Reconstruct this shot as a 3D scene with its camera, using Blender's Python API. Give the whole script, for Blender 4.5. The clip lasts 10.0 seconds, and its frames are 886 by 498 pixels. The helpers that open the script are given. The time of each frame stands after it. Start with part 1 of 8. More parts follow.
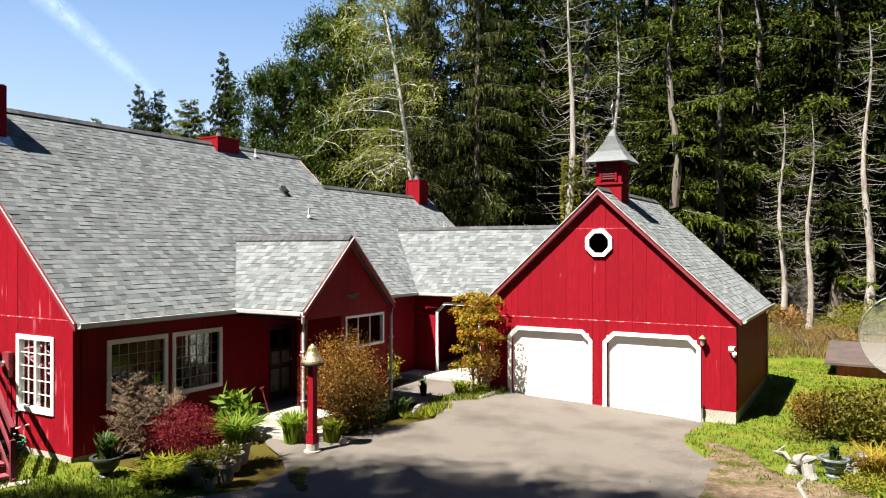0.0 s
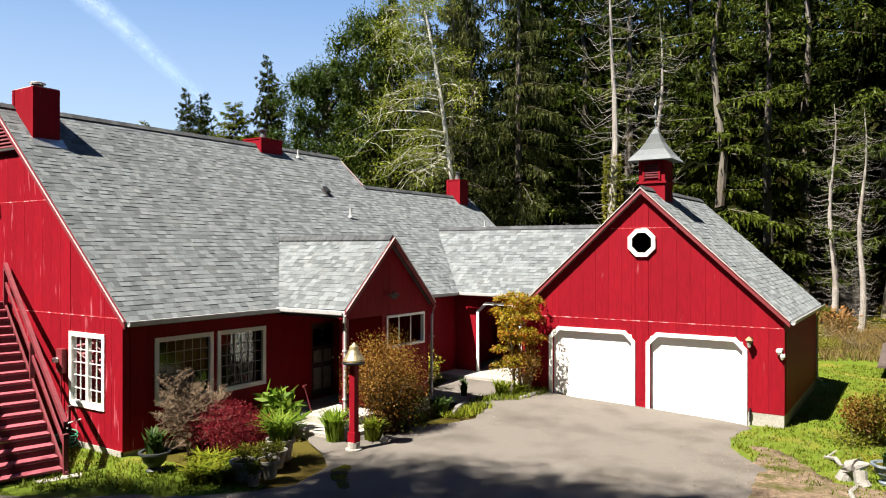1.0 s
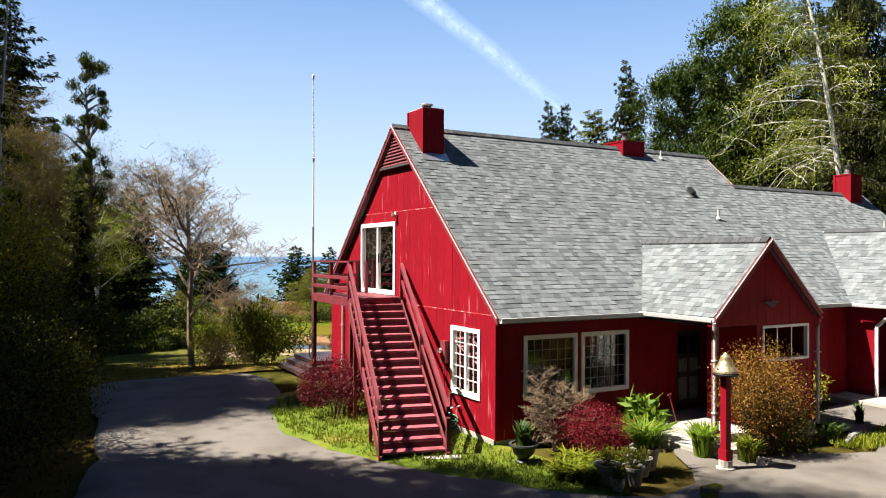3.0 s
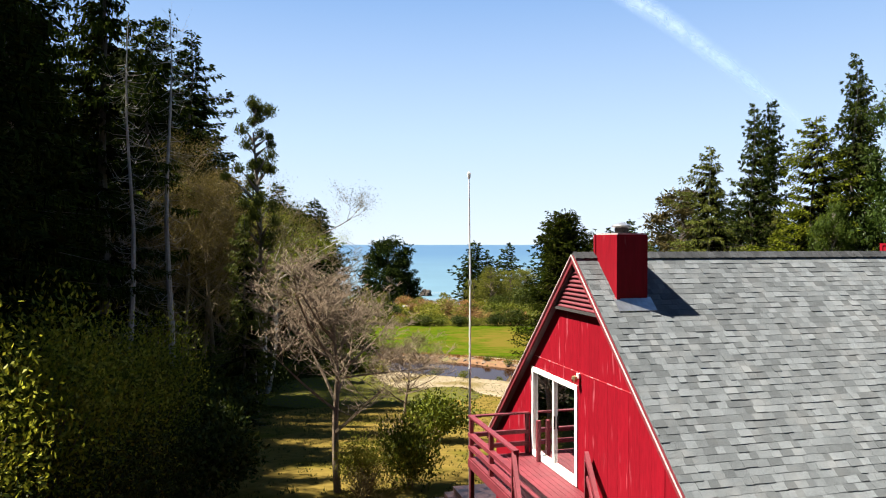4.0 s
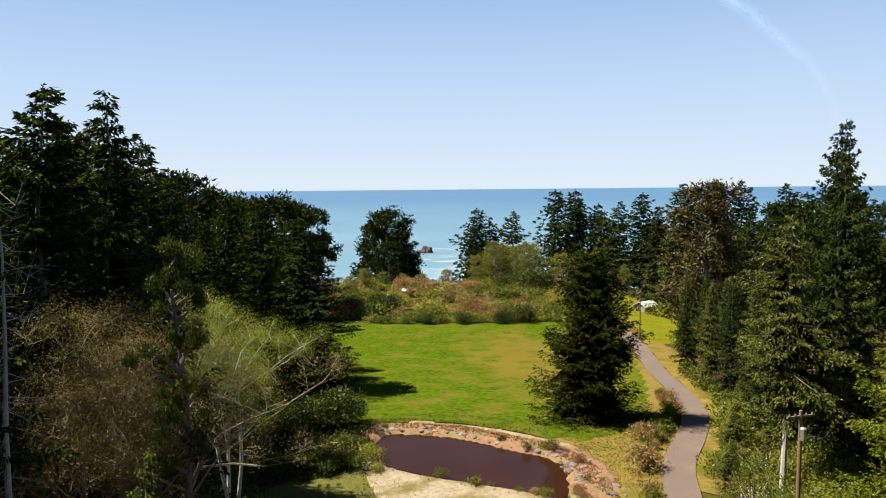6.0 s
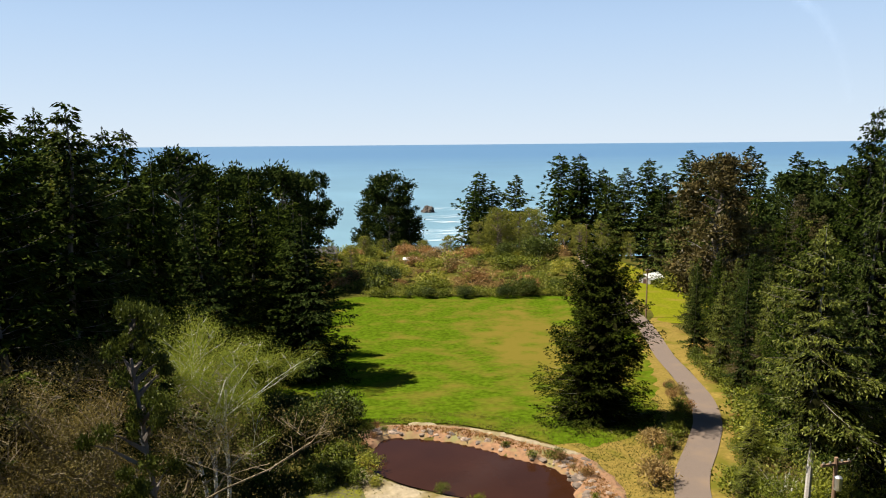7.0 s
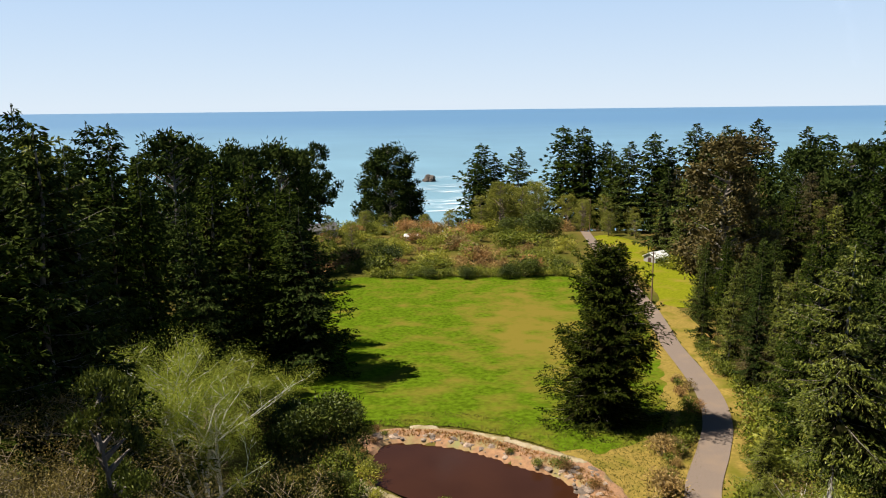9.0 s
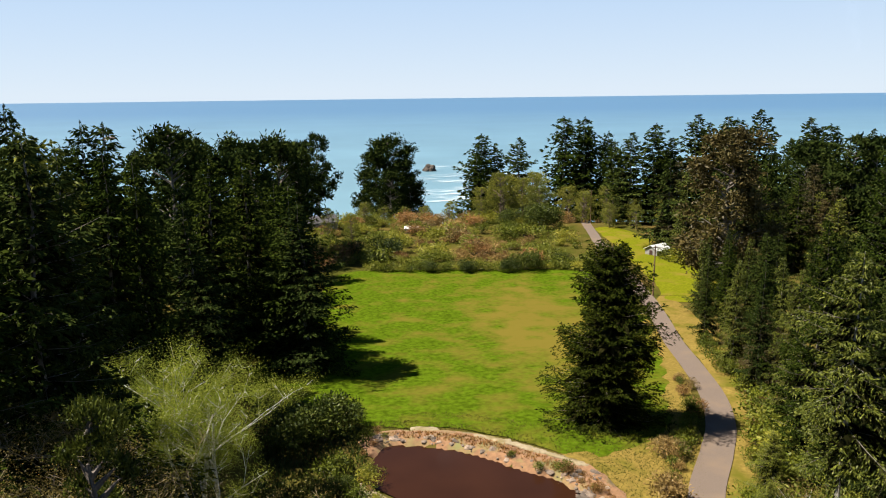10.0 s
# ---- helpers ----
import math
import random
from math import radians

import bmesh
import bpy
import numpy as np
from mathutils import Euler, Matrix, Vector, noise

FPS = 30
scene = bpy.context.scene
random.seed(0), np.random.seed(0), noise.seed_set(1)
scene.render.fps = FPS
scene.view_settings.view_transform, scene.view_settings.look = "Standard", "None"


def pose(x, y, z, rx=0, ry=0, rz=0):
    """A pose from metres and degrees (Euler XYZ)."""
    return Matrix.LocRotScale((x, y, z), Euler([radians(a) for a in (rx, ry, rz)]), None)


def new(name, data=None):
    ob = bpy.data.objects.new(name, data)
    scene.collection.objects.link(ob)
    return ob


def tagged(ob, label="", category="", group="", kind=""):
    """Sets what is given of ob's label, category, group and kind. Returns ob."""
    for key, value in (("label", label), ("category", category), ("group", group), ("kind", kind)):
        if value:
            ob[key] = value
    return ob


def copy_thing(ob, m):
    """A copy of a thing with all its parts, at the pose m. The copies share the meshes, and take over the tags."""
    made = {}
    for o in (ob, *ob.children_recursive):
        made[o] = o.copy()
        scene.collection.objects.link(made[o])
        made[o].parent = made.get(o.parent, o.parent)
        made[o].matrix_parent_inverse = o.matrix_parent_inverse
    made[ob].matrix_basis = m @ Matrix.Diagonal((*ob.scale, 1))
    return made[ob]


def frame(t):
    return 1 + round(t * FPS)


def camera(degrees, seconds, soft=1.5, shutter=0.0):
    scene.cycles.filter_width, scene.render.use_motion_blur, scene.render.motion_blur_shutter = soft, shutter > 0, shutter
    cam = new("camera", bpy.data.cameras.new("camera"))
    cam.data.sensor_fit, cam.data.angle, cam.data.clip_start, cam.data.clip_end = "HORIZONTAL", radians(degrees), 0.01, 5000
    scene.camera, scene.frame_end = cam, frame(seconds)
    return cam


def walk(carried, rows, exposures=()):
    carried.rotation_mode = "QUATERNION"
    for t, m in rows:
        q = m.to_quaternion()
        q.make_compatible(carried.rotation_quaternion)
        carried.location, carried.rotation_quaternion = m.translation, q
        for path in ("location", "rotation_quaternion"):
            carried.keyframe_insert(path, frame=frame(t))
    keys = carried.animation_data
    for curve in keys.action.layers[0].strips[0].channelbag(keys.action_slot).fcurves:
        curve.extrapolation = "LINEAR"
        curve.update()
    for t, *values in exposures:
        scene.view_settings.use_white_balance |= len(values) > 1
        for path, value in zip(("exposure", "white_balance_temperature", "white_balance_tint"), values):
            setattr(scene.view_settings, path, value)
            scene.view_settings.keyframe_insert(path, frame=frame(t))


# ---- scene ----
cam = camera(62.66, 10.0, 1.1)
ROWS = [
    (0.0, -9.27, -14.29, 4.52, -59.87, 0.04, -0.07),
    (0.5, -9.27, -14.29, 4.52, -58.47, 0.02, -0.07),
    (1.0, -9.27, -14.29, 4.52, -56.68, 0.02, -0.06),
    (1.5, -9.27, -14.29, 4.52, -53.48, 0.03, -0.06),
    (2.0, -9.27, -14.29, 4.52, -48.24, 0.11, -0.13),
    (2.5, -9.26, -14.2, 4.43, -39.9, 0.4, -0.1),
    (3.0, -9.2, -14.0, 4.42, -29.1, 0.45, -0.3),
    (3.2, -8.95, -13.75, 4.72, -24.2, -0.31, -0.3),
    (4.3, -5.86, -6.25, 10.4, -14.63, -0.48, -0.05),
    (4.4, -5.54, -5.4, 11.06, -14.65, -0.45, -0.05),
    (4.5, -5.24, -4.56, 11.7, -14.68, -0.42, -0.05),
    (5.0, -4.2, -0.18, 14.92, -15.0, -0.8, 0.0),
    (5.5, -3.63, 3.68, 17.91, -15.1, -2.8, 0.3),
    (7.0, -1.56, 11.86, 24.36, -14.9, -8.6, 0.5),
    (7.5, -1.19, 13.41, 25.57, -14.9, -9.7, 0.4),
    (8.0, -0.91, 14.35, 26.31, -14.9, -10.4, 0.5),
    (8.5, -0.76, 14.95, 26.79, -14.8, -10.8, 0.5),
    (9.0, -0.61, 15.53, 27.26, -14.8, -11.3, 0.6),
    (9.5, -0.46, 16.1, 27.74, -14.8, -11.7, 0.6),
    (10.0, -0.3, 16.7, 28.24, -14.8, -12.2, 0.7),
]
walk(cam, [(t, pose(x, y, z, 90 + p, r, w)) for t, x, y, z, w, p, r in ROWS],
     [(0, 1.92), (1, 1.85), (2, 1.72), (2.5, 1.68), (3.2, 1.98), (4.3, 1.88), (5.5, 1.7), (7.5, 1.62), (10, 1.65)])

# ---- light ----
SUN_WAY = Vector((0.515, -0.179, -0.838)).normalized()
world = bpy.data.worlds.new("sky")
scene.world = world
world.use_nodes = True
wn = world.node_tree.nodes
sky = wn.new("ShaderNodeTexSky")
sky.sky_type = "NISHITA"
sky.sun_disc = False
sky.sun_elevation = math.asin(-SUN_WAY.z)
sky.sun_rotation = math.atan2(-SUN_WAY.x, -SUN_WAY.y)
sky.altitude = 30
sky.air_density, sky.dust_density, sky.ozone_density = 1.0, 0.0, 2.5
wn["Background"].inputs["Strength"].default_value = 0.0245
# sea haze: the sky pales towards the horizon
coord, split, pale, haze = wn.new("ShaderNodeTexCoord"), wn.new("ShaderNodeSeparateXYZ"), wn.new("ShaderNodeValToRGB"), wn.new("ShaderNodeMix")
haze.data_type = "RGBA"
wl = world.node_tree.links
wl.new(coord.outputs["Generated"], split.inputs[0])
wl.new(split.outputs["Z"], pale.inputs[0])
pale.color_ramp.elements[0].position, pale.color_ramp.elements[0].color = 0.0, (9.8, 11.4, 13.2, 1)
pale.color_ramp.elements[1].position, pale.color_ramp.elements[1].color = 0.85, (0.5, 1.15, 2.9, 1)
high = pale.color_ramp.elements.new(0.36)
high.color = (2.7, 5.2, 10.0, 1)
mid = pale.color_ramp.elements.new(0.14)
mid.color = (7.1, 9.5, 12.8, 1)
haze.inputs[0].default_value = 0.9
wl.new(sky.outputs[0], haze.inputs[6])
wl.new(pale.outputs[0], haze.inputs[7])
wl.new(haze.outputs[2], wn["Background"].inputs["Color"])
sun_data = bpy.data.lights.new("sun", "SUN")
sun_data.energy, sun_data.angle, sun_data.color = 5.0, radians(0.55), (1.0, 0.92, 0.79)
sun = new("sun", sun_data)
sun.rotation_euler = SUN_WAY.to_track_quat("-Z", "Y").to_euler()


# ---- materials ----
def links_of(name):
    m = bpy.data.materials.new(name)
    m.use_nodes = True
    nt = m.node_tree
    return m, nt, nt.nodes, nt.links


def noise_at(nt, vec, scale, detail=4, rough=0.55):
    n = nt.nodes.new("ShaderNodeTexNoise")
    n.inputs["Scale"].default_value = scale
    n.inputs["Detail"].default_value = detail
    n.inputs["Roughness"].default_value = rough
    nt.links.new(vec, n.inputs["Vector"])
    return n.outputs[0]


def ramp(nt, fac, a, b, lo=0.3, hi=0.7):
    r = nt.nodes.new("ShaderNodeValToRGB")
    r.color_ramp.elements[0].position, r.color_ramp.elements[1].position = lo, hi
    r.color_ramp.elements[0].color, r.color_ramp.elements[1].color = (*a, 1), (*b, 1)
    nt.links.new(fac, r.inputs[0])
    return r.outputs[0]


def blend(nt, fac, a, b, mode="MIX"):
    m = nt.nodes.new("ShaderNodeMix")
    m.data_type, m.blend_type = "RGBA", mode
    for sock, v in ((m.inputs[0], fac), (m.inputs[6], a), (m.inputs[7], b)):
        if isinstance(v, (int, float)):
            sock.default_value = v
        elif isinstance(v, tuple):
            sock.default_value = (*v, 1)
        else:
            nt.links.new(v, sock)
    return m.outputs[2]


def dim(c, k):
    return tuple(v * k for v in c)


def mat(name, base, rough=0.7, alt=None, fine=12.0, coarse=0.7, var=0.22, bump=0.15, bscale=60.0, metal=0.0, pieces=0.0, stretch=(1, 1, 1), spec=0.5, alt_lo=0.5, alt_hi=0.7, worn=None):
    """A surface with grain, larger patches and fine relief; pieces: how far single pieces differ; worn: centre, radii and amount of a worn stretch."""
    m, nt, nodes, links = links_of(name)
    b = nodes["Principled BSDF"]
    geo = nodes.new("ShaderNodeNewGeometry")
    mp = nodes.new("ShaderNodeMapping")
    mp.inputs["Scale"].default_value = stretch
    links.new(geo.outputs["Position"], mp.inputs[0])
    vec = mp.outputs[0]
    col = ramp(nt, noise_at(nt, vec, fine), dim(base, 1 - var), dim(base, 1 + var))
    big = noise_at(nt, vec, coarse, 3)
    if worn:
        wm, wd, wr, wa = nodes.new("ShaderNodeMapping"), nodes.new("ShaderNodeVectorMath"), nodes.new("ShaderNodeMapRange"), nodes.new("ShaderNodeMath")
        wm.vector_type = "TEXTURE"
        wm.inputs["Location"].default_value, wm.inputs["Rotation"].default_value, wm.inputs["Scale"].default_value = worn[0], (0, 0, worn[2]), worn[1]
        wd.operation = "LENGTH"
        wr.inputs[1].default_value, wr.inputs[2].default_value, wr.inputs[3].default_value, wr.inputs[4].default_value = 0.35, 1.0, worn[3], 0.0
        links.new(geo.outputs["Position"], wm.inputs[0])
        links.new(wm.outputs[0], wd.inputs[0])
        links.new(wd.outputs["Value"], wr.inputs[0])
        links.new(big, wa.inputs[0])
        links.new(wr.outputs[0], wa.inputs[1])
        big = wa.outputs[0]
    if alt:
        col = blend(nt, ramp(nt, big, (0, 0, 0), (1, 1, 1), alt_lo, alt_hi), col, alt)
    else:
        col = blend(nt, 1.0, col, ramp(nt, big, (1 - var, 1 - var, 1 - var), (1 + 0.4 * var,) * 3), "MULTIPLY")
    if pieces:
        info = nodes.new("ShaderNodeObjectInfo")
        add = nodes.new("ShaderNodeMath")
        add.operation = "ADD"
        links.new(info.outputs["Random"], add.inputs[0])
        links.new(geo.outputs["Random Per Island"], add.inputs[1])
        fr = nodes.new("ShaderNodeMath")
        fr.operation = "FRACT"
        links.new(add.outputs[0], fr.inputs[0])
        col = blend(nt, 1.0, col, ramp(nt, fr.outputs[0], (1 - pieces,) * 3, (1 + pieces,) * 3, 0, 1), "MULTIPLY")
    links.new(col, b.inputs["Base Color"])
    b.inputs["Roughness"].default_value = rough
    b.inputs["Metallic"].default_value = metal
    b.inputs["Specular IOR Level"].default_value = spec
    if bump:
        bn = nodes.new("ShaderNodeBump")
        bn.inputs["Strength"].default_value = bump
        bn.inputs["Distance"].default_value = 0.02
        links.new(noise_at(nt, vec, bscale, 5), bn.inputs["Height"])
        links.new(bn.outputs[0], b.inputs["Normal"])
    return m


def leaf_mat(name, a, b_col, thin=0.18, gloss=0.03):
    """Foliage: each leaf or spray differs, each plant differs, light passes through in part."""
    m, nt, nodes, links = links_of(name)
    nodes.remove(nodes["Principled BSDF"])
    geo = nodes.new("ShaderNodeNewGeometry")
    info = nodes.new("ShaderNodeObjectInfo")
    col = ramp(nt, geo.outputs["Random Per Island"], a, b_col, 0, 1)
    col = blend(nt, 1.0, col, ramp(nt, info.outputs["Random"], (0.72, 0.76, 0.75), (1.25, 1.16, 1.0), 0, 1), "MULTIPLY")
    col = blend(nt, 1.0, col, ramp(nt, noise_at(nt, geo.outputs["Position"], 0.35, 3), (0.7, 0.75, 0.7), (1.2, 1.15, 1.1)), "MULTIPLY")
    d, t, g = nodes.new("ShaderNodeBsdfDiffuse"), nodes.new("ShaderNodeBsdfTranslucent"), nodes.new("ShaderNodeBsdfGlossy")
    g.inputs["Roughness"].default_value = 0.5
    x1, x2 = nodes.new("ShaderNodeMixShader"), nodes.new("ShaderNodeMixShader")
    x1.inputs[0].default_value, x2.inputs[0].default_value = thin, gloss * 0.35
    links.new(col, d.inputs[0]), links.new(col, t.inputs[0])
    links.new(d.outputs[0], x1.inputs[1]), links.new(t.outputs[0], x1.inputs[2])
    links.new(x1.outputs[0], x2.inputs[1]), links.new(g.outputs[0], x2.inputs[2])
    links.new(x2.outputs[0], nodes["Material Output"].inputs[0])
    return m


def glass_mat(name, tint=(0.42, 0.46, 0.45)):
    m, nt, nodes, links = links_of(name)
    nodes.remove(nodes["Principled BSDF"])
    f = nodes.new("ShaderNodeFresnel")
    f.inputs[0].default_value = 1.5
    t, g = nodes.new("ShaderNodeBsdfTransparent"), nodes.new("ShaderNodeBsdfGlossy")
    t.inputs[0].default_value, g.inputs["Roughness"].default_value = (*tint, 1), 0.02
    x = nodes.new("ShaderNodeMixShader")
    links.new(f.outputs[0], x.inputs[0]), links.new(t.outputs[0], x.inputs[1]), links.new(g.outputs[0], x.inputs[2])
    links.new(x.outputs[0], nodes["Material Output"].inputs[0])
    return m


RED = mat("red_paint", (0.182, 0.003, 0.0098), 0.6, spec=0.12, alt=(0.34, 0.13, 0.14), alt_lo=0.69, alt_hi=0.8, fine=22, coarse=7, var=0.16, bump=0.12, bscale=35, pieces=0.07, stretch=(1, 1, 0.12))
RED_STREAK = mat("red_paint_streaked", (0.19, 0.0034, 0.0108), 0.6, spec=0.12, alt=(0.42, 0.12, 0.15), alt_lo=0.62, alt_hi=0.8, fine=22, coarse=5.5, var=0.16, bump=0.12, bscale=35, pieces=0.07, stretch=(1, 1, 0.16))
RED_WORN = mat("red_paint_worn", (0.1488, 0.0124, 0.0198), 0.65, alt=(0.2232, 0.062, 0.0682), fine=30, coarse=5, var=0.25, alt_lo=0.62, alt_hi=0.8)
RED_FADED = mat("faded_red_boards", (0.3, 0.07, 0.08), 0.75, alt=(0.4, 0.16, 0.16), fine=20, coarse=2.5, var=0.2, alt_lo=0.5, alt_hi=0.75, stretch=(1, 1, 0.15))
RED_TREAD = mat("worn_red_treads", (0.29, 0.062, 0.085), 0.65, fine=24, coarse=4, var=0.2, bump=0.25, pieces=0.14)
# the shade between the treads is put into the riser colour
RED_RISER = mat("shaded_riser_red", (0.05, 0.006, 0.01), 0.7, fine=20, coarse=3, var=0.25, bump=0.2)
RED_STAIR = mat("red_stained_timber", (0.1364, 0.0155, 0.0248), 0.6, fine=20, coarse=3, var=0.25, bump=0.25, pieces=0.12)
WHITE = mat("white_paint", (0.78, 0.78, 0.76), 0.5, fine=25, coarse=2, var=0.05, bump=0.06)
WHITE_DOOR = mat("white_door_paint", (0.84, 0.84, 0.82), 0.45, fine=8, coarse=0.8, var=0.04, bump=0.03)
TRIM_PALE = mat("weathered_pale_trim", (0.4675, 0.391, 0.3825), 0.6, alt=(0.323, 0.136, 0.1445), fine=30, coarse=4, var=0.15, alt_lo=0.6, alt_hi=0.75)
GUTTER = mat("grey_white_gutter_metal", (0.4, 0.41, 0.42), 0.4, fine=12, coarse=1.5, var=0.12, bump=0.03)
SHINGLE = mat("grey_asphalt_shingle", (0.148, 0.165, 0.178), 0.9, alt=(0.175, 0.188, 0.197), fine=70, coarse=2.2, var=0.24, bump=0.5, bscale=180, pieces=0.33, spec=0.2)
SHINGLE.node_tree.nodes["Principled BSDF"].inputs["Diffuse Roughness"].default_value = 0.55
CAP_DARK = mat("dark_ridge_shingle", (0.062, 0.066, 0.072), 0.9, fine=60, coarse=4, var=0.3, bump=0.5, bscale=160, pieces=0.25, spec=0.2)
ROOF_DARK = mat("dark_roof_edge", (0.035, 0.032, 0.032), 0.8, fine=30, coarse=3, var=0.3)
CONCRETE = mat("pale_concrete", (0.3, 0.285, 0.26), 0.85, fine=18, coarse=1.4, var=0.18, bump=0.3, bscale=90)
DARK_WOOD = mat("dark_door_wood", (0.045, 0.022, 0.02), 0.5, fine=18, coarse=3, var=0.25, stretch=(1, 1, 0.2))
METAL = mat("galvanised_metal", (0.5, 0.51, 0.52), 0.38, fine=10, coarse=2, var=0.15, bump=0.03, metal=0.85)
IRON = mat("dark_iron", (0.03, 0.03, 0.032), 0.5, fine=25, coarse=3, var=0.3, metal=0.5)
BRASS = mat("tarnished_bell_metal", (0.55, 0.46, 0.26), 0.35, fine=18, coarse=4, var=0.2, metal=0.8)
CURTAIN = mat("pale_curtain_cloth", (0.495, 0.513, 0.468), 0.9, fine=30, coarse=3, var=0.1)
ROOM = mat("room_plaster", (0.121, 0.1155, 0.1045), 0.9, fine=8, coarse=1, var=0.15)
GLASS = glass_mat("window_glass")
ASPHALT = mat("worn_driveway_asphalt", (0.122, 0.11, 0.1), 0.92, alt=(0.078, 0.069, 0.06), fine=70, coarse=0.7, var=0.2, alt_lo=0.46, alt_hi=0.72, bump=0.25, bscale=220, spec=0.25)
ROAD = mat("grey_lane_asphalt", (0.1, 0.077, 0.062), 0.92, alt=(0.12, 0.088, 0.064), fine=20, coarse=0.25, var=0.15, bump=0.2, bscale=60, spec=0.15)
LAWN = mat("yard_grass", (0.075, 0.11, 0.008), 0.9, alt=(0.15, 0.135, 0.022), fine=14, coarse=0.8, var=0.35, bump=0.6, bscale=40, spec=0.15)
MEADOW = mat("mown_meadow", (0.04, 0.064, 0.003), 0.92, alt=(0.09, 0.073, 0.012), fine=1.3, coarse=0.19, var=0.4, worn=((47, 128, -11), (17, 52, 60), -0.2, 0.27), bump=0.5, bscale=5, spec=0.0, alt_lo=0.48, alt_hi=0.8)
DIRT = mat("brown_litter_earth", (0.135, 0.1, 0.072), 0.95, alt=(0.05, 0.055, 0.012), fine=9, coarse=1.3, var=0.4, bump=0.6, bscale=40, spec=0.0, alt_lo=0.5, alt_hi=0.65)
MOSS = mat("yellow_moss", (0.085, 0.088, 0.008), 0.95, alt=(0.06, 0.055, 0.03), fine=14, coarse=4, var=0.4, bump=0.6, bscale=60, spec=0.0, alt_lo=0.42, alt_hi=0.58)
VERGE = mat("sunny_verge_grass", (0.085, 0.092, 0.005), 0.95, alt=(0.12, 0.095, 0.015), fine=2.5, coarse=0.15, var=0.3, bump=0.5, bscale=6, spec=0.0)
EARTH = mat("scrub_ground", (0.038, 0.04, 0.007), 0.95, alt=(0.075, 0.055, 0.016), fine=1.8, coarse=0.08, var=0.35, bump=0.6, bscale=6, spec=0.0, alt_lo=0.42, alt_hi=0.68)
DRY_GRASS = mat("dry_verge_grass", (0.125, 0.09, 0.022), 0.95, alt=(0.07, 0.066, 0.009), fine=2.5, coarse=0.25, var=0.25, bump=0.5, bscale=10, spec=0.0)
SAND = mat("pale_bank_sand", (0.2, 0.165, 0.11), 0.95, alt=(0.11, 0.085, 0.03), fine=2.2, coarse=0.35, var=0.22, bump=0.4, bscale=8, spec=0.0, alt_lo=0.45, alt_hi=0.66)
RUST_EARTH = mat("reddish_bank_earth", (0.1485, 0.077, 0.0358), 0.95, alt=(0.11, 0.1045, 0.033), fine=2.5, coarse=0.4, var=0.3, bump=0.6, bscale=8)
STONE = mat("brown_grey_bank_stone", (0.13, 0.095, 0.07), 0.9, fine=6, coarse=1, var=0.3, bump=0.4, bscale=25, pieces=0.6)
BARK = mat("conifer_bark", (0.0935, 0.077, 0.0633), 0.95, alt=(0.1485, 0.1375, 0.1155), fine=9, coarse=0.6, var=0.35, bump=0.8, bscale=25, stretch=(1, 1, 0.3))
PALE_BARK = mat("pale_alder_bark", (0.5, 0.48, 0.43), 0.9, alt=(0.22, 0.2, 0.16), fine=8, coarse=0.9, var=0.2, bump=0.4, bscale=25, alt_lo=0.55, alt_hi=0.7)
DEAD_WOOD = mat("bleached_dead_wood", (0.29, 0.27, 0.25), 0.9, alt=(0.2, 0.17, 0.15), fine=10, coarse=0.8, var=0.25, bump=0.5, bscale=25)
TWIG = mat("brown_twig", (0.11, 0.0798, 0.055), 0.9, fine=20, coarse=2, var=0.3, bump=0)
FOLIAGE_DULL = leaf_mat("mossy_grey_green_needles", (0.014, 0.02, 0.006), (0.066, 0.08, 0.022))
TWIG_GREY = mat("grey_brown_twig", (0.17, 0.13, 0.075), 0.9, fine=20, coarse=2, var=0.3, bump=0)
TWIG_RED = mat("reddish_brown_twig", (0.165, 0.12, 0.078), 0.9, fine=20, coarse=2, var=0.3, bump=0)
TWIG_BUSH = mat("brown_bush_twig", (0.14, 0.095, 0.06), 0.9, fine=20, coarse=2, var=0.3, bump=0)
POLE_WOOD = mat("weathered_pole_timber", (0.1485, 0.088, 0.0495), 0.9, fine=20, coarse=2, var=0.25, stretch=(1, 1, 0.2))
FIR = leaf_mat("dark_fir_needles", (0.007, 0.013, 0.003), (0.036, 0.052, 0.009), thin=0.04, gloss=0.0)
# brighter copy of FIR, with sunlight painted into the needle colour
FIR_LIT = leaf_mat("sunlit_yellow_green_needles", (0.016, 0.028, 0.003), (0.074, 0.102, 0.012))
# olive needles, brightened in colour to look like sunlit boughs
FIR_OLIVE = leaf_mat("olive_spruce_needles", (0.026, 0.038, 0.006), (0.13, 0.145, 0.022))
SHRUB_RUST = leaf_mat("reddish_bare_scrub", (0.15, 0.082, 0.032), (0.25, 0.145, 0.062), thin=0.35)
FIR_LONE = leaf_mat("broad_spruce_needles", (0.009, 0.015, 0.003), (0.047, 0.055, 0.008), thin=0.08, gloss=0.0)
FIR_LIME = leaf_mat("full_fir_needles", (0.03, 0.045, 0.004), (0.14, 0.16, 0.016), thin=0.1, gloss=0.0)
FIR_BLUE = leaf_mat("deep_green_spruce_needles", (0.009, 0.016, 0.005), (0.045, 0.061, 0.015), thin=0.04, gloss=0.0)
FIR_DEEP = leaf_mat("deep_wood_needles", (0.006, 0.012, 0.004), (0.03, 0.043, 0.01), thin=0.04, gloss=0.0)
# sprays close to the trunk, darker than the needles round them
INNER = leaf_mat("dark_inner_sprays", (0.006, 0.007, 0.003), (0.024, 0.024, 0.009), thin=0.03, gloss=0.0)
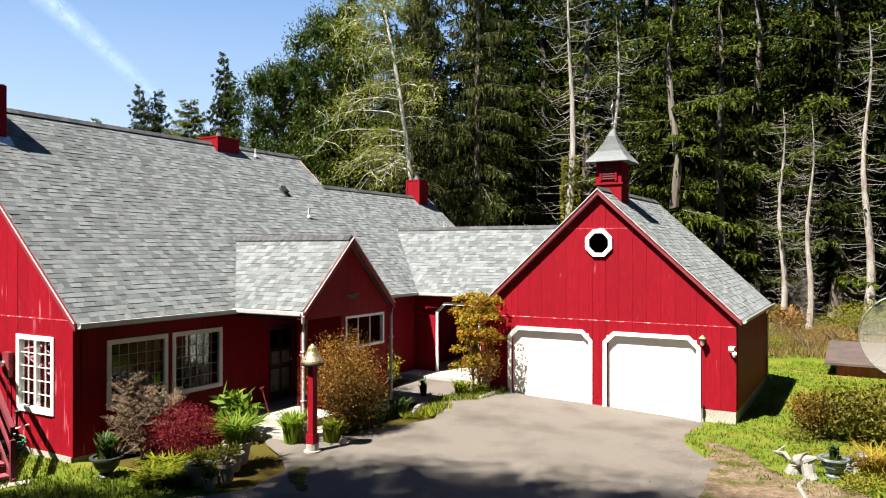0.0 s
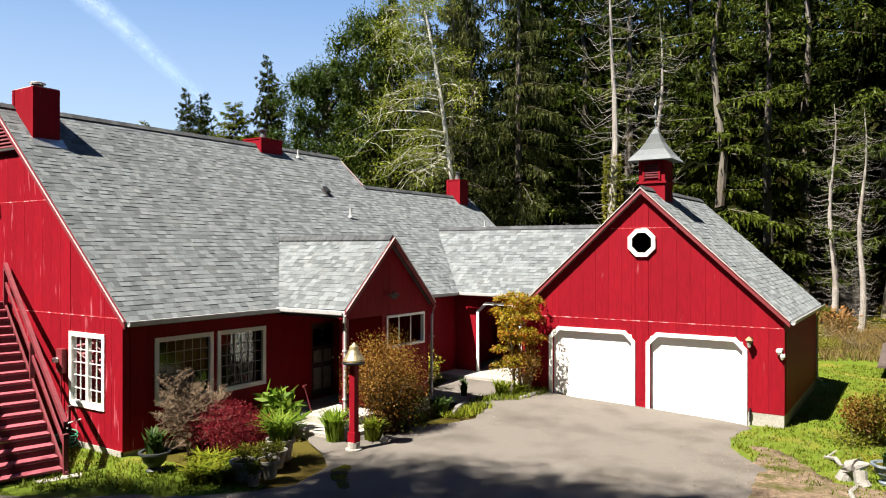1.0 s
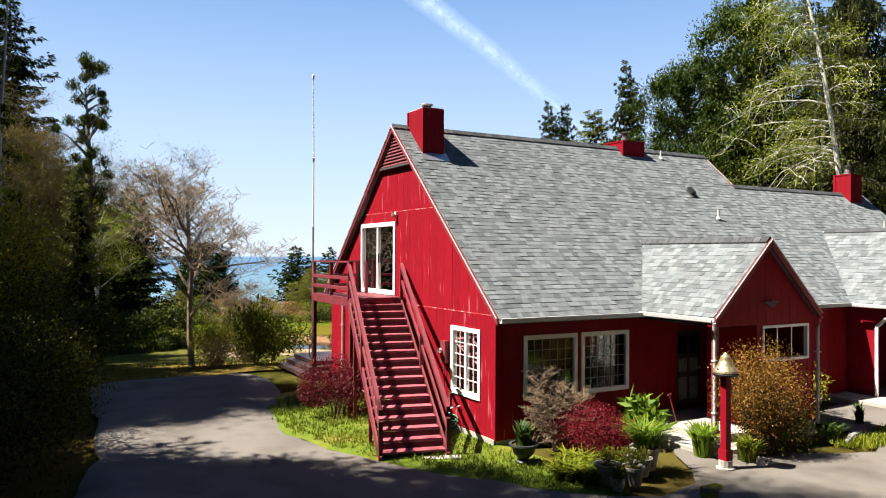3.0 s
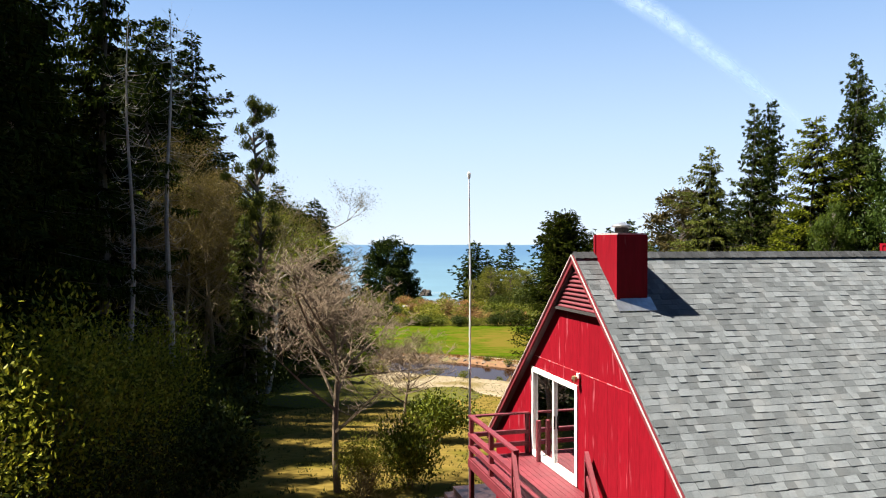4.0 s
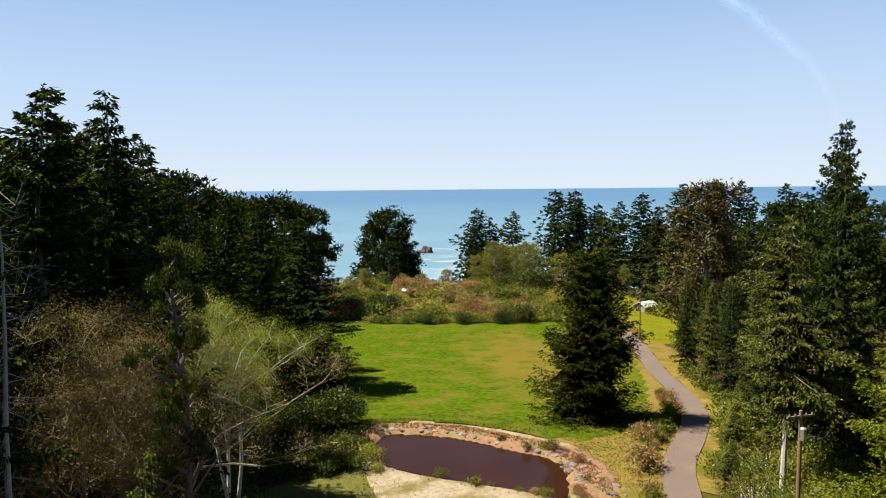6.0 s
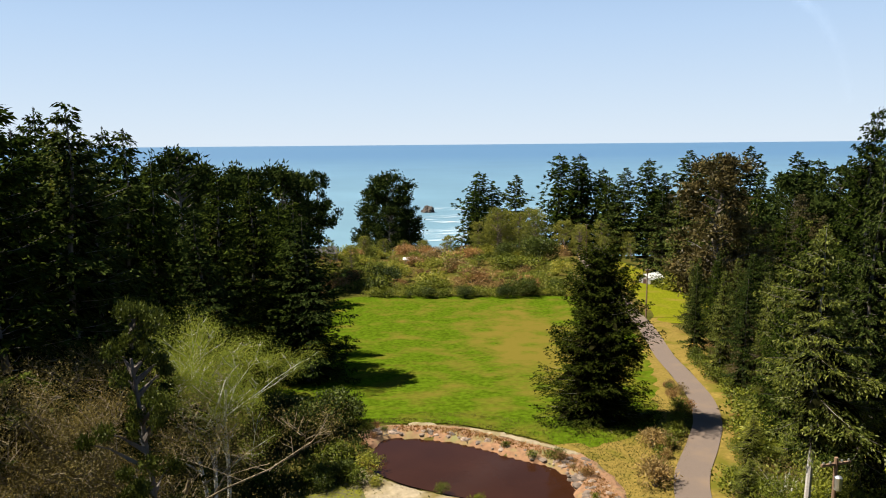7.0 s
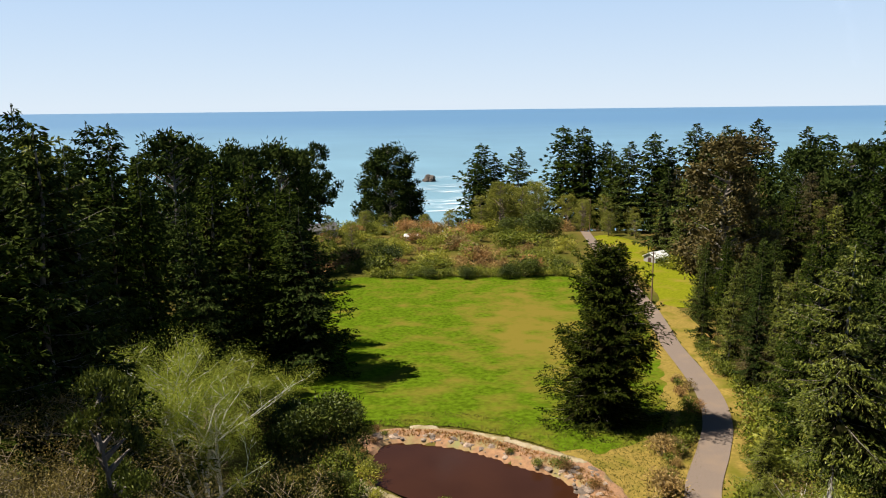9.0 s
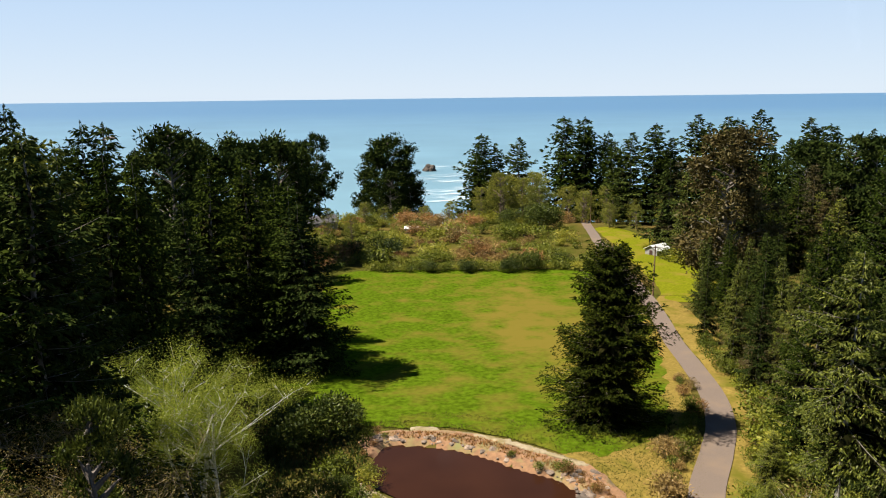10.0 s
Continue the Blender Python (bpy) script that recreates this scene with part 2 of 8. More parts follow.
FIR_RUST = leaf_mat("brown_green_needles", (0.03, 0.027, 0.009), (0.09, 0.07, 0.025))
PINE = leaf_mat("dull_pine_needles", (0.009, 0.017, 0.005), (0.034, 0.046, 0.012), thin=0.05, gloss=0.0)
# PINE again, lightened to carry the look of sun on the pads
PINE_LIT = leaf_mat("sunlit_pine_needles", (0.028, 0.04, 0.006), (0.09, 0.105, 0.016))
CYPRESS = leaf_mat("olive_cypress_foliage", (0.018, 0.035, 0.005), (0.06, 0.094, 0.013))
SPRING_LEAF = leaf_mat("soft_spring_leaves", (0.07, 0.085, 0.012), (0.2, 0.2, 0.035), thin=0.3)
ALDER = leaf_mat("fresh_alder_leaves", (0.08, 0.115, 0.01), (0.22, 0.26, 0.034), thin=0.35)
ALDER_POND = leaf_mat("pond_alder_leaves", (0.12, 0.16, 0.014), (0.3, 0.33, 0.05), thin=0.35)
SHRUB_GREEN = leaf_mat("shrub_leaves", (0.05, 0.068, 0.007), (0.11, 0.125, 0.014))
SHRUB_LIME = leaf_mat("spring_shrub_leaves", (0.13, 0.145, 0.016), (0.23, 0.225, 0.035), thin=0.4)
SHRUB_TAN = leaf_mat("tan_bare_scrub", (0.16, 0.11, 0.042), (0.25, 0.175, 0.075), thin=0.35)
SHRUB_DARK = leaf_mat("laurel_leaves", (0.015, 0.027, 0.005), (0.06, 0.077, 0.012), gloss=0.03)
# low hedge shade and understory sunlight are put into these two leaf colours
HEDGE_LEAF = leaf_mat("shaded_hedge_leaves", (0.014, 0.022, 0.004), (0.085, 0.1, 0.014), thin=0.2)
UNDER_LEAF = leaf_mat("sunlit_understory_leaves", (0.05, 0.07, 0.008), (0.34, 0.36, 0.036), thin=0.3)
# laurel leaves in a yellower green that includes the sun on them
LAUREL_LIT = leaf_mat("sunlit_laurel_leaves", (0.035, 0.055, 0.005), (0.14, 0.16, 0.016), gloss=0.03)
MOSSY_LEAF = leaf_mat("mossy_brown_leaves", (0.065, 0.054, 0.017), (0.19, 0.15, 0.047), thin=0.3)
MAPLE_RED = leaf_mat("crimson_maple_leaves", (0.055, 0.004, 0.009), (0.15, 0.014, 0.024), thin=0.4)
MAPLE_GOLD = leaf_mat("golden_maple_leaves", (0.16, 0.115, 0.008), (0.46, 0.35, 0.03), thin=0.4)
MAPLE_ORANGE = leaf_mat("orange_maple_leaf_tips", (0.22, 0.075, 0.006), (0.5, 0.24, 0.02), thin=0.4)
BUSH_AMBER = leaf_mat("amber_bush_leaves", (0.116, 0.0464, 0.0104), (0.2088, 0.1334, 0.029), thin=0.3)
BUSH_GOLD = leaf_mat("golden_green_bush_leaves", (0.07, 0.065, 0.01), (0.26, 0.22, 0.032), thin=0.35)
BUSH_BRONZE = leaf_mat("bronze_bush_leaves", (0.03, 0.022, 0.01), (0.1, 0.07, 0.022), thin=0.2)
BLADE = leaf_mat("grass_blades", (0.07, 0.115, 0.008), (0.2, 0.22, 0.026), thin=0.35)
BLADE_DULL = leaf_mat("rough_grass_blades", (0.045, 0.055, 0.008), (0.105, 0.1, 0.024), thin=0.3)
BLADE_BRIGHT = leaf_mat("bright_strap_leaves", (0.0696, 0.1508, 0.0116), (0.174, 0.2436, 0.0348), thin=0.4)


def water_mat(name, base, rough, scale, strength, spec=0.5, deep=None):
    """Water; deep: the colour that base blends into with distance from the shore."""
    m, nt, nodes, links = links_of(name)
    b = nodes["Principled BSDF"]
    geo = nodes.new("ShaderNodeNewGeometry")
    col = ramp(nt, noise_at(nt, geo.outputs["Position"], scale * 0.05, 3), dim(base, 0.85), dim(base, 1.15))
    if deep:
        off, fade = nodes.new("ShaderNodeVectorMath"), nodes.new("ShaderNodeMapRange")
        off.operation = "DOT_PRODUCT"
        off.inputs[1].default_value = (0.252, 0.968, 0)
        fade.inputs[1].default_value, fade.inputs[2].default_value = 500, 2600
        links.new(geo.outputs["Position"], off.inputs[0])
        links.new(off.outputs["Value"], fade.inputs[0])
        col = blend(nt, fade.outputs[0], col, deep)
    links.new(col, b.inputs["Base Color"])
    b.inputs["Roughness"].default_value = rough
    b.inputs["Specular IOR Level"].default_value = spec
    bn = nodes.new("ShaderNodeBump")
    bn.inputs["Strength"].default_value, bn.inputs["Distance"].default_value = strength, 0.05
    links.new(noise_at(nt, geo.outputs["Position"], scale, 4), bn.inputs["Height"])
    links.new(bn.outputs[0], b.inputs["Normal"])
    return m


POND = water_mat("brown_pond_water", (0.02, 0.0075, 0.0035), 0.07, 3.0, 0.05, 0.045)
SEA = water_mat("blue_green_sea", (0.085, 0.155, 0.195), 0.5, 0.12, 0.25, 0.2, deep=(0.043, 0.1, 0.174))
SURF = mat("broken_surf", (0.62, 0.68, 0.72), 0.8, fine=0.6, coarse=0.08, var=0.12, bump=0)
surf_n, surf_l = SURF.node_tree.nodes, SURF.node_tree.links
sg, sm = surf_n.new("ShaderNodeNewGeometry"), surf_n.new("ShaderNodeMapping")
sm.inputs["Rotation"].default_value, sm.inputs["Scale"].default_value = (0, 0, 0.26), (0.035, 0.22, 0.1)
surf_l.new(sg.outputs["Position"], sm.inputs[0])
surf_l.new(ramp(SURF.node_tree, noise_at(SURF.node_tree, sm.outputs[0], 1.0, 5, 0.6), (0, 0, 0), (0.6, 0.6, 0.6), 0.5, 0.7), surf_n["Principled BSDF"].inputs["Alpha"])
FOAM = mat("white_surf", (0.75, 0.78, 0.8), 0.8, fine=0.6, coarse=0.08, var=0.12, bump=0)


# ---- mesh helpers ----
class Geo:
    """Collects faces of one mesh."""

    def __init__(self):
        self.v, self.f = [], []

    def add(self, verts, faces):
        k = len(self.v)
        self.v += [tuple(p) for p in verts]
        self.f += [tuple(k + i for i in q) for q in faces]
        return self

    def box(self, x0, x1, y0, y1, z0, z1, m=None):
        c = [Vector((x, y, z)) for z in (z0, z1) for x, y in ((x0, y0), (x1, y0), (x1, y1), (x0, y1))]
        if m:
            c = [m @ p for p in c]
        return self.add(c, [(3, 2, 1, 0), (4, 5, 6, 7), (0, 1, 5, 4), (1, 2, 6, 5), (2, 3, 7, 6), (3, 0, 4, 7)])

    def slab(self, loop, way):
        """A flat loop of points, pushed along way."""
        n, w = len(loop), Vector(way)
        a = [Vector(p) for p in loop]
        return self.add(a + [p + w for p in a], [tuple(range(n - 1, -1, -1)), tuple(range(n, 2 * n))] + [(i, (i + 1) % n, n + (i + 1) % n, n + i) for i in range(n)])

    def tube(self, pts, radii, sides=8, caps=True):
        """A round bar through points with a radius at each."""
        pts = [Vector(p) for p in pts]
        verts, faces = [], []
        for i, p in enumerate(pts):
            d = (pts[min(i + 1, len(pts) - 1)] - pts[max(i - 1, 0)]).normalized()
            a = d.orthogonal().normalized() if abs(d.z) < 0.99 else Vector((1, 0, 0))
            a = (a - d * a.dot(d)).normalized()
            b = d.cross(a)
            r = radii[i] if isinstance(radii, (list, tuple)) else radii
            verts += [p + (a * math.cos(2 * math.pi * k / sides) + b * math.sin(2 * math.pi * k / sides)) * r for k in range(sides)]
        for i in range(len(pts) - 1):
            faces += [(i * sides + k, i * sides + (k + 1) % sides, (i + 1) * sides + (k + 1) % sides, (i + 1) * sides + k) for k in range(sides)]
        if caps:
            faces += [tuple(range(sides - 1, -1, -1)), tuple(range((len(pts) - 1) * sides, len(pts) * sides))]
        return self.add(verts, faces)

    def lathe(self, rings, sides=16, at=(0, 0, 0)):
        """Rings of (radius, height) round the z axis."""
        x, y, z = at
        verts = [(x + r * math.cos(2 * math.pi * k / sides), y + r * math.sin(2 * math.pi * k / sides), z + h) for r, h in rings for k in range(sides)]
        n = len(rings)
        faces = [(i * sides + k, i * sides + (k + 1) % sides, (i + 1) * sides + (k + 1) % sides, (i + 1) * sides + k) for i in range(n - 1) for k in range(sides)]
        faces += [tuple(range(sides - 1, -1, -1)), tuple(range((n - 1) * sides, n * sides))]
        return self.add(verts, faces)

    def mesh(self, name, material, smooth=False):
        me = bpy.data.meshes.new(name)
        me.from_pydata(self.v, [], self.f)
        me.materials.append(material)
        if smooth:
            me.polygons.foreach_set("use_smooth", [True] * len(me.polygons))
        return me


def quads(name, verts, material):
    """A mesh of separate four-cornered faces, from an array of n x 4 corners."""
    verts = np.asarray(verts, np.float32).reshape(-1, 3)
    n = len(verts) // 4
    me = bpy.data.meshes.new(name)
    me.vertices.add(4 * n), me.loops.add(4 * n), me.polygons.add(n)
    me.vertices.foreach_set("co", verts.ravel())
    me.loops.foreach_set("vertex_index", np.arange(4 * n, dtype=np.int32))
    me.polygons.foreach_set("loop_start", np.arange(0, 4 * n, 4, dtype=np.int32))
    me.update(calc_edges=True)
    me.materials.append(material)
    return me


def part(name, geo, material, parent=None, label="", smooth=False):
    ob = new(name, geo.mesh(name, material, smooth) if isinstance(geo, Geo) else geo)
    if parent:
        ob.parent = parent
    return tagged(ob, label) if label else ob


def thing(name, label, category, group="", at=(0, 0, 0), kind=""):
    e = new(name)
    e.empty_display_size = 0.2
    e.location = at
    return tagged(e, label, category, group, kind)


def structure(name, geo, material, label, category, kind="structure", smooth=False):
    return tagged(part(name, geo, material, smooth=smooth), label, category, kind=kind)


# ---- the lie of the land ----
FALL = ((-4000, 0), (14, 0), (30, -2.2), (50, -5.4), (62, -6.6), (85, -6.9), (100, -8.6), (125, -11), (160, -13), (195, -15), (265, -17.0), (300, -23), (340, -33), (385, -47), (700, -62), (9999, -70))
FD, FZ = zip(*FALL)
AHEAD, ASIDE = Vector((0.252, 0.968)), Vector((0.968, -0.252))
POND_EDGE = [(10.9, 84), (13.6, 83.6), (18.2, 81), (22.9, 75.6), (25.6, 72.5), (25.6, 68.6), (22.9, 63.5), (20, 66), (17, 68.4), (12.5, 72), (9.9, 74.8), (8.2, 78.5)]
POND_Z = -6.95


def wide(edge, n):
    """A closed smooth line through the corner points."""
    out, k = [], len(edge)
    for i in range(k):
        p0, p1, p2, p3 = (np.array(edge[(i + j - 1) % k], float) for j in range(4))
        for t in np.linspace(0, 1, n, endpoint=False):
            out.append(0.5 * (2 * p1 + (p2 - p0) * t + (2 * p0 - 5 * p1 + 4 * p2 - p3) * t * t + (3 * p1 - p0 - 3 * p2 + p3) * t ** 3))
    return out


POND_LINE = np.array(wide(POND_EDGE, 6))


def inside(x, y, line):
    a, b = line, np.roll(line, -1, 0)
    hit = ((a[:, 1] > y) != (b[:, 1] > y)) & (x < (b[:, 0] - a[:, 0]) * (y - a[:, 1]) / (b[:, 1] - a[:, 1] + 1e-9) + a[:, 0])
    return hit.sum() % 2 == 1


def ground_z(x, y):
    d = 0.252 * x + 0.968 * y
    z = float(np.interp(d, FD, FZ))
    if x > 5 and y < -4:
        a, b = min(1.0, (x - 5) / 7), min(1.0, (-4 - y) / 7)
        z -= 0.26 * a * a * (3 - 2 * a) * b * b * (3 - 2 * b)
    far = min(1.0, max(0.0, (d - 20) / 30)) if d < 100 else 1.0
    z += far * 0.25 * noise.noise((x * 0.06, y * 0.06, 0.0))
    if 0 < x < 34 and 54 < y < 94:
        r = np.min(np.hypot(POND_LINE[:, 0] - x, POND_LINE[:, 1] - y))
        if inside(x, y, POND_LINE):
            z = POND_Z - min(1.2, 0.12 + 0.35 * r)
        elif r < 7:
            k = (r / 7) ** 1.5
            z = (POND_Z + 0.12 + 0.22 * r) * (1 - k) + z * k if r < 2 else z * k + (1 - k) * max(z, POND_Z + 0.35)
    return z


def sheet(name, loop_fn, us, vs, lift, material, label, category, kind="structure"):
    """A ground covering: points loop_fn(u, v) in plan laid on the land."""
    g = Geo()
    verts = []
    for u in us:
        for v in vs:
            x, y = loop_fn(u, v)
            verts.append((x, y, ground_z(x, y) + lift))
    n = len(vs)
    g.add(verts, [(i * n + j, (i + 1) * n + j, (i + 1) * n + j + 1, i * n + j + 1) for i in range(len(us) - 1) for j in range(n - 1)])
    return structure(name, g, material, label, category, kind, smooth=True)


def patch(name, edge, lift, step, material, label, category, ragged=0.0, kind="structure"):
    """A ground covering inside a closed line, of small squares whose outer corners slide to the line."""
    line = np.array(wide(edge, 10))
    x0, y0 = line.min(0) - step
    x1, y1 = line.max(0) + step
    xs, ys = np.arange(x0, x1 + step, step), np.arange(y0, y1 + step, step)
    ok, pos = {}, {}
    for i, x in enumerate(xs):
        for j, y in enumerate(ys):
            ok[i, j] = inside(x, y, line)
    keep, verts, faces = {}, [], []

    def vert(i, j):
        if (i, j) not in keep:
            x, y = xs[i], ys[j]
            if not ok[i, j]:
                k = np.argmin(np.hypot(line[:, 0] - x, line[:, 1] - y))
                x, y = line[k]
                x += ragged * noise.noise((x * 1.7, y * 1.7, 3))
                y += ragged * noise.noise((x * 1.7, y * 1.7, 9))
            keep[i, j] = len(verts)
            verts.append((x, y, ground_z(x, y) + (lift if ok[i, j] else lift * 0.4)))
        return keep[i, j]

    for i in range(len(xs) - 1):
        for j in range(len(ys) - 1):
            c = [(i, j), (i + 1, j), (i + 1, j + 1), (i, j + 1)]
            if any(ok[q] for q in c):
                faces.append([vert(*q) for q in c])
    return structure(name, Geo().add(verts, faces), material, label, category, kind, smooth=True)


# one sheet of land, fine near the way and coarse far off
sides = np.concatenate([np.linspace(-1800, -200, 9), np.linspace(-170, -70, 11), np.arange(-66, 100, 2.0), np.linspace(104, 260, 26), np.linspace(300, 1800, 9)])
aheads = np.concatenate([np.linspace(-1500, -120, 8), np.linspace(-100, -30, 15), np.arange(-26, 200, 2.0), np.linspace(204, 360, 32), np.linspace(370, 720, 20)])
sheet("ground", lambda u, v: (u * ASIDE.x + v * AHEAD.x, u * ASIDE.y + v * AHEAD.y), sides, aheads, -0.06, EARTH, "rough scrubby ground sloping down to the sea", "ground")

# sea: rises by a hair to its far rim
g = Geo()
rows_d = [350, 440, 520, 600, 700, 800, 1000, 1300, 1700, 2300, 3000, 3800, 4900]
cols_s = np.linspace(-3600, 3600, 37)
sv = []
for d in rows_d:
    for c in cols_s:
        k = min(1.0, d / 4900)
        sv.append((c * ASIDE.x + d * AHEAD.x, c * ASIDE.y + d * AHEAD.y, -45 + 31 * k * k))
nc = len(cols_s)
g.add(sv, [(i * nc + j, i * nc + j + 1, (i + 1) * nc + j + 1, (i + 1) * nc + j) for i in range(len(rows_d) - 1) for j in range(nc - 1)])
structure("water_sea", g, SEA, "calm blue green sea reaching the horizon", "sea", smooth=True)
g = Geo()
g.add([(x, y, POND_Z) for x, y in POND_LINE], [tuple(range(len(POND_LINE)))])
structure("water_pond", g, POND, "still dark brown pond water", "pond")

# ---- ground coverings of the yard ----
patch("road", [(-15, -22), (-13.2, -12), (-10.2, -4), (-8.3, 2), (-7.8, 8), (-7.6, 12.6), (-5.4, 13.4), (-2.3, 12.4), (-2.6, 8), (-3.8, 4), (-3.0, 0.6), (-1.2, -2.4), (1.0, -4.4), (2.4, -3.6), (4.0, -1.6), (5.2, -3.2), (7.6, -4.4), (8.6, -3.6), (9.4, -1.4), (14.2, -0.6), (14.2, -3.2), (11.75, -4.4), (11.75, -10.3), (9.0, -10.4), (6.0, -12.4), (3.0, -15), (0, -22)], 0.05, 0.8, ASPHALT, "grey worn asphalt driveway with mossy patches", "driveway", 0.15)
patch("lawn", [(12.2, -10.6), (9.2, -10.3), (6.2, -12.2), (5.2, -14), (6.5, -17), (14, -18.5), (27, -17), (32, -13), (30, -9), (24, -9.4), (19, -10.6), (14, -11.2)], 0.045, 0.9, LAWN, "sunny green and straw lawn beside the garage", "lawn", 0.25)
patch("lawn", [(0.2, 0.4), (0.6, -2.6), (0.2, -3.9), (-1.2, -2.6), (-3.0, 0.6), (-3.9, 4.2), (-3.0, 7.8), (-1.2, 8.6), (0.3, 6)], 0.055, 0.5, LAWN, "mossy green lawn below the outside stairs", "lawn", 0.2)
patch("lawn", [(-8, 13.8), (-2, 13.4), (3, 14), (12, 18), (24, 36), (27, 48), (22, 56), (8, 58), (-4, 50), (-9, 30)], 0.05, 1.5, DRY_GRASS, "straw green lawn sloping behind the house", "lawn", 0.4)
patch("lawn_field", [(29, 190), (50, 184), (79, 172), (72, 146), (65, 125), (57, 107), (50, 94), (44, 84), (40, 79), (33, 76), (29.5, 75.5), (25, 80.5), (18, 86.8), (11.5, 88.5), (7, 94), (3, 103), (-2, 108), (0, 128), (10, 160), (18, 186)], 0.06, 2.5, MEADOW, "bright green mown field with straw patches", "field", 0.8)
patch("dry_ground", [(44, 92), (41, 82), (35, 77), (29, 78), (27, 79), (28, 74), (28, 66), (27, 58), (33, 58), (37, 67), (44.5, 80), (55, 99), (66, 127), (62, 128), (52, 108)], 0.05, 1.2, DRY_GRASS, "straw coloured verge between pond and lane", "verge", 0.5)
# this patch paints the dappled sunlight on the grass, in the MOSS colours
patch("lawn_pond", [(-5, 55), (3, 52), (14.5, 55), (14, 63.4), (9, 64), (7.4, 69), (7.2, 74), (2, 75), (-3, 71), (-5, 63)], 0.055, 1.1, MOSS, "olive grass patch beside the pond, sunlit dapple in its colour", "lawn", 0.6)
patch("bank_earth", [(9, 86.8), (15, 86.3), (20.5, 84), (26, 78), (29.3, 73.5), (29.2, 66), (25.8, 60.5), (23.4, 62.6), (24.8, 68.6), (24.6, 72), (22, 75.2), (17.6, 80), (13.4, 82.6), (10.9, 83), (9, 82)], 0.11, 0.6, RUST_EARTH, "reddish stony earth bank round the pond", "bank", 0.4)
patch("bank_sand", [(7.4, 77), (7, 70), (8.5, 64), (14.5, 63), (15.2, 57.5), (18, 52.5), (22.5, 57), (22.6, 62.4), (20, 65.2), (16.8, 67.6), (12.2, 71), (9.4, 74)], 0.12, 0.7, SAND, "pale dry sandy bank of the pond", "bank", 0.3)
patch("bank_sand_strip", [(20.6, 83.6), (23.5, 81.2), (26, 78.4), (28.6, 75), (28.3, 74.3), (25.6, 77.3), (22.4, 80.8), (20.2, 83.1)], 0.17, 0.3, SAND, "narrow pale sandy strip on the bank", "bank", 0.7)
patch("bank_sand_strip", [(14.2, 87.0), (15.6, 87.2), (17.2, 86.2), (16.6, 85.6), (14.6, 86.2)], 0.15, 0.4, SAND, "small pale sandy scar on the bank", "bank", 0.4)
patch("verge", [(35, 61), (37, 66.8), (43, 73.6), (48.5, 80), (54, 89), (59, 100), (64.5, 113.5), (70.5, 127.5), (76, 141), (80, 142), (70, 112), (60, 88), (50, 70), (42, 60)], 0.045, 1.5, DRY_GRASS, "dry straw grass verge along the lane", "verge", 0.6)
patch("clearing", [(76, 140), (82, 150), (96, 190), (108, 232), (116, 230), (112, 190), (102, 160), (88, 138)], 0.05, 2.5, VERGE, "sunny grass strip beside the far lane", "verge", 0.8)

patch("dirt_edge", [(4.2, -11.8), (6.2, -11.6), (8.0, -11.2), (9.2, -11.0), (8.4, -12.0), (7.0, -12.8), (6.4, -14.2), (4.6, -15.2), (3.4, -14.0)], 0.068, 0.35, DIRT, "bare brown earth and litter at the drive edge", "bare earth", 0.35)

LANE = [(20.5, 36), (27, 50), (32.5, 60), (36.4, 66.8), (42.2, 73.6), (47.2, 80), (52.4, 89), (57.2, 100), (62.6, 113.5), (68.5, 127.5), (74.5, 142), (84, 168), (94, 199), (106, 232), (117, 262), (126, 290)]
lane_pts = []
for i in range(1, len(LANE) - 2):
    p0, p1, p2, p3 = (np.array(LANE[i + j - 1], float) for j in range(4))
    for t in np.linspace(0, 1, 10, endpoint=False):
        lane_pts.append(0.5 * (2 * p1 + (p2 - p0) * t + (2 * p0 - 5 * p1 + 4 * p2 - p3) * t * t + (3 * p1 - p0 - 3 * p2 + p3) * t ** 3))
lane_pts = np.array(lane_pts)
lane_dir = np.gradient(lane_pts, axis=0)
lane_dir /= np.linalg.norm(lane_dir, axis=1)[:, None]
LANE_HALF = 1.55


def on_lane(u, v):
    p, d = lane_pts[int(u)], lane_dir[int(u)]
    return p[0] + d[1] * v, p[1] - d[0] * v


sheet("road_lane", on_lane, range(len(lane_pts)), (-LANE_HALF, -0.8, 0, 0.8, LANE_HALF), 0.13, ROAD, "narrow grey asphalt lane winding downhill", "road")

# ---- house: sizes ----
EAVE_Z, SLOPE, EAVE_Y = 2.99, 0.9186, -0.33
RIDGE_Y, RIDGE_Z = 5.32, 8.18
LONG, BACK_Y = 12.64, 10.64
ROOF_T = 0.12


def roof_at(y):
    return EAVE_Z + SLOPE * (y - EAVE_Y)


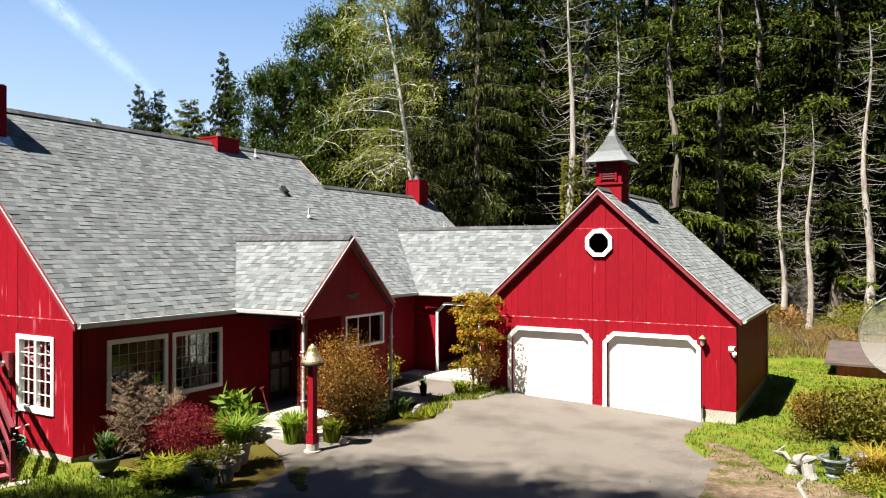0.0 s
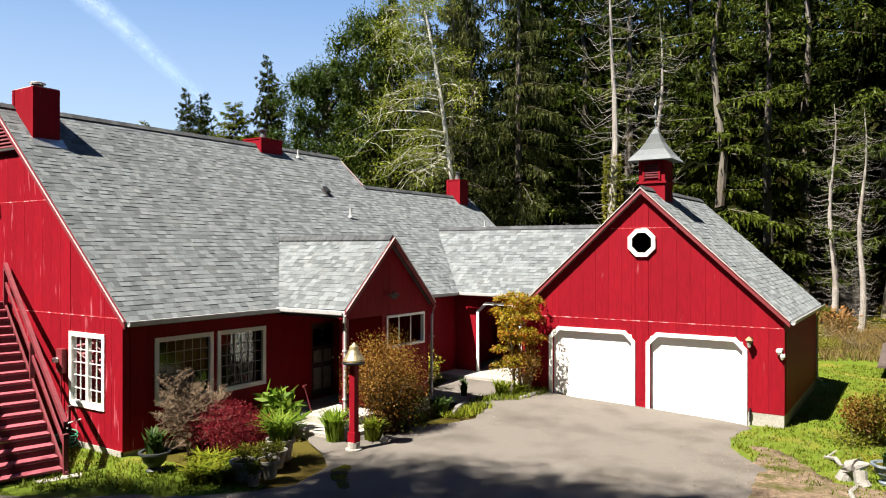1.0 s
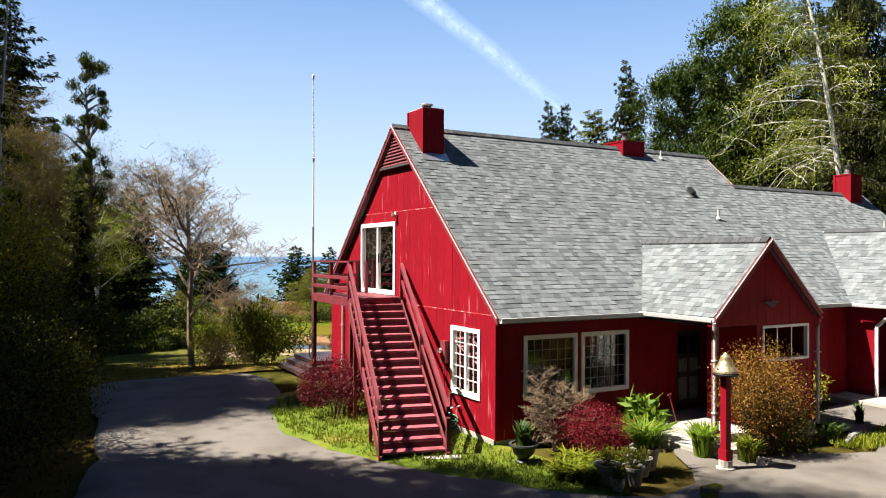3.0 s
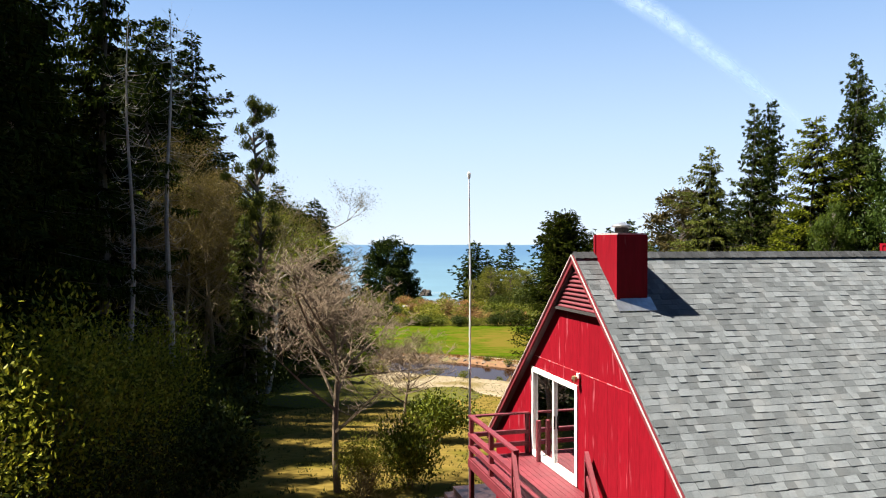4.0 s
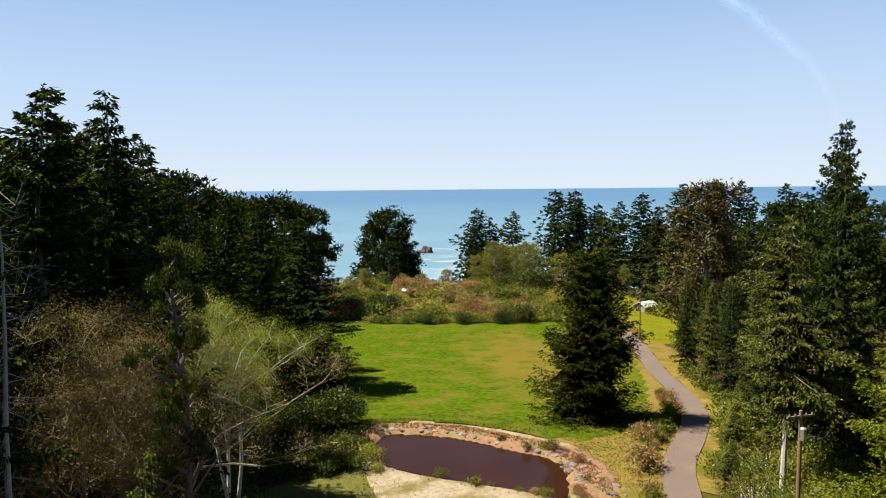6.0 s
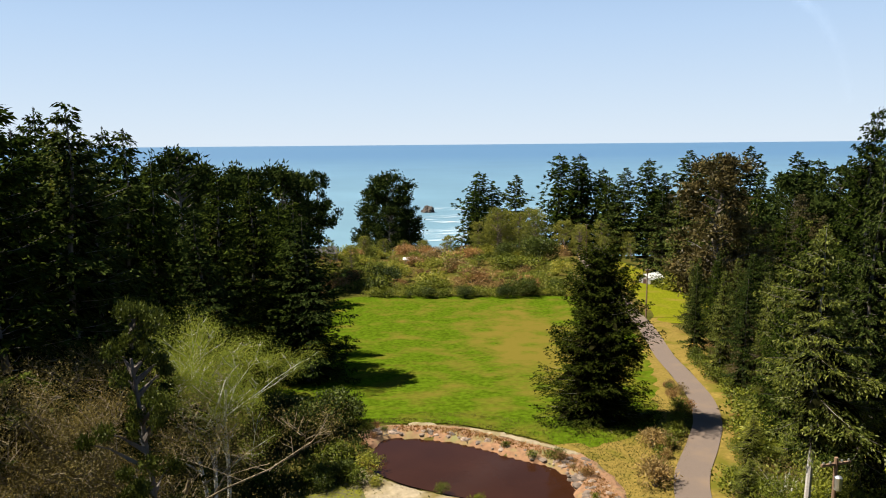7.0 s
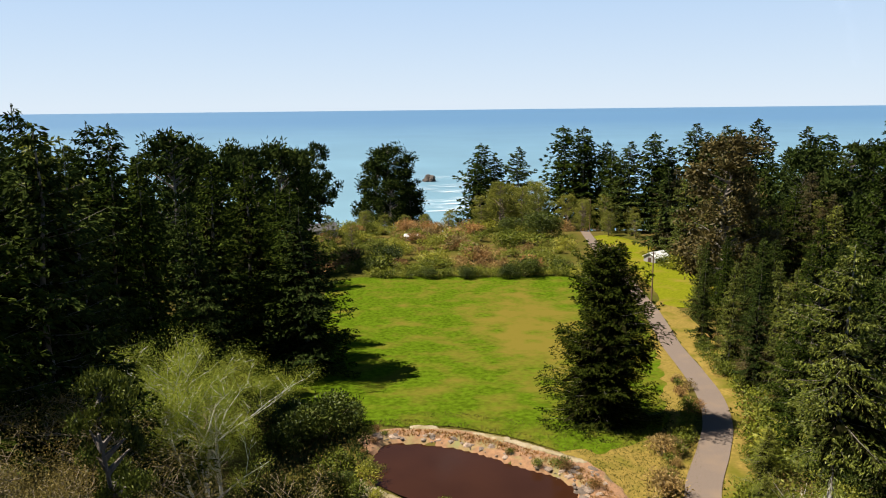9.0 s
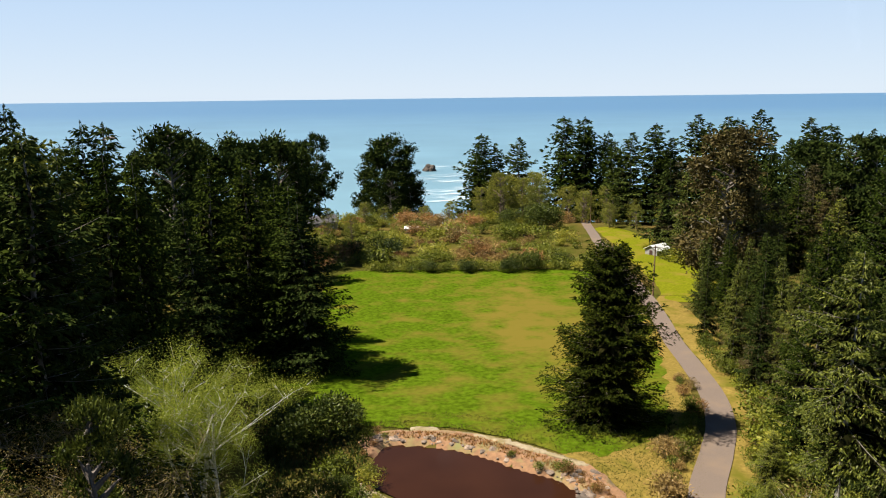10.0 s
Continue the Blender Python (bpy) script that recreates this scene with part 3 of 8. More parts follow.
def cut(u0, u1, top, bottom, openings, breaks, level=None):
    """Board faces (u, z loops) of a wall between u0 and u1 under the line top(u), without its openings."""
    us = sorted({round(b, 3) for b in breaks if u0 < b < u1} | {u0, u1} | {round(o[k], 3) for o in openings for k in (0, 1) if u0 < o[k] < u1})
    loops = []
    for a, b in zip(us, us[1:]):
        if b - a < 0.02:
            continue
        mid = (a + b) / 2
        spans, z = [], bottom
        for o in sorted((o for o in openings if o[0] <= mid <= o[1]), key=lambda o: o[2]):
            spans.append((z, o[2]))
            z = o[3]
        spans.append((z, None))
        for lo, hi in spans:
            if hi is not None and hi - lo < 0.03:
                continue
            levels = [lo] + ([level] if level and lo < level - 0.05 and (hi or min(top(a), top(b))) > level + 0.05 else [])
            for i, z0 in enumerate(levels):
                last = i == len(levels) - 1
                if last and hi is None:
                    ta, tb = top(a + 1e-4), top(b - 1e-4)
                    loop = [(a, z0), (b, z0)] + ([(b, tb)] if tb > z0 + 0.01 else []) + ([(a, ta)] if ta > z0 + 0.01 else [])
                else:
                    z1 = levels[i + 1] if not last else hi
                    loop = [(a, z0), (b, z0), (b, z1), (a, z1)]
                if len(loop) >= 3:
                    loops.append(loop)
    return loops


BOARDS = []


def wall(name, place, out, u0, u1, top, bottom, openings, label, step=0.405, thick=0.16, level=None, apex=None, board=True):
    """A timber wall: a core with openings through it, clad with single upright boards. place(u, z) gives the outer face of the core, out its outward way."""
    breaks = list(np.arange(u0 + step, u1, step)) + ([apex] if apex else [])
    core = Geo()
    for loop in cut(u0, u1, top, bottom, openings, [apex] if apex else []):
        core.slab([place(*p) for p in loop], -Vector(out) * thick)
    ob = structure(name, core, RED, label, "wall")
    if board:
        BOARDS.append((ob, place, Vector(out), cut(u0, u1, top, bottom, openings, breaks, level)))
    return ob


# main gable end with its slider and window
SLIDER = (5.40, 7.93, 3.25, 5.36)
GWIN = (0.67, 2.01, 0.99, 2.61)
gable_top = lambda u: min(roof_at(u), roof_at(2 * RIDGE_Y - u)) - ROOF_T
wall("wall_gable", lambda u, z: (0, u, z), (-1, 0, 0), 0.0, BACK_Y, gable_top, 0.15, [SLIDER, GWIN], "red painted vertical board gable wall of the house", level=3.02, apex=RIDGE_Y)
W1, W2 = (0.78, 2.32, 1.05, 2.50), (2.50, 4.00, 1.05, 2.50)
FRONT_DOOR = (5.75, 6.72, 0.35, 2.42)
wall("wall_courtyard", lambda u, z: (u, 0, z), (0, -1, 0), 0.16, 20.5, lambda u: roof_at(0) - ROOF_T - 0.02, 0.15, [W1, W2, FRONT_DOOR], "shaded dark red board wall facing the courtyard")
structure("wall_back", Geo().box(0.16, 20.5, BACK_Y - 0.16, BACK_Y, -1.5, roof_at(0) - 0.2), RED, "red board back wall of the house", "wall")
far_top = lambda u: min(roof_at(u), 6.96, roof_at(2 * RIDGE_Y - u)) - ROOF_T
g = Geo()
for loop in cut(0.16, BACK_Y - 0.16, far_top, 0.15, [], [4.0, 6.6]):
    g.slab([(20.5, u, z) for u, z in loop], (-0.16, 0, 0))
structure("wall_far_end", g, RED, "red board far end wall of the house", "wall")
g = Geo()
for loop in cut(3.9, 6.8, gable_top, 6.5, [], [RIDGE_Y]):
    g.slab([(LONG, u, z) for u, z in loop], (-0.16, 0, 0))
structure("wall_upper_end", g, RED, "red board upper gable above the lower roof", "wall")
structure("baseboard_foundation", Geo().box(0.02, 20.4, 0.02, BACK_Y - 0.02, -1.6, 0.16), CONCRETE, "pale concrete house foundation", "foundation")
structure("floor_inside", Geo().box(0.17, 20.3, 0.17, BACK_Y - 0.17, 0.165, 0.25), ROOM, "plain indoor floor", "floor")
structure("ceiling_inside", Geo().box(0.17, 12.4, 0.17, BACK_Y - 0.17, 2.72, 2.8), ROOM, "plain indoor ceiling", "ceiling")
structure("wall_inside", Geo().box(0.2, 12.4, 4.2, 4.3, 0.25, 2.72), ROOM, "plain indoor partition wall added behind the windows", "wall")
# added partitions, out of the sun's reach, keep the view through the panes dark
structure("wall_inside_gable", Geo().box(2.05, 2.15, 0.2, 4.19, 0.26, 2.71), ROOM, "plain indoor partition wall added behind the windows", "wall")
structure("wall_inside_upstairs", Geo().box(1.75, 1.85, 2.9, 8.2, 2.81, 5.4), ROOM, "plain upstairs partition wall added behind the sliding door", "wall")

# ---- roofs ----
SHINGLES = []


def slope_roof(name, corner, along, up, width, edge_lo, edge_hi, height, label):
    """A sloping roof sheet of thickness, and its shingle courses. corner: lower left corner; along, up: unit ways;
    edge_lo(v), edge_hi(v): where the sheet begins and ends at v metres up the slope."""
    along, up = Vector(along).normalized(), Vector(up).normalized()
    n = along.cross(up)
    n = n if n.z > 0 else -n
    c = Vector(corner)
    vs = sorted({0.0, height} | {height * k / 4 for k in range(5)})
    g = Geo()
    for a, b in zip(vs, vs[1:]):
        g.slab([c + along * edge_lo(a) + up * a, c + along * edge_hi(a) + up * a, c + along * edge_hi(b) + up * b, c + along * edge_lo(b) + up * b], -n * ROOF_T)
    ob = structure(name, g, SHINGLE, label, "roof")
    SHINGLES.append((ob, c, along, up, n, edge_lo, edge_hi, height))
    return ob


def rake(name, a, b, out, material, label, deep=0.17, thick=0.04):
    """A board under a roof's sloping edge, with a pale drip edge on top."""
    a, b, o = Vector(a), Vector(b), Vector(out)
    g = Geo().slab([a, b, b + Vector((0, 0, -deep)), a + Vector((0, 0, -deep))], o * thick)
    ob = structure(name, g, material, label, "trim")
    up = Vector((0, 0, 0.011))
    part("drip_edge", Geo().slab([a + o * (thick + 0.012) + up, b + o * (thick + 0.012) + up, b + o * (thick + 0.012) - up * 1.6, a + o * (thick + 0.012) - up * 1.6], o * 0.02), TRIM_PALE, ob, "pale weathered metal drip edge")
    return ob


run = math.hypot(1, SLOPE)
slen = (RIDGE_Y - EAVE_Y) * run
low_len = (4.0 - EAVE_Y) * run
slope_roof("roof_main", (-0.14, EAVE_Y, EAVE_Z), (1, 0, 0), (0, 1, SLOPE), 0, lambda v: 0.0, lambda v: LONG + 0.34, slen, "grey asphalt shingle roof slope of the house")
slope_roof("roof_low", (LONG + 0.2, EAVE_Y, EAVE_Z), (1, 0, 0), (0, 1, SLOPE), 0, lambda v: 0.003, lambda v: 8.0, low_len, "grey asphalt shingle slope of the lower roof")
rake("trim_rake_upper", (LONG + 0.2, 4.0, 6.96 + 0.03), (LONG + 0.2, RIDGE_Y, RIDGE_Z), (1, 0, 0), RED_WORN, "dark rake board above the lower roof")
rake("trim_rake_low_end", (20.66, EAVE_Y, EAVE_Z), (20.66, 4.0, 6.96), (1, 0, 0), RED_WORN, "dark rake board at the far end of the lower roof")
slope_roof("roof_main_back", (-0.14, 2 * RIDGE_Y - EAVE_Y, EAVE_Z), (1, 0, 0), (0, -1, SLOPE), 0, lambda v: 0.0, lambda v: LONG + 0.34, slen, "grey asphalt shingle rear roof slope of the house")
slope_roof("roof_low_back", (LONG + 0.2, 8.0 - EAVE_Y, EAVE_Z), (1, 0, 0), (0, -1, SLOPE), 0, lambda v: 0.0, lambda v: 8.0, low_len, "grey asphalt shingle rear slope of the lower roof")
# porch roof
PX0, PX1, PXM, PY, PRZ = 4.22, 8.10, 6.16, -2.55, 4.80
pk = (PRZ - EAVE_Z) / (PXM - PX0)
prun = math.hypot(1, pk)
plen = (PXM - PX0) * prun
main_y = lambda z: EAVE_Y + (z - EAVE_Z) / SLOPE
vz = lambda v: EAVE_Z + v / prun * pk
slope_roof("roof_porch_west", (PX0, PY, EAVE_Z + 0.03), (0, 1, 0), (1, 0, pk), 0, lambda v: 0.0, lambda v: main_y(vz(v)) - PY + 0.1, plen, "sunlit grey shingle slope of the porch roof")
slope_roof("roof_porch_east", (PX1, PY, EAVE_Z + 0.03), (0, 1, 0), (-1, 0, pk), 0, lambda v: 0.0, lambda v: main_y(vz(v)) - PY + 0.1, plen, "grey shingle slope of the porch roof")
# link roof between house and garage
LX, LZ, LE = 15.45, 5.33, 12.95
lk = (LZ - 2.97) / (LX - LE)
lrun = math.hypot(1, lk)
llen = (LX - LE) * lrun
lz = lambda v: 2.97 + v / lrun * lk
GARAGE_SLOPE = 0.925
gar_y = lambda z: -7.44 + (6.33 - z) / GARAGE_SLOPE
slope_roof("roof_link_west", (LE, 0, 2.99), (0, -1, 0), (1, 0, lk), 0, lambda v: -main_y(lz(v)) - 0.15, lambda v: -gar_y(lz(v)) + 0.1, llen, "grey shingle slope of the link roof")
slope_roof("roof_link_east", (2 * LX - LE, 0, 2.99), (0, -1, 0), (-1, 0, lk), 0, lambda v: -main_y(lz(v)) - 0.15, lambda v: -gar_y(lz(v)) + 0.1, llen, "grey shingle rear slope of the link roof")
# garage roof
GX0, GX1, GYM, GRZ = 11.80, 18.5, -7.44, 6.33
grun = math.hypot(1, GARAGE_SLOPE)
glen = (11.42 - 7.44) * grun
gz0 = GRZ - (11.42 - 7.44) * GARAGE_SLOPE
slope_roof("roof_garage_south", (GX0 - 0.14, -11.42, gz0), (1, 0, 0), (0, 1, GARAGE_SLOPE), 0, lambda v: 0.0, lambda v: GX1 - GX0 + 0.3, glen, "grey shingle slope of the garage roof")
slope_roof("roof_garage_north", (GX0 - 0.14, -3.46, gz0), (1, 0, 0), (0, -1, GARAGE_SLOPE), 0, lambda v: 0.0, lambda v: GX1 - GX0 + 0.3, glen, "grey shingle slope of the garage roof by the link")


def caps(name, a, b, label, w=0.13):
    """Ridge caps: bent tabs in a row along a ridge."""
    a, b = Vector(a), Vector(b)
    d = (b - a).normalized()
    s = d.cross(Vector((0, 0, 1))).normalized()
    g = Geo()
    n = int((b - a).length / 0.2)
    for i in range(n):
        p, q = a + (b - a) * (i / n), a + (b - a) * ((i + 1.25) / n)
        e0, e1 = 0.035, 0.018
        up0, up1 = Vector((0, 0, e0)), Vector((0, 0, e1))
        dn = Vector((0, 0, -w * 0.85))
        g.add([p + s * w + dn + up0, p + up0 + Vector((0, 0, 0.02)), p - s * w + dn + up0, q + s * w + dn + up1, q + up1 + Vector((0, 0, 0.02)), q - s * w + dn + up1,
               p + s * w + dn, p - s * w + dn], [(0, 1, 4, 3), (1, 2, 5, 4), (6, 7, 2, 1, 0)])
    return structure(name, g, CAP_DARK, label, "roof ridge")


caps("trim_ridge_main", (-0.16, RIDGE_Y, RIDGE_Z + 0.02), (LONG + 0.2, RIDGE_Y, RIDGE_Z + 0.02), "grey shingle ridge caps of the house roof")
caps("trim_ridge_low", (LONG + 0.2, 4.0, 6.98), (20.7, 4.0, 6.98), "grey shingle ridge caps of the lower roof")
caps("trim_ridge_porch", (PXM, PY, PRZ + 0.05), (PXM, 1.65, PRZ + 0.05), "grey shingle ridge caps of the porch")
caps("trim_ridge_link", (LX, 2.1, LZ + 0.03), (LX, -6.2, LZ + 0.03), "grey shingle ridge caps of the link")
caps("trim_ridge_garage", (GX0 - 0.14, GYM, GRZ + 0.02), (GX1 + 0.1, GYM, GRZ + 0.02), "grey shingle ridge caps of the garage")


X = -0.15
rake("trim_rake_gable", (X, EAVE_Y, EAVE_Z), (X, RIDGE_Y, RIDGE_Z), (-1, 0, 0), RED_WORN, "red rake board along the gable edge")
rake("trim_rake_gable_back", (X, 2 * RIDGE_Y - EAVE_Y, EAVE_Z), (X, RIDGE_Y, RIDGE_Z), (-1, 0, 0), RED_WORN, "red rake board along the rear gable edge")
X = GX0 - 0.15
rake("trim_rake_garage", (X, -11.42, gz0), (X, GYM, GRZ), (-1, 0, 0), RED_WORN, "red rake board along the garage gable")
rake("trim_rake_garage_link", (X, -3.46, gz0), (X, GYM, GRZ), (-1, 0, 0), RED_WORN, "red rake board along the garage gable by the link")
rake("trim_rake_porch", (PX0, PY - 0.01, EAVE_Z + 0.02), (PXM, PY - 0.01, PRZ + 0.03), (0, -1, 0), RED_WORN, "dark red rake board of the porch gable")
rake("trim_rake_porch_far", (PX1, PY - 0.01, EAVE_Z + 0.02), (PXM, PY - 0.01, PRZ + 0.03), (0, -1, 0), RED_WORN, "dark red rake board of the porch gable")


def gutter(name, a, b, out, label):
    """A half-open gutter with a rolled lip."""
    a, b, o = Vector(a), Vector(b), Vector(out)
    prof = [(0, 0.0), (0, -0.10), (0.06, -0.115), (0.105, -0.09), (0.115, 0.0), (0.10, 0.012), (0.095, -0.02), (0.05, -0.09), (0.012, -0.085)]
    loop = [a + o * p + Vector((0, 0, q)) for p, q in prof]
    return structure(name, Geo().slab(loop, b - a), GUTTER, label, "gutter")


gutter("trim_gutter_house", (-0.14, EAVE_Y - 0.01, EAVE_Z), (PX0 - 0.02, EAVE_Y - 0.01, EAVE_Z), (0, -1, 0), "grey white gutter along the house eave")
gutter("trim_gutter_house_far", (PX1 + 0.1, EAVE_Y - 0.01, EAVE_Z), (LE, EAVE_Y - 0.01, EAVE_Z), (0, -1, 0), "grey white gutter beyond the porch")
gutter("trim_gutter_porch", (PX0 - 0.01, PY - 0.02, EAVE_Z + 0.02), (PX0 - 0.01, EAVE_Y, EAVE_Z + 0.02), (-1, 0, 0), "grey white gutter of the porch")
gutter("trim_gutter_link", (LE - 0.01, EAVE_Y - 0.1, 2.98), (LE - 0.01, -3.9, 2.98), (-1, 0, 0), "grey white gutter of the link roof")
gutter("trim_gutter_garage", (GX0 - 0.12, -11.43, gz0), (GX1 + 0.1, -11.43, gz0), (0, -1, 0), "grey white gutter of the garage eave")
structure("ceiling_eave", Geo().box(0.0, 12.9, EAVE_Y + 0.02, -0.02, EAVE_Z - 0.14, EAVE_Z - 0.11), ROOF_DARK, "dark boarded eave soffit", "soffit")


def pipe(name, pts, label, r=0.04, group=""):
    p = thing(name, label, "downpipe", group)
    part("pipe", Geo().tube(pts, r, 8), GUTTER, p)
    for z in (0.8, 2.0):
        x, y, _ = pts[-1]
        part("bracket", Geo().box(x - 0.055, x + 0.055, y - 0.055, y + 0.055, z, z + 0.03), GUTTER, p)
    return p


pipe("downpipe", [(PX0 - 0.05, PY - 0.05, 2.9), (PX0 - 0.02, PY - 0.03, 2.75), (4.40, -2.42, 2.55), (4.40, -2.42, 0.5)], "white drainpipe at the porch corner")
pipe("downpipe", [(PX1 + 0.04, PY, 2.9), (PX1 - 0.02, PY + 0.05, 2.6), (PX1 - 0.02, PY + 0.05, 0.2)], "grey drainpipe at the far porch corner")
pipe("downpipe", [(GX1 + 0.05, -11.46, gz0 - 0.1), (GX1 - 0.02, -11.32, gz0 - 0.4), (GX1 - 0.02, -11.32, 0.15), (GX1 + 0.1, -11.45, 0.05)], "pale drainpipe at the back corner of the garage")
pipe("downpipe", [(-0.08, 9.4, 2.7), (-0.08, 9.4, 0.2)], "white drainpipe under the upper deck")

# ---- porch and link walls ----
ptop = lambda u: min(EAVE_Z + (u - PX0) * pk, EAVE_Z + (PX1 - u) * pk) - ROOF_T
PW = (6.05, 7.75, 1.90, 2.72)
wall("wall_porch_gable", lambda u, z: (u, PY + 0.12, z), (0, -1, 0), PX0 + 0.12, PX1 - 0.12, ptop, 2.78, [], "dark red board gable of the porch", step=0.3, apex=PXM)
wall("wall_porch_front", lambda u, z: (u, PY + 0.13, z), (0, -1, 0), 5.85, PX1 - 0.1, lambda u: 2.78, 0.12, [PW], "dark red board front wall of the porch", step=0.3)
structure("wall_porch_side", Geo().box(PX1 - 0.22, PX1 - 0.1, PY + 0.29, -0.01, 0.12, 3.0), RED, "dark red board side wall of the porch", "wall")
structure("wall_porch_inner", Geo().box(5.85, 5.97, PY + 0.3, -0.95, 0.32, 2.78), RED, "dark red board inner wall of the porch", "wall")
structure("floor_porch", Geo().box(4.3, 7.95, PY + 0.02, -0.02, -0.1, 0.3), CONCRETE, "pale concrete porch floor", "floor")
structure("floor_porch_step", Geo().box(3.7, 5.7, PY - 0.5, PY + 0.0, -0.1, 0.14).box(3.6, 4.3, PY + 0.01, -0.6, -0.1, 0.13), CONCRETE, "pale concrete step before the porch", "step")
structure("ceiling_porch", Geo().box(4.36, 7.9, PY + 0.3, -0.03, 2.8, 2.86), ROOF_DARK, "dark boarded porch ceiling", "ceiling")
post = thing("porch_post", "dark red square timber post holding the porch", "post", at=(4.45, PY + 0.16, 0.3))
part("shaft", Geo().box(-0.06, 0.06, -0.06, 0.06, 0.1, 2.48), RED_STAIR, post)
part("foot", Geo().box(-0.09, 0.09, -0.09, 0.09, 0.0, 0.1), RED_STAIR, post)

ARCH = (-2.75, -0.95, 0.12, 2.62)
wall("wall_link", lambda u, z: (13.3, u, z), (-1, 0, 0), -4.1, -0.05, lambda u: 2.95, 0.05, [ARCH], "dark red board wall of the link with an open archway", step=0.4)
structure("wall_link_back", Geo().box(17.4, 17.55, -4.1, -0.05, 0.0, 3.0), RED, "dark red back wall of the covered way", "wall")
structure("floor_link", Geo().box(12.2, 17.4, -3.6, -0.02, -0.3, 0.14), CONCRETE, "bright concrete landing of the covered way", "floor")
arch = thing("archway_trim", "white chamfered trim round the covered archway", "arch trim", at=(13.27, 0, 0))
for n, loop in (("jamb", [(ARCH[1], 0.12), (ARCH[1] - 0.09, 0.12), (ARCH[1] - 0.09, 2.26), (ARCH[1], 2.3)]), ("jamb", [(ARCH[0], 0.12), (ARCH[0] + 0.09, 0.12), (ARCH[0] + 0.09, 2.26), (ARCH[0], 2.3)]),
                ("corner_brace", [(ARCH[1], 2.3), (ARCH[1] - 0.09, 2.26), (ARCH[1] - 0.39, 2.55), (ARCH[1] - 0.36, 2.64)]), ("corner_brace", [(ARCH[0], 2.3), (ARCH[0] + 0.09, 2.26), (ARCH[0] + 0.39, 2.55), (ARCH[0] + 0.36, 2.64)]),
                ("head", [(ARCH[1] - 0.36, 2.64), (ARCH[1] - 0.39, 2.55), (ARCH[0] + 0.39, 2.55), (ARCH[0] + 0.36, 2.64)])):
    part(n, Geo().slab([(0, u, z) for u, z in loop], (-0.06, 0, 0)), WHITE, arch)

# ---- garage ----
DB, DT = -0.32, 2.0
D1, D2 = (-7.13, -4.59, DB, DT), (-10.23, -7.68, DB, DT)
OCT = (GYM - 0.2, GYM + 0.2, 4.52, 4.92)
gtop = lambda u: GRZ - abs(u - GYM) * GARAGE_SLOPE - ROOF_T
wall("wall_garage_front", lambda u, z: (GX0, u, z), (-1, 0, 0), -11.27, -3.62, gtop, 0.12, [(D1[0], D1[1], 0.12, DT), (D2[0], D2[1], 0.12, DT), OCT], "bright red board gable front of the garage", level=2.42, apex=GYM)
wall("wall_garage_side", lambda u, z: (u, -11.27, z), (0, -1, 0), GX0 + 0.16, GX1, lambda u: gz0 - 0.0, 0.12, [], "shaded dark red side wall of the garage")
structure("wall_garage_back", Geo().slab([(GX1, -11.1, 0.12), (GX1, -3.62, 0.12), (GX1, -3.62, gz0), (GX1, GYM, GRZ - 0.2), (GX1, -11.1, gz0)], (-0.16, 0, 0)), RED, "red board back wall of the garage", "wall")
structure("wall_garage_link", Geo().box(GX0 + 0.16, GX1 - 0.16, -3.78, -3.62, 0.12, gz0), RED, "red board wall of the garage by the link", "wall")
for a, b in ((-11.26, D2[0] - 0.0), (D2[1], D1[0]), (D1[1], -3.63)):
    structure("baseboard_garage_front", Geo().box(GX0 - 0.01, GX0 + 0.2, a, b, -0.4, 0.118), CONCRETE if a < -10 else RED, "low footing strip below the garage front", "foundation")
structure("baseboard_garage_side", Geo().box(GX0 + 0.2, GX1 - 0.01, -11.26, -11.05, -0.4, 0.118), CONCRETE, "pale concrete footing of the garage side", "foundation")
structure("floor_garage", Geo().box(GX0 + 0.25, GX1 - 0.2, -11.0, -3.8, -0.5, -0.33), CONCRETE, "plain concrete garage floor", "floor")


def garage_door(o):
    d = thing("garage_door", "plain white garage door in a chamfered white frame", "garage door", "garage doors", at=(GX0, (o[0] + o[1]) / 2, DB))
    h, w = o[3] - o[2], (o[1] - o[0]) / 2
    for i in range(4):
        z0 = h * i / 4
        part("panel", Geo().box(0.10, 0.14, -w, w, z0 + 0.004, z0 + h / 4 - 0.004), WHITE_DOOR, d)
    t, c = 0.115, 0.24
    loops = (("jamb", [(-w - t, 0), (-w, 0), (-w, h - c), (-w - t, h - c + 0.05)]), ("jamb", [(w + t, 0), (w, 0), (w, h - c), (w + t, h - c + 0.05)]),
             ("corner_brace", [(-w - t, h - c + 0.05), (-w, h - c), (-w + c, h), (-w + c - 0.05, h + t)]), ("corner_brace", [(w + t, h - c + 0.05), (w, h - c), (w - c, h), (w - c + 0.05, h + t)]),
             ("head", [(-w + c - 0.05, h + t), (-w + c, h), (w - c, h), (w - c + 0.05, h + t)]))
    for n, loop in loops:
        part(n, Geo().slab([(-0.025, u, z) for u, z in loop], (-0.035, 0, 0)), WHITE, d)
    for sgn in (-1, 1):
        part("corner_fill", Geo().slab([(0.02, sgn * w, h - c), (0.02, sgn * w, h), (0.02, sgn * (w - c), h)], (-0.04, 0, 0)), WHITE, d)
    return d


garage_door(D1), garage_door(D2)

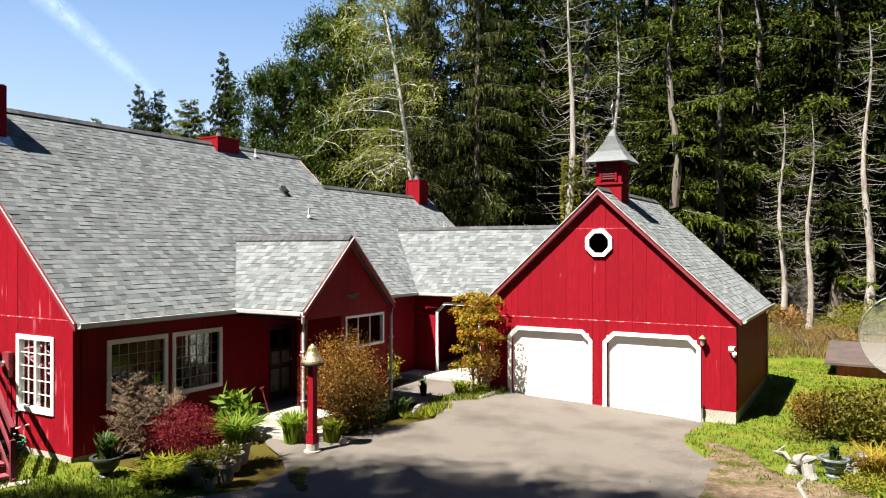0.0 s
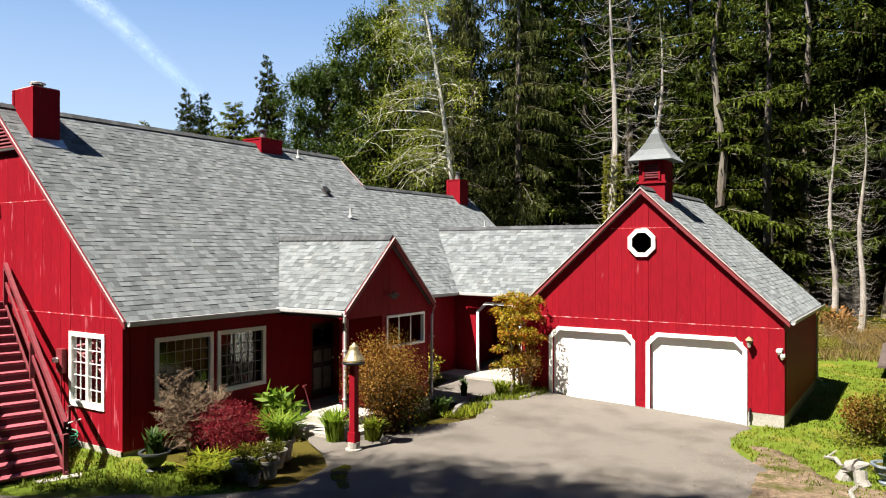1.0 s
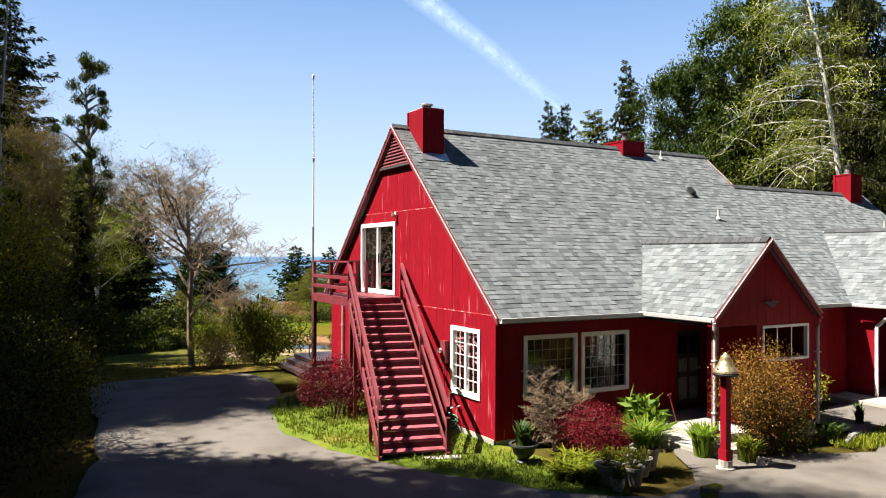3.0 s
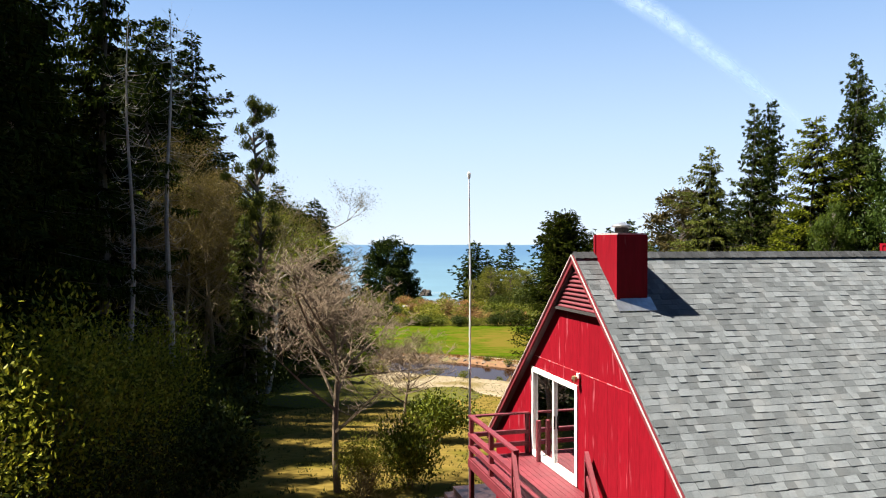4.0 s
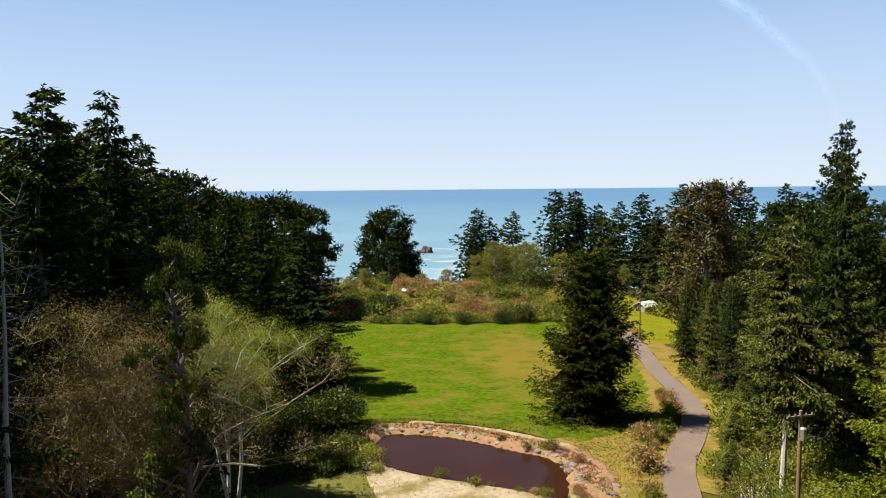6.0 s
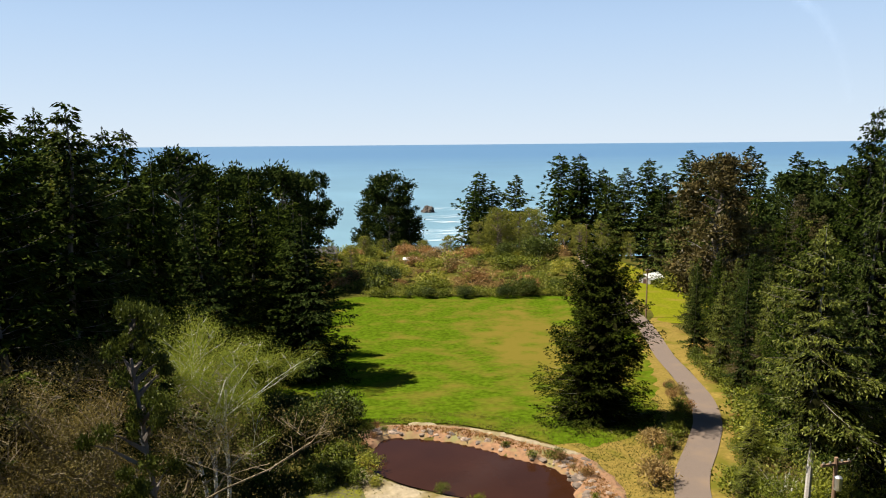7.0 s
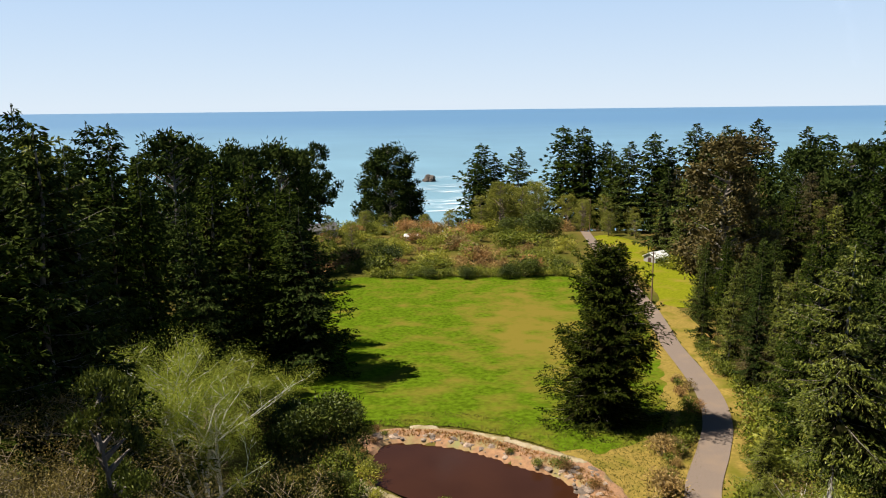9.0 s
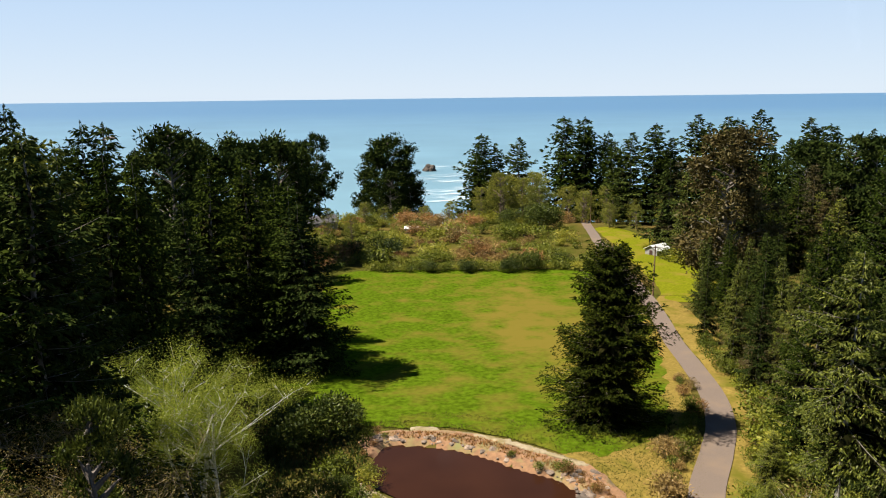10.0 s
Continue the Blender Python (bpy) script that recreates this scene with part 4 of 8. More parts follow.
ow = thing("window_octagon", "white octagonal window high in the garage gable", "window", at=(GX0 - 0.03, GYM, 4.72), kind="structure")
oct8 = [(math.cos(math.pi / 8 + k * math.pi / 4), math.sin(math.pi / 8 + k * math.pi / 4)) for k in range(8)]
g = Geo()
for k in range(8):
    a, b = oct8[k], oct8[(k + 1) % 8]
    g.slab([(0, a[0] * 0.44, a[1] * 0.44), (0, b[0] * 0.44, b[1] * 0.44), (0, b[0] * 0.315, b[1] * 0.315), (0, a[0] * 0.315, a[1] * 0.315)], (-0.06, 0, 0))
part("window_frame", g, WHITE, ow)
part("pane", Geo().slab([(0.0, a * 0.32, b * 0.32) for a, b in oct8], (-0.01, 0, 0)), GLASS, ow)
# dark panel stands in for the unlit space behind the pane
part("dark_backing", Geo().box(0.3, 0.32, -0.5, 0.5, -0.5, 0.5), ROOF_DARK, ow)

cup = thing("cupola", "red louvred cupola with a flared shingle cap and vane", "cupola", at=(13.1, GYM, GRZ))
base_w = 0.40
part("body", Geo().box(-base_w, base_w, -base_w, base_w, -0.5, 0.92), RED, cup)
part("sill", Geo().box(-base_w - 0.05, base_w + 0.05, -base_w - 0.05, base_w + 0.05, 0.2, 0.26), RED, cup)
for k in range(6):
    part("louvre", Geo().box(-base_w - 0.05, -base_w, -0.2, 0.2, 0.36 + k * 0.075, 0.40 + k * 0.075, Matrix.Identity(4)), RED_STAIR, cup)
part("louvre_frame", Geo().box(-base_w - 0.06, -base_w - 0.003, -0.27, -0.21, 0.3, 0.86).box(-base_w - 0.06, -base_w - 0.003, 0.21, 0.27, 0.3, 0.86).box(-base_w - 0.06, -base_w - 0.003, -0.21, 0.21, 0.82, 0.87), RED, cup)
g = Geo()
rings = [(0.66, 0.90), (0.55, 1.04), (0.40, 1.22), (0.25, 1.46), (0.12, 1.74), (0.02, 1.95)]
for (r0, h0), (r1, h1) in zip(rings, rings[1:]):
    for k in range(4):
        a = [(-1, -1), (1, -1), (1, 1), (-1, 1)][k]
        b = [(1, -1), (1, 1), (-1, 1), (-1, -1)][k]
        g.add([(a[0] * (r0 + 0.012), a[1] * (r0 + 0.012), h0), (b[0] * (r0 + 0.012), b[1] * (r0 + 0.012), h0), (b[0] * r1, b[1] * r1, h1 + 0.02), (a[0] * r1, a[1] * r1, h1 + 0.02)], [(0, 1, 2, 3)])
g.add([(-0.66, -0.66, 0.9), (0.66, -0.66, 0.9), (0.66, 0.66, 0.9), (-0.66, 0.66, 0.9)], [(3, 2, 1, 0)])
part("cap", g, SHINGLE, cup)
part("vane_rod", Geo().tube([(0, 0, 1.9), (0, 0, 2.85)], 0.018, 6), METAL, cup)
part("vane_arm", Geo().tube([(-0.28, 0.1, 2.3), (0.28, -0.1, 2.3)], 0.012, 6).tube([(-0.1, -0.28, 2.3), (0.1, 0.28, 2.3)], 0.012, 6), METAL, cup)
part("vane_ball", Geo().lathe([(0.0, -0.06), (0.05, -0.03), (0.06, 0), (0.05, 0.03), (0.0, 0.06)], 10, (0, 0, 2.12)), METAL, cup)
part("vane_figure", Geo().slab([(-0.22, 0, 2.55), (-0.05, 0, 2.5), (0.12, 0, 2.52), (0.22, 0, 2.66), (0.1, 0, 2.64), (0.02, 0, 2.78), (-0.08, 0, 2.64)], (0, 0.02, 0)), METAL, cup)


def coach_lamp(x, y, z):
    l = thing("wall_lamp", "old brass coach lamp on the garage wall", "wall lamp", at=(x, y, z))
    part("back_plate", Geo().box(-0.03, 0, -0.06, 0.06, -0.12, 0.1), IRON, l)
    part("arm", Geo().tube([(-0.02, 0, 0.05), (-0.1, 0, 0.12), (-0.16, 0, 0.08)], 0.012, 6), IRON, l)
    part("cage", Geo().lathe([(0.04, -0.16), (0.075, 0.02), (0.075, 0.03)], 6, (-0.16, 0, 0)), CONCRETE, l, "frosted glass body")
    part("roof_cap", Geo().lathe([(0.11, 0.03), (0.06, 0.09), (0.015, 0.13)], 8, (-0.16, 0, 0)), BRASS, l)
    return l


coach_lamp(GX0 - 0.03, -10.42, 2.05)
ml = thing("security_lamp", "white twin floodlight at the garage corner", "security lamp", at=(GX0 - 0.03, -11.18, 1.85))
part("mount", Geo().lathe([(0.06, 0), (0.06, 0.05)], 10), WHITE, ml)
part("bulb_housing", Geo().lathe([(0.03, -0.1), (0.08, -0.02), (0.07, 0.06), (0.0, 0.08)], 10, (-0.08, 0.03, -0.02)), WHITE, ml)
part("bulb_housing", Geo().lathe([(0.03, -0.1), (0.07, -0.02), (0.06, 0.04), (0.0, 0.06)], 10, (-0.07, -0.05, -0.14)), WHITE, ml)
tap = thing("water_tap", "dark iron standpipe tap at the garage wall", "tap", at=(GX0 - 0.06, -10.42, -0.14))
part("pipe", Geo().tube([(0, 0, 0), (0, 0, 0.36)], 0.025, 8), IRON, tap)
part("spout", Geo().tube([(0, 0, 0.36), (-0.08, 0, 0.38), (-0.1, 0, 0.3)], 0.02, 8), IRON, tap)

# worn horizontal joints of the boarding
WORN = mat("worn_red_joint", (0.36, 0.02, 0.03), 0.6, alt=(0.66, 0.4, 0.42), fine=25, coarse=5, var=0.2, bump=0.2, alt_lo=0.5, alt_hi=0.66)
structure("baseboard_gable", Geo().box(-0.045, -0.019, 0.02, 3.2, -0.1, 0.17), CONCRETE, "pale concrete footing below the gable boards", "foundation")
structure("trim_joint_gable", Geo().box(-0.021, -0.01, 0.02, 9.9, 3.008, 3.03), WORN, "worn flaking joint strip across the gable boards", "trim")
structure("trim_joint_gable_upper", Geo().box(-0.021, -0.01, RIDGE_Y - 2.45, RIDGE_Y + 2.45, 5.67, 5.69), WORN, "worn flaking joint strip high on the gable", "trim")
structure("trim_joint_garage", Geo().box(GX0 - 0.021, GX0 - 0.01, -11.25, -3.65, 2.408, 2.43), WORN, "worn flaking joint strip above the garage doors", "trim")
structure("trim_joint_garage_upper", Geo().box(GX0 - 0.021, GX0 - 0.01, GYM - 0.95, GYM + 0.95, 5.14, 5.16), WORN, "worn flaking joint strip in the garage peak", "trim")

# ---- windows ----
def window(name, o, place, out, label, mullion=True, cols=3, rows=5, frame_w=0.075, bars=WHITE, thin=0.0075, glass=True):
    """A framed window in the opening o of a wall: frame, sill, panes with glazing bars."""
    w = thing(name, label, "window", kind="structure")
    u0, u1, z0, z1 = o
    n = Vector(out)

    def bar(nm, a, b, c, d, back=-0.06, front=0.045, material=WHITE):
        part(nm, Geo().slab([Vector(place(p, q)) + n * back for p, q in ((a, c), (b, c), (b, d), (a, d))], n * (front - back)), material, w)

    f = frame_w
    bar("window_frame", u0 - 0.03, u0 + f, z0 - 0.03, z1 + 0.03)
    bar("window_frame", u1 - f, u1 + 0.03, z0 - 0.03, z1 + 0.03)
    bar("window_frame", u0 + f, u1 - f, z1 - f, z1 + 0.03)
    bar("window_sill", u0 + f, u1 - f, z0 - 0.03, z0 + f, front=0.06)
    mids = [u0 + f, u1 - f]
    if mullion:
        m = (u0 + u1) / 2
        bar("mullion", m - 0.035, m + 0.035, z0 + f, z1 - f, front=0.03)
        mids = [u0 + f, m - 0.035, m + 0.035, u1 - f]
    for a, b in zip(mids[::2], mids[1::2]):
        if glass:
            bar("pane", a, b, z0 + f, z1 - f, -0.03, -0.022, GLASS)
        for k in range(1, cols):
            p = a + (b - a) * k / cols
            bar("glazing_bar", p - thin, p + thin, z0 + f, z1 - f, -0.02, -0.008, bars)
        for k in range(1, rows):
            q = z0 + f + (z1 - z0 - 2 * f) * k / rows
            bar("glazing_bar", a, b, q - thin, q + thin, -0.02, -0.0085, bars)
    return w


gable_place = lambda u, z: (0, u, z)
front_place = lambda u, z: (u, 0, z)
window("window_gable", GWIN, gable_place, (-1, 0, 0), "white framed casement window with a glazing grid", True, 2, 5)
BAR_GREY = mat("grey_glazing_bar", (0.25, 0.26, 0.25), 0.5, fine=20, coarse=2, var=0.1, bump=0)
window("window_front_a", W1, front_place, (0, -1, 0), "white framed living room window with a glazing grid", False, 6, 5, bars=BAR_GREY)
window("window_front_b", W2, front_place, (0, -1, 0), "white framed living room window with pale curtains", False, 6, 5, bars=BAR_GREY)
window("window_porch", PW, lambda u, z: (u, PY + 0.13, z), (0, -1, 0), "white framed porch opening of three unglazed lights", False, 3, 1, 0.035, thin=0.016, glass=False)
sl = window("door_slider", SLIDER, gable_place, (-1, 0, 0), "white framed sliding glass door to the deck", True, 1, 1, 0.09)
part("door_handle", Geo().box(-0.035, -0.005, 6.58, 6.61, 4.15, 4.45), IRON, sl)


def curtain(u0, u1, z0, z1, place, label):
    """Folded cloth on a rod that is fixed to the inner wall."""
    c = thing("curtain", label, "curtain")
    n = 24
    pts = [(u0 + (u1 - u0) * k / n, 0.03 * math.sin(k * 1.7)) for k in range(n + 1)]
    vs = [Vector(place(u, z, d)) for d0 in (0, 0.008) for z in (z0, z1) for u, d in [(u, d + d0) for u, d in pts]]
    m = n + 1
    g = Geo().add(vs, [(k, k + 1, m + k + 1, m + k) for k in range(n)] + [(2 * m + k, 3 * m + k, 3 * m + k + 1, 2 * m + k + 1) for k in range(n)])
    part("cloth", g, CURTAIN, c)
    part("rod", Geo().tube([place(u0 - 0.1, z1 + 0.02, -0.1), place(u0 - 0.1, z1 + 0.02, 0.0), place(u1 + 0.1, z1 + 0.02, 0.0), place(u1 + 0.1, z1 + 0.02, -0.1)], 0.012, 6), WHITE, c)
    return c


curtain(2.55, 2.78, 1.05, 2.5, lambda u, z, d: (u, 0.25 + d, z), "pale curtain hanging behind the front window")
curtain(3.62, 3.98, 1.75, 2.5, lambda u, z, d: (u, 0.25 + d, z), "pale tied back curtain behind the front window")
curtain(6.95, 7.8, 3.3, 5.3, lambda u, z, d: (0.25 + d, u, z), "pale green curtain behind the sliding door")

# ---- front door, shovel, porch details ----
DOOR_PANEL = mat("worn_grey_door_panel", (0.2, 0.17, 0.165), 0.5, fine=18, coarse=6, var=0.3)
dr = thing("door_front", "dark panelled front door with a glazed top", "door", at=(6.235, 0.04, 0.35), kind="structure")
part("leaf", Geo().box(-0.47, 0.47, 0, 0.05, 0, 2.05), DARK_WOOD, dr)
for a, b, c, d in ((-0.36, -0.05, 0.2, 0.8), (0.05, 0.36, 0.2, 0.8), (-0.36, -0.05, 0.95, 1.3), (0.05, 0.36, 0.95, 1.3)):
    part("door_panel", Geo().box(a, b, -0.02, 0.0, c, d), DOOR_PANEL, dr)
for a, b in ((-0.36, -0.05), (0.05, 0.36)):
    part("pane", Geo().box(a, b, -0.012, 0.0, 1.42, 1.9), GLASS, dr)
part("door_handle", Geo().lathe([(0.03, 0), (0.035, 0.04), (0.02, 0.07)], 10, (0.4, -0.05, 1.0)), BRASS, dr)
wreath = thing("door_wreath", "round dark leaf wreath on the front door", "wreath", at=(6.235, 0.0, 2.0))
g = Geo()
for k in range(40):
    a = k / 40 * 2 * math.pi
    c = Vector((0.2 * math.cos(a), -0.03, 0.2 * math.sin(a)))
    d = Vector((random.uniform(-1, 1), random.uniform(-1, 0), random.uniform(-1, 1))).normalized() * 0.09
    s = d.orthogonal().normalized() * 0.03
    g.add([c, c + d * 0.5 + s, c + d, c + d * 0.5 - s], [(0, 1, 2, 3)])
part("leaves", g, SHRUB_DARK, wreath)
eagle = part("wall_ornament", Geo().slab([(5.9, PY - 0.03, 3.32), (6.05, PY - 0.03, 3.24), (6.16, PY - 0.03, 3.18), (6.28, PY - 0.03, 3.24), (6.42, PY - 0.03, 3.34), (6.25, PY - 0.03, 3.33), (6.18, PY - 0.03, 3.42), (6.1, PY - 0.03, 3.33)], (0, -0.03, 0)), IRON)
tagged(eagle, "dark iron spread ornament on the porch gable", "ornament")
sh = thing("garden_shovel", "red handled shovel leaning in the porch", "shovel", at=(4.35, -1.2, 0.3))
part("shaft", Geo().tube([(0.15, 0, 0.02), (0, 0.1, 0.72)], 0.018, 8), RED_STAIR, sh)
part("grip", Geo().tube([(-0.1, 0.06, 0.72), (0.1, 0.14, 0.72)], 0.022, 8), RED_STAIR, sh)

# ---- chimneys, vents ----
def chimney(x0, x1, y0, y1, zb, zt, label, cap="round"):
    c = thing("chimney", label, "chimney", at=((x0 + x1) / 2, (y0 + y1) / 2, zb))
    w, d, h = (x1 - x0) / 2, (y1 - y0) / 2, zt - zb
    part("chimney_body", Geo().box(-w, w, -d, d, 0, h), RED, c)
    part("corner_trim", Geo().box(-w - 0.02, -w + 0.06, -d - 0.02, -d + 0.06, 0.0, h), RED, c)
    part("corner_trim", Geo().box(-w - 0.02, -w + 0.06, d - 0.06, d + 0.02, 0.0, h), RED, c)
    if cap == "round":
        part("crown", Geo().box(-w + 0.02, w - 0.02, -d + 0.02, d - 0.02, h, h + 0.025), TRIM_PALE, c, "pale weathered chimney top")
    else:
        part("crown", Geo().box(-w - 0.02, w + 0.02, -d - 0.02, d + 0.02, h, h + 0.05), RED, c)
    if cap == "round":
        part("flue", Geo().lathe([(0.2, 0), (0.2, 0.02), (0.14, 0.03), (0.14, 0.13)], 16, (0.02, 0, h + 0.025)), IRON, c)
        part("flue_cap", Geo().lathe([(0.17, 0.10), (0.20, 0.12), (0.20, 0.14), (0.19, 0.15), (0.02, 0.21)], 18, (0.02, 0, h + 0.05)), METAL, c, "shiny spun metal flue cap")
    else:
        part("flue", Geo().lathe([(0.12, 0), (0.12, 0.18), (0.09, 0.19), (0.09, 0.3)], 14, (0, 0, h + 0.05)), METAL, c)
        part("flue_cap", Geo().lathe([(0.15, 0.3), (0.16, 0.33), (0.06, 0.4)], 14, (0, 0, h + 0.05)), IRON, c)
    return c


chimney(0.34, 1.02, 4.34, 5.32, 7.0, 8.61, "red boarded chimney at the gable with a metal cap")
chimney(8.5, 9.5, 5.0, 5.9, 7.6, 8.38, "low red chimney with a bright metal flue", "tall")
chimney(19.35, 20.1, 3.6, 4.3, 6.4, 7.72, "red boarded chimney on the lower roof", "tall")
structure("trim_flashing", Geo().slab([(0.26, 4.10, roof_at(4.10) + 0.025), (1.10, 4.10, roof_at(4.10) + 0.025), (1.10, 4.36, roof_at(4.36) + 0.035), (0.26, 4.36, roof_at(4.36) + 0.035)], (0, 0, 0.01)), METAL, "bright metal flashing below the chimney", "flashing")


def roof_vent(x, y, kind):
    v = thing("roof_vent", "small dark roof vent" if kind else "thin white plumbing vent pipe on the roof", "vent", at=(x, y, roof_at(y)))
    if kind:
        part("hood", Geo().slab([(-0.1, -0.1, 0.02), (0.1, -0.1, 0.02), (0.1, 0.1, 0.2), (-0.1, 0.1, 0.2)], (0, -0.02, 0.07)), IRON, v)
        part("flange", Geo().slab([(-0.13, -0.15, -0.115), (0.13, -0.15, -0.115), (0.13, 0.15, 0.16), (-0.13, 0.15, 0.16)], (0, 0, 0.022)), ROOF_DARK, v)
    else:
        part("pipe", Geo().tube([(0, 0, -0.05), (0, 0, 0.32)], 0.035, 8), GUTTER, v)
        part("collar", Geo().lathe([(0.09, 0), (0.05, 0.09)], 10), GUTTER, v)


roof_vent(10.2, 3.5, 1)
roof_vent(10.4, 2.55, 0), roof_vent(10.3, 5.0, 0), roof_vent(19.6, 2.4, 0)

# ---- louvre in the gable peak ----
lv = thing("gable_louvre", "red louvred vent in the gable peak", "louvre", at=(-0.03, RIDGE_Y, 7.02))
wid = 1.0
part("shelf", Geo().box(-0.10, 0, -wid - 0.04, wid + 0.04, -0.06, 0.0), ROOF_DARK, lv)
for k in range(9):
    z = 0.03 + k * 0.095
    w = max(0.06, wid - 0.03 - z * 1.07)
    part("slat", Geo().slab([(-0.02, -w, z + 0.08), (-0.02, w, z + 0.08), (-0.085, w, z), (-0.085, -w, z)], (0, 0, -0.018)), RED_STAIR, lv)
fl = thing("wall_floodlight", "small pale floodlight above the slider", "floodlight", at=(-0.03, 5.28, 5.62))
part("mount", Geo().box(-0.05, 0, -0.05, 0.05, -0.05, 0.05), WHITE, fl)
part("bulb_housing", Geo().lathe([(0.03, -0.1), (0.07, -0.03), (0.06, 0.03), (0.0, 0.05)], 10, (-0.1, 0.02, -0.04)), BRASS, fl)
mb = thing("meter_box", "red painted electric meter box with a pale dome", "meter box", at=(-0.03, 2.28, 1.72))
part("box", Geo().box(-0.12, 0, -0.14, 0.1, -0.05, 0.5), RED_WORN, mb)
part("dome", Geo().lathe([(0.07, -0.05), (0.07, 0.03), (0.03, 0.06)], 12, (-0.17, 0.05, 0.25)), WHITE, mb)
part("conduit", Geo().tube([(-0.06, 0, -0.05), (-0.06, 0, -1.5)], 0.02, 6), RED_WORN, mb)
hs = thing("garden_hose", "coiled green garden hose below a wall tap", "hose", at=(-0.28, 1.75, 0.06))
pts = [(0.22 * math.cos(a) * (1 + 0.2 * math.sin(a * 0.37)), 0.27 * math.sin(a), 0.03 + 0.012 * a + 0.02 * math.sin(2.3 * a)) for a in np.linspace(0, 26, 110)]
HOSE = mat("green_hose_rubber", (0.02, 0.2, 0.12), 0.45, fine=20, coarse=4, var=0.15, bump=0)
part("coil", Geo().tube(pts, 0.016, 6), HOSE, hs)
part("tap_pipe", Geo().tube([(0.24, 0.1, 0.9), (0.1, 0.1, 0.9), (0.1, 0.1, 0.75)], 0.02, 6), METAL, hs)
part("reel_arm", Geo().tube([(0.24, -0.2, 0.62), (-0.1, -0.25, 0.6), (-0.12, -0.3, 0.5)], 0.018, 6), WHITE, hs)

# ---- deck and outside stairs ----
dk = thing("upper_deck", "dark red timber deck on posts at the sliding door", "deck", at=(0, 0, 3.2))
for i in range(11):
    part("deck_board", Geo().box(-1.6 + i * 0.143, -1.6 + i * 0.143 + 0.135, 4.75, 8.15, -0.04, 0.0), RED_STAIR, dk)
for x0, x1, y0, y1 in ((-1.62, -1.57, 4.75, 8.15), (-1.57, -0.04, 8.1, 8.15), (-1.57, -0.04, 4.75, 4.8), (-0.8, -0.75, 4.8, 8.1)):
    part("joist", Geo().box(x0, x1, y0, y1, -0.24, -0.043), RED_STAIR, dk)
for x, y in ((-1.55, 8.05), (-1.55, 5.0), (-0.12, 8.05)):
    part("leg", Geo().box(x - 0.05, x + 0.05, y - 0.05, y + 0.05, -3.25, -0.245), RED_STAIR, dk)
for x, y in ((-1.55, 8.09), (-1.55, 6.6), (-1.55, 5.05), (-0.1, 8.09), (-0.1, 8.25 - 0.9)):
    part("rail_post", Geo().box(x - 0.045, x + 0.045, y - 0.045, y + 0.045, 0.003, 0.98), RED_STAIR, dk)
for z, h in ((0.98, 0.04), (0.5, 0.09), (0.2, 0.09)):
    part("rail", Geo().box(-1.62, -1.49, 5.0, 8.15, z, z + h), RED_STAIR, dk)
    part("rail", Geo().box(-1.485, -0.05, 8.03, 8.15, z, z + h), RED_STAIR, dk)

STEPS, WIDE = 17, 1.45
top_r, foot_r = Vector((-0.16, 4.72, 3.2)), Vector((-1.36, -0.12, 0.0))
down = Vector((foot_r.x - top_r.x, foot_r.y - top_r.y, 0))
run_l = down.length
down.normalize()
across = Vector((down.y, -down.x, 0))
if across.x > 0:
    across = -across
st = thing("outside_stairs", "long dark red timber stairs with handrails up to the deck", "stairs")


def on_stair(side, along, z):
    return Vector((top_r.x, top_r.y, 0)) + across * side + down * along + Vector((0, 0, z))


rise, go = 3.2 / (STEPS + 1), run_l / STEPS
for k in range(STEPS):
    z = 3.2 - (k + 1) * rise
    a0 = k * go
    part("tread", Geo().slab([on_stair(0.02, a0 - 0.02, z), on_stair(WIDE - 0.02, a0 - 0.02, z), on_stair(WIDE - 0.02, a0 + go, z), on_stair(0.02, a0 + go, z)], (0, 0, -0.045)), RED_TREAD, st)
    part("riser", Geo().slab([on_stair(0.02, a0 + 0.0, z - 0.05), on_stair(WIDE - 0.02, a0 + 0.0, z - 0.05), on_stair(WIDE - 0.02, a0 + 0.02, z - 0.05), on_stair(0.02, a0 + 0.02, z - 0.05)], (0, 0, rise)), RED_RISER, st)
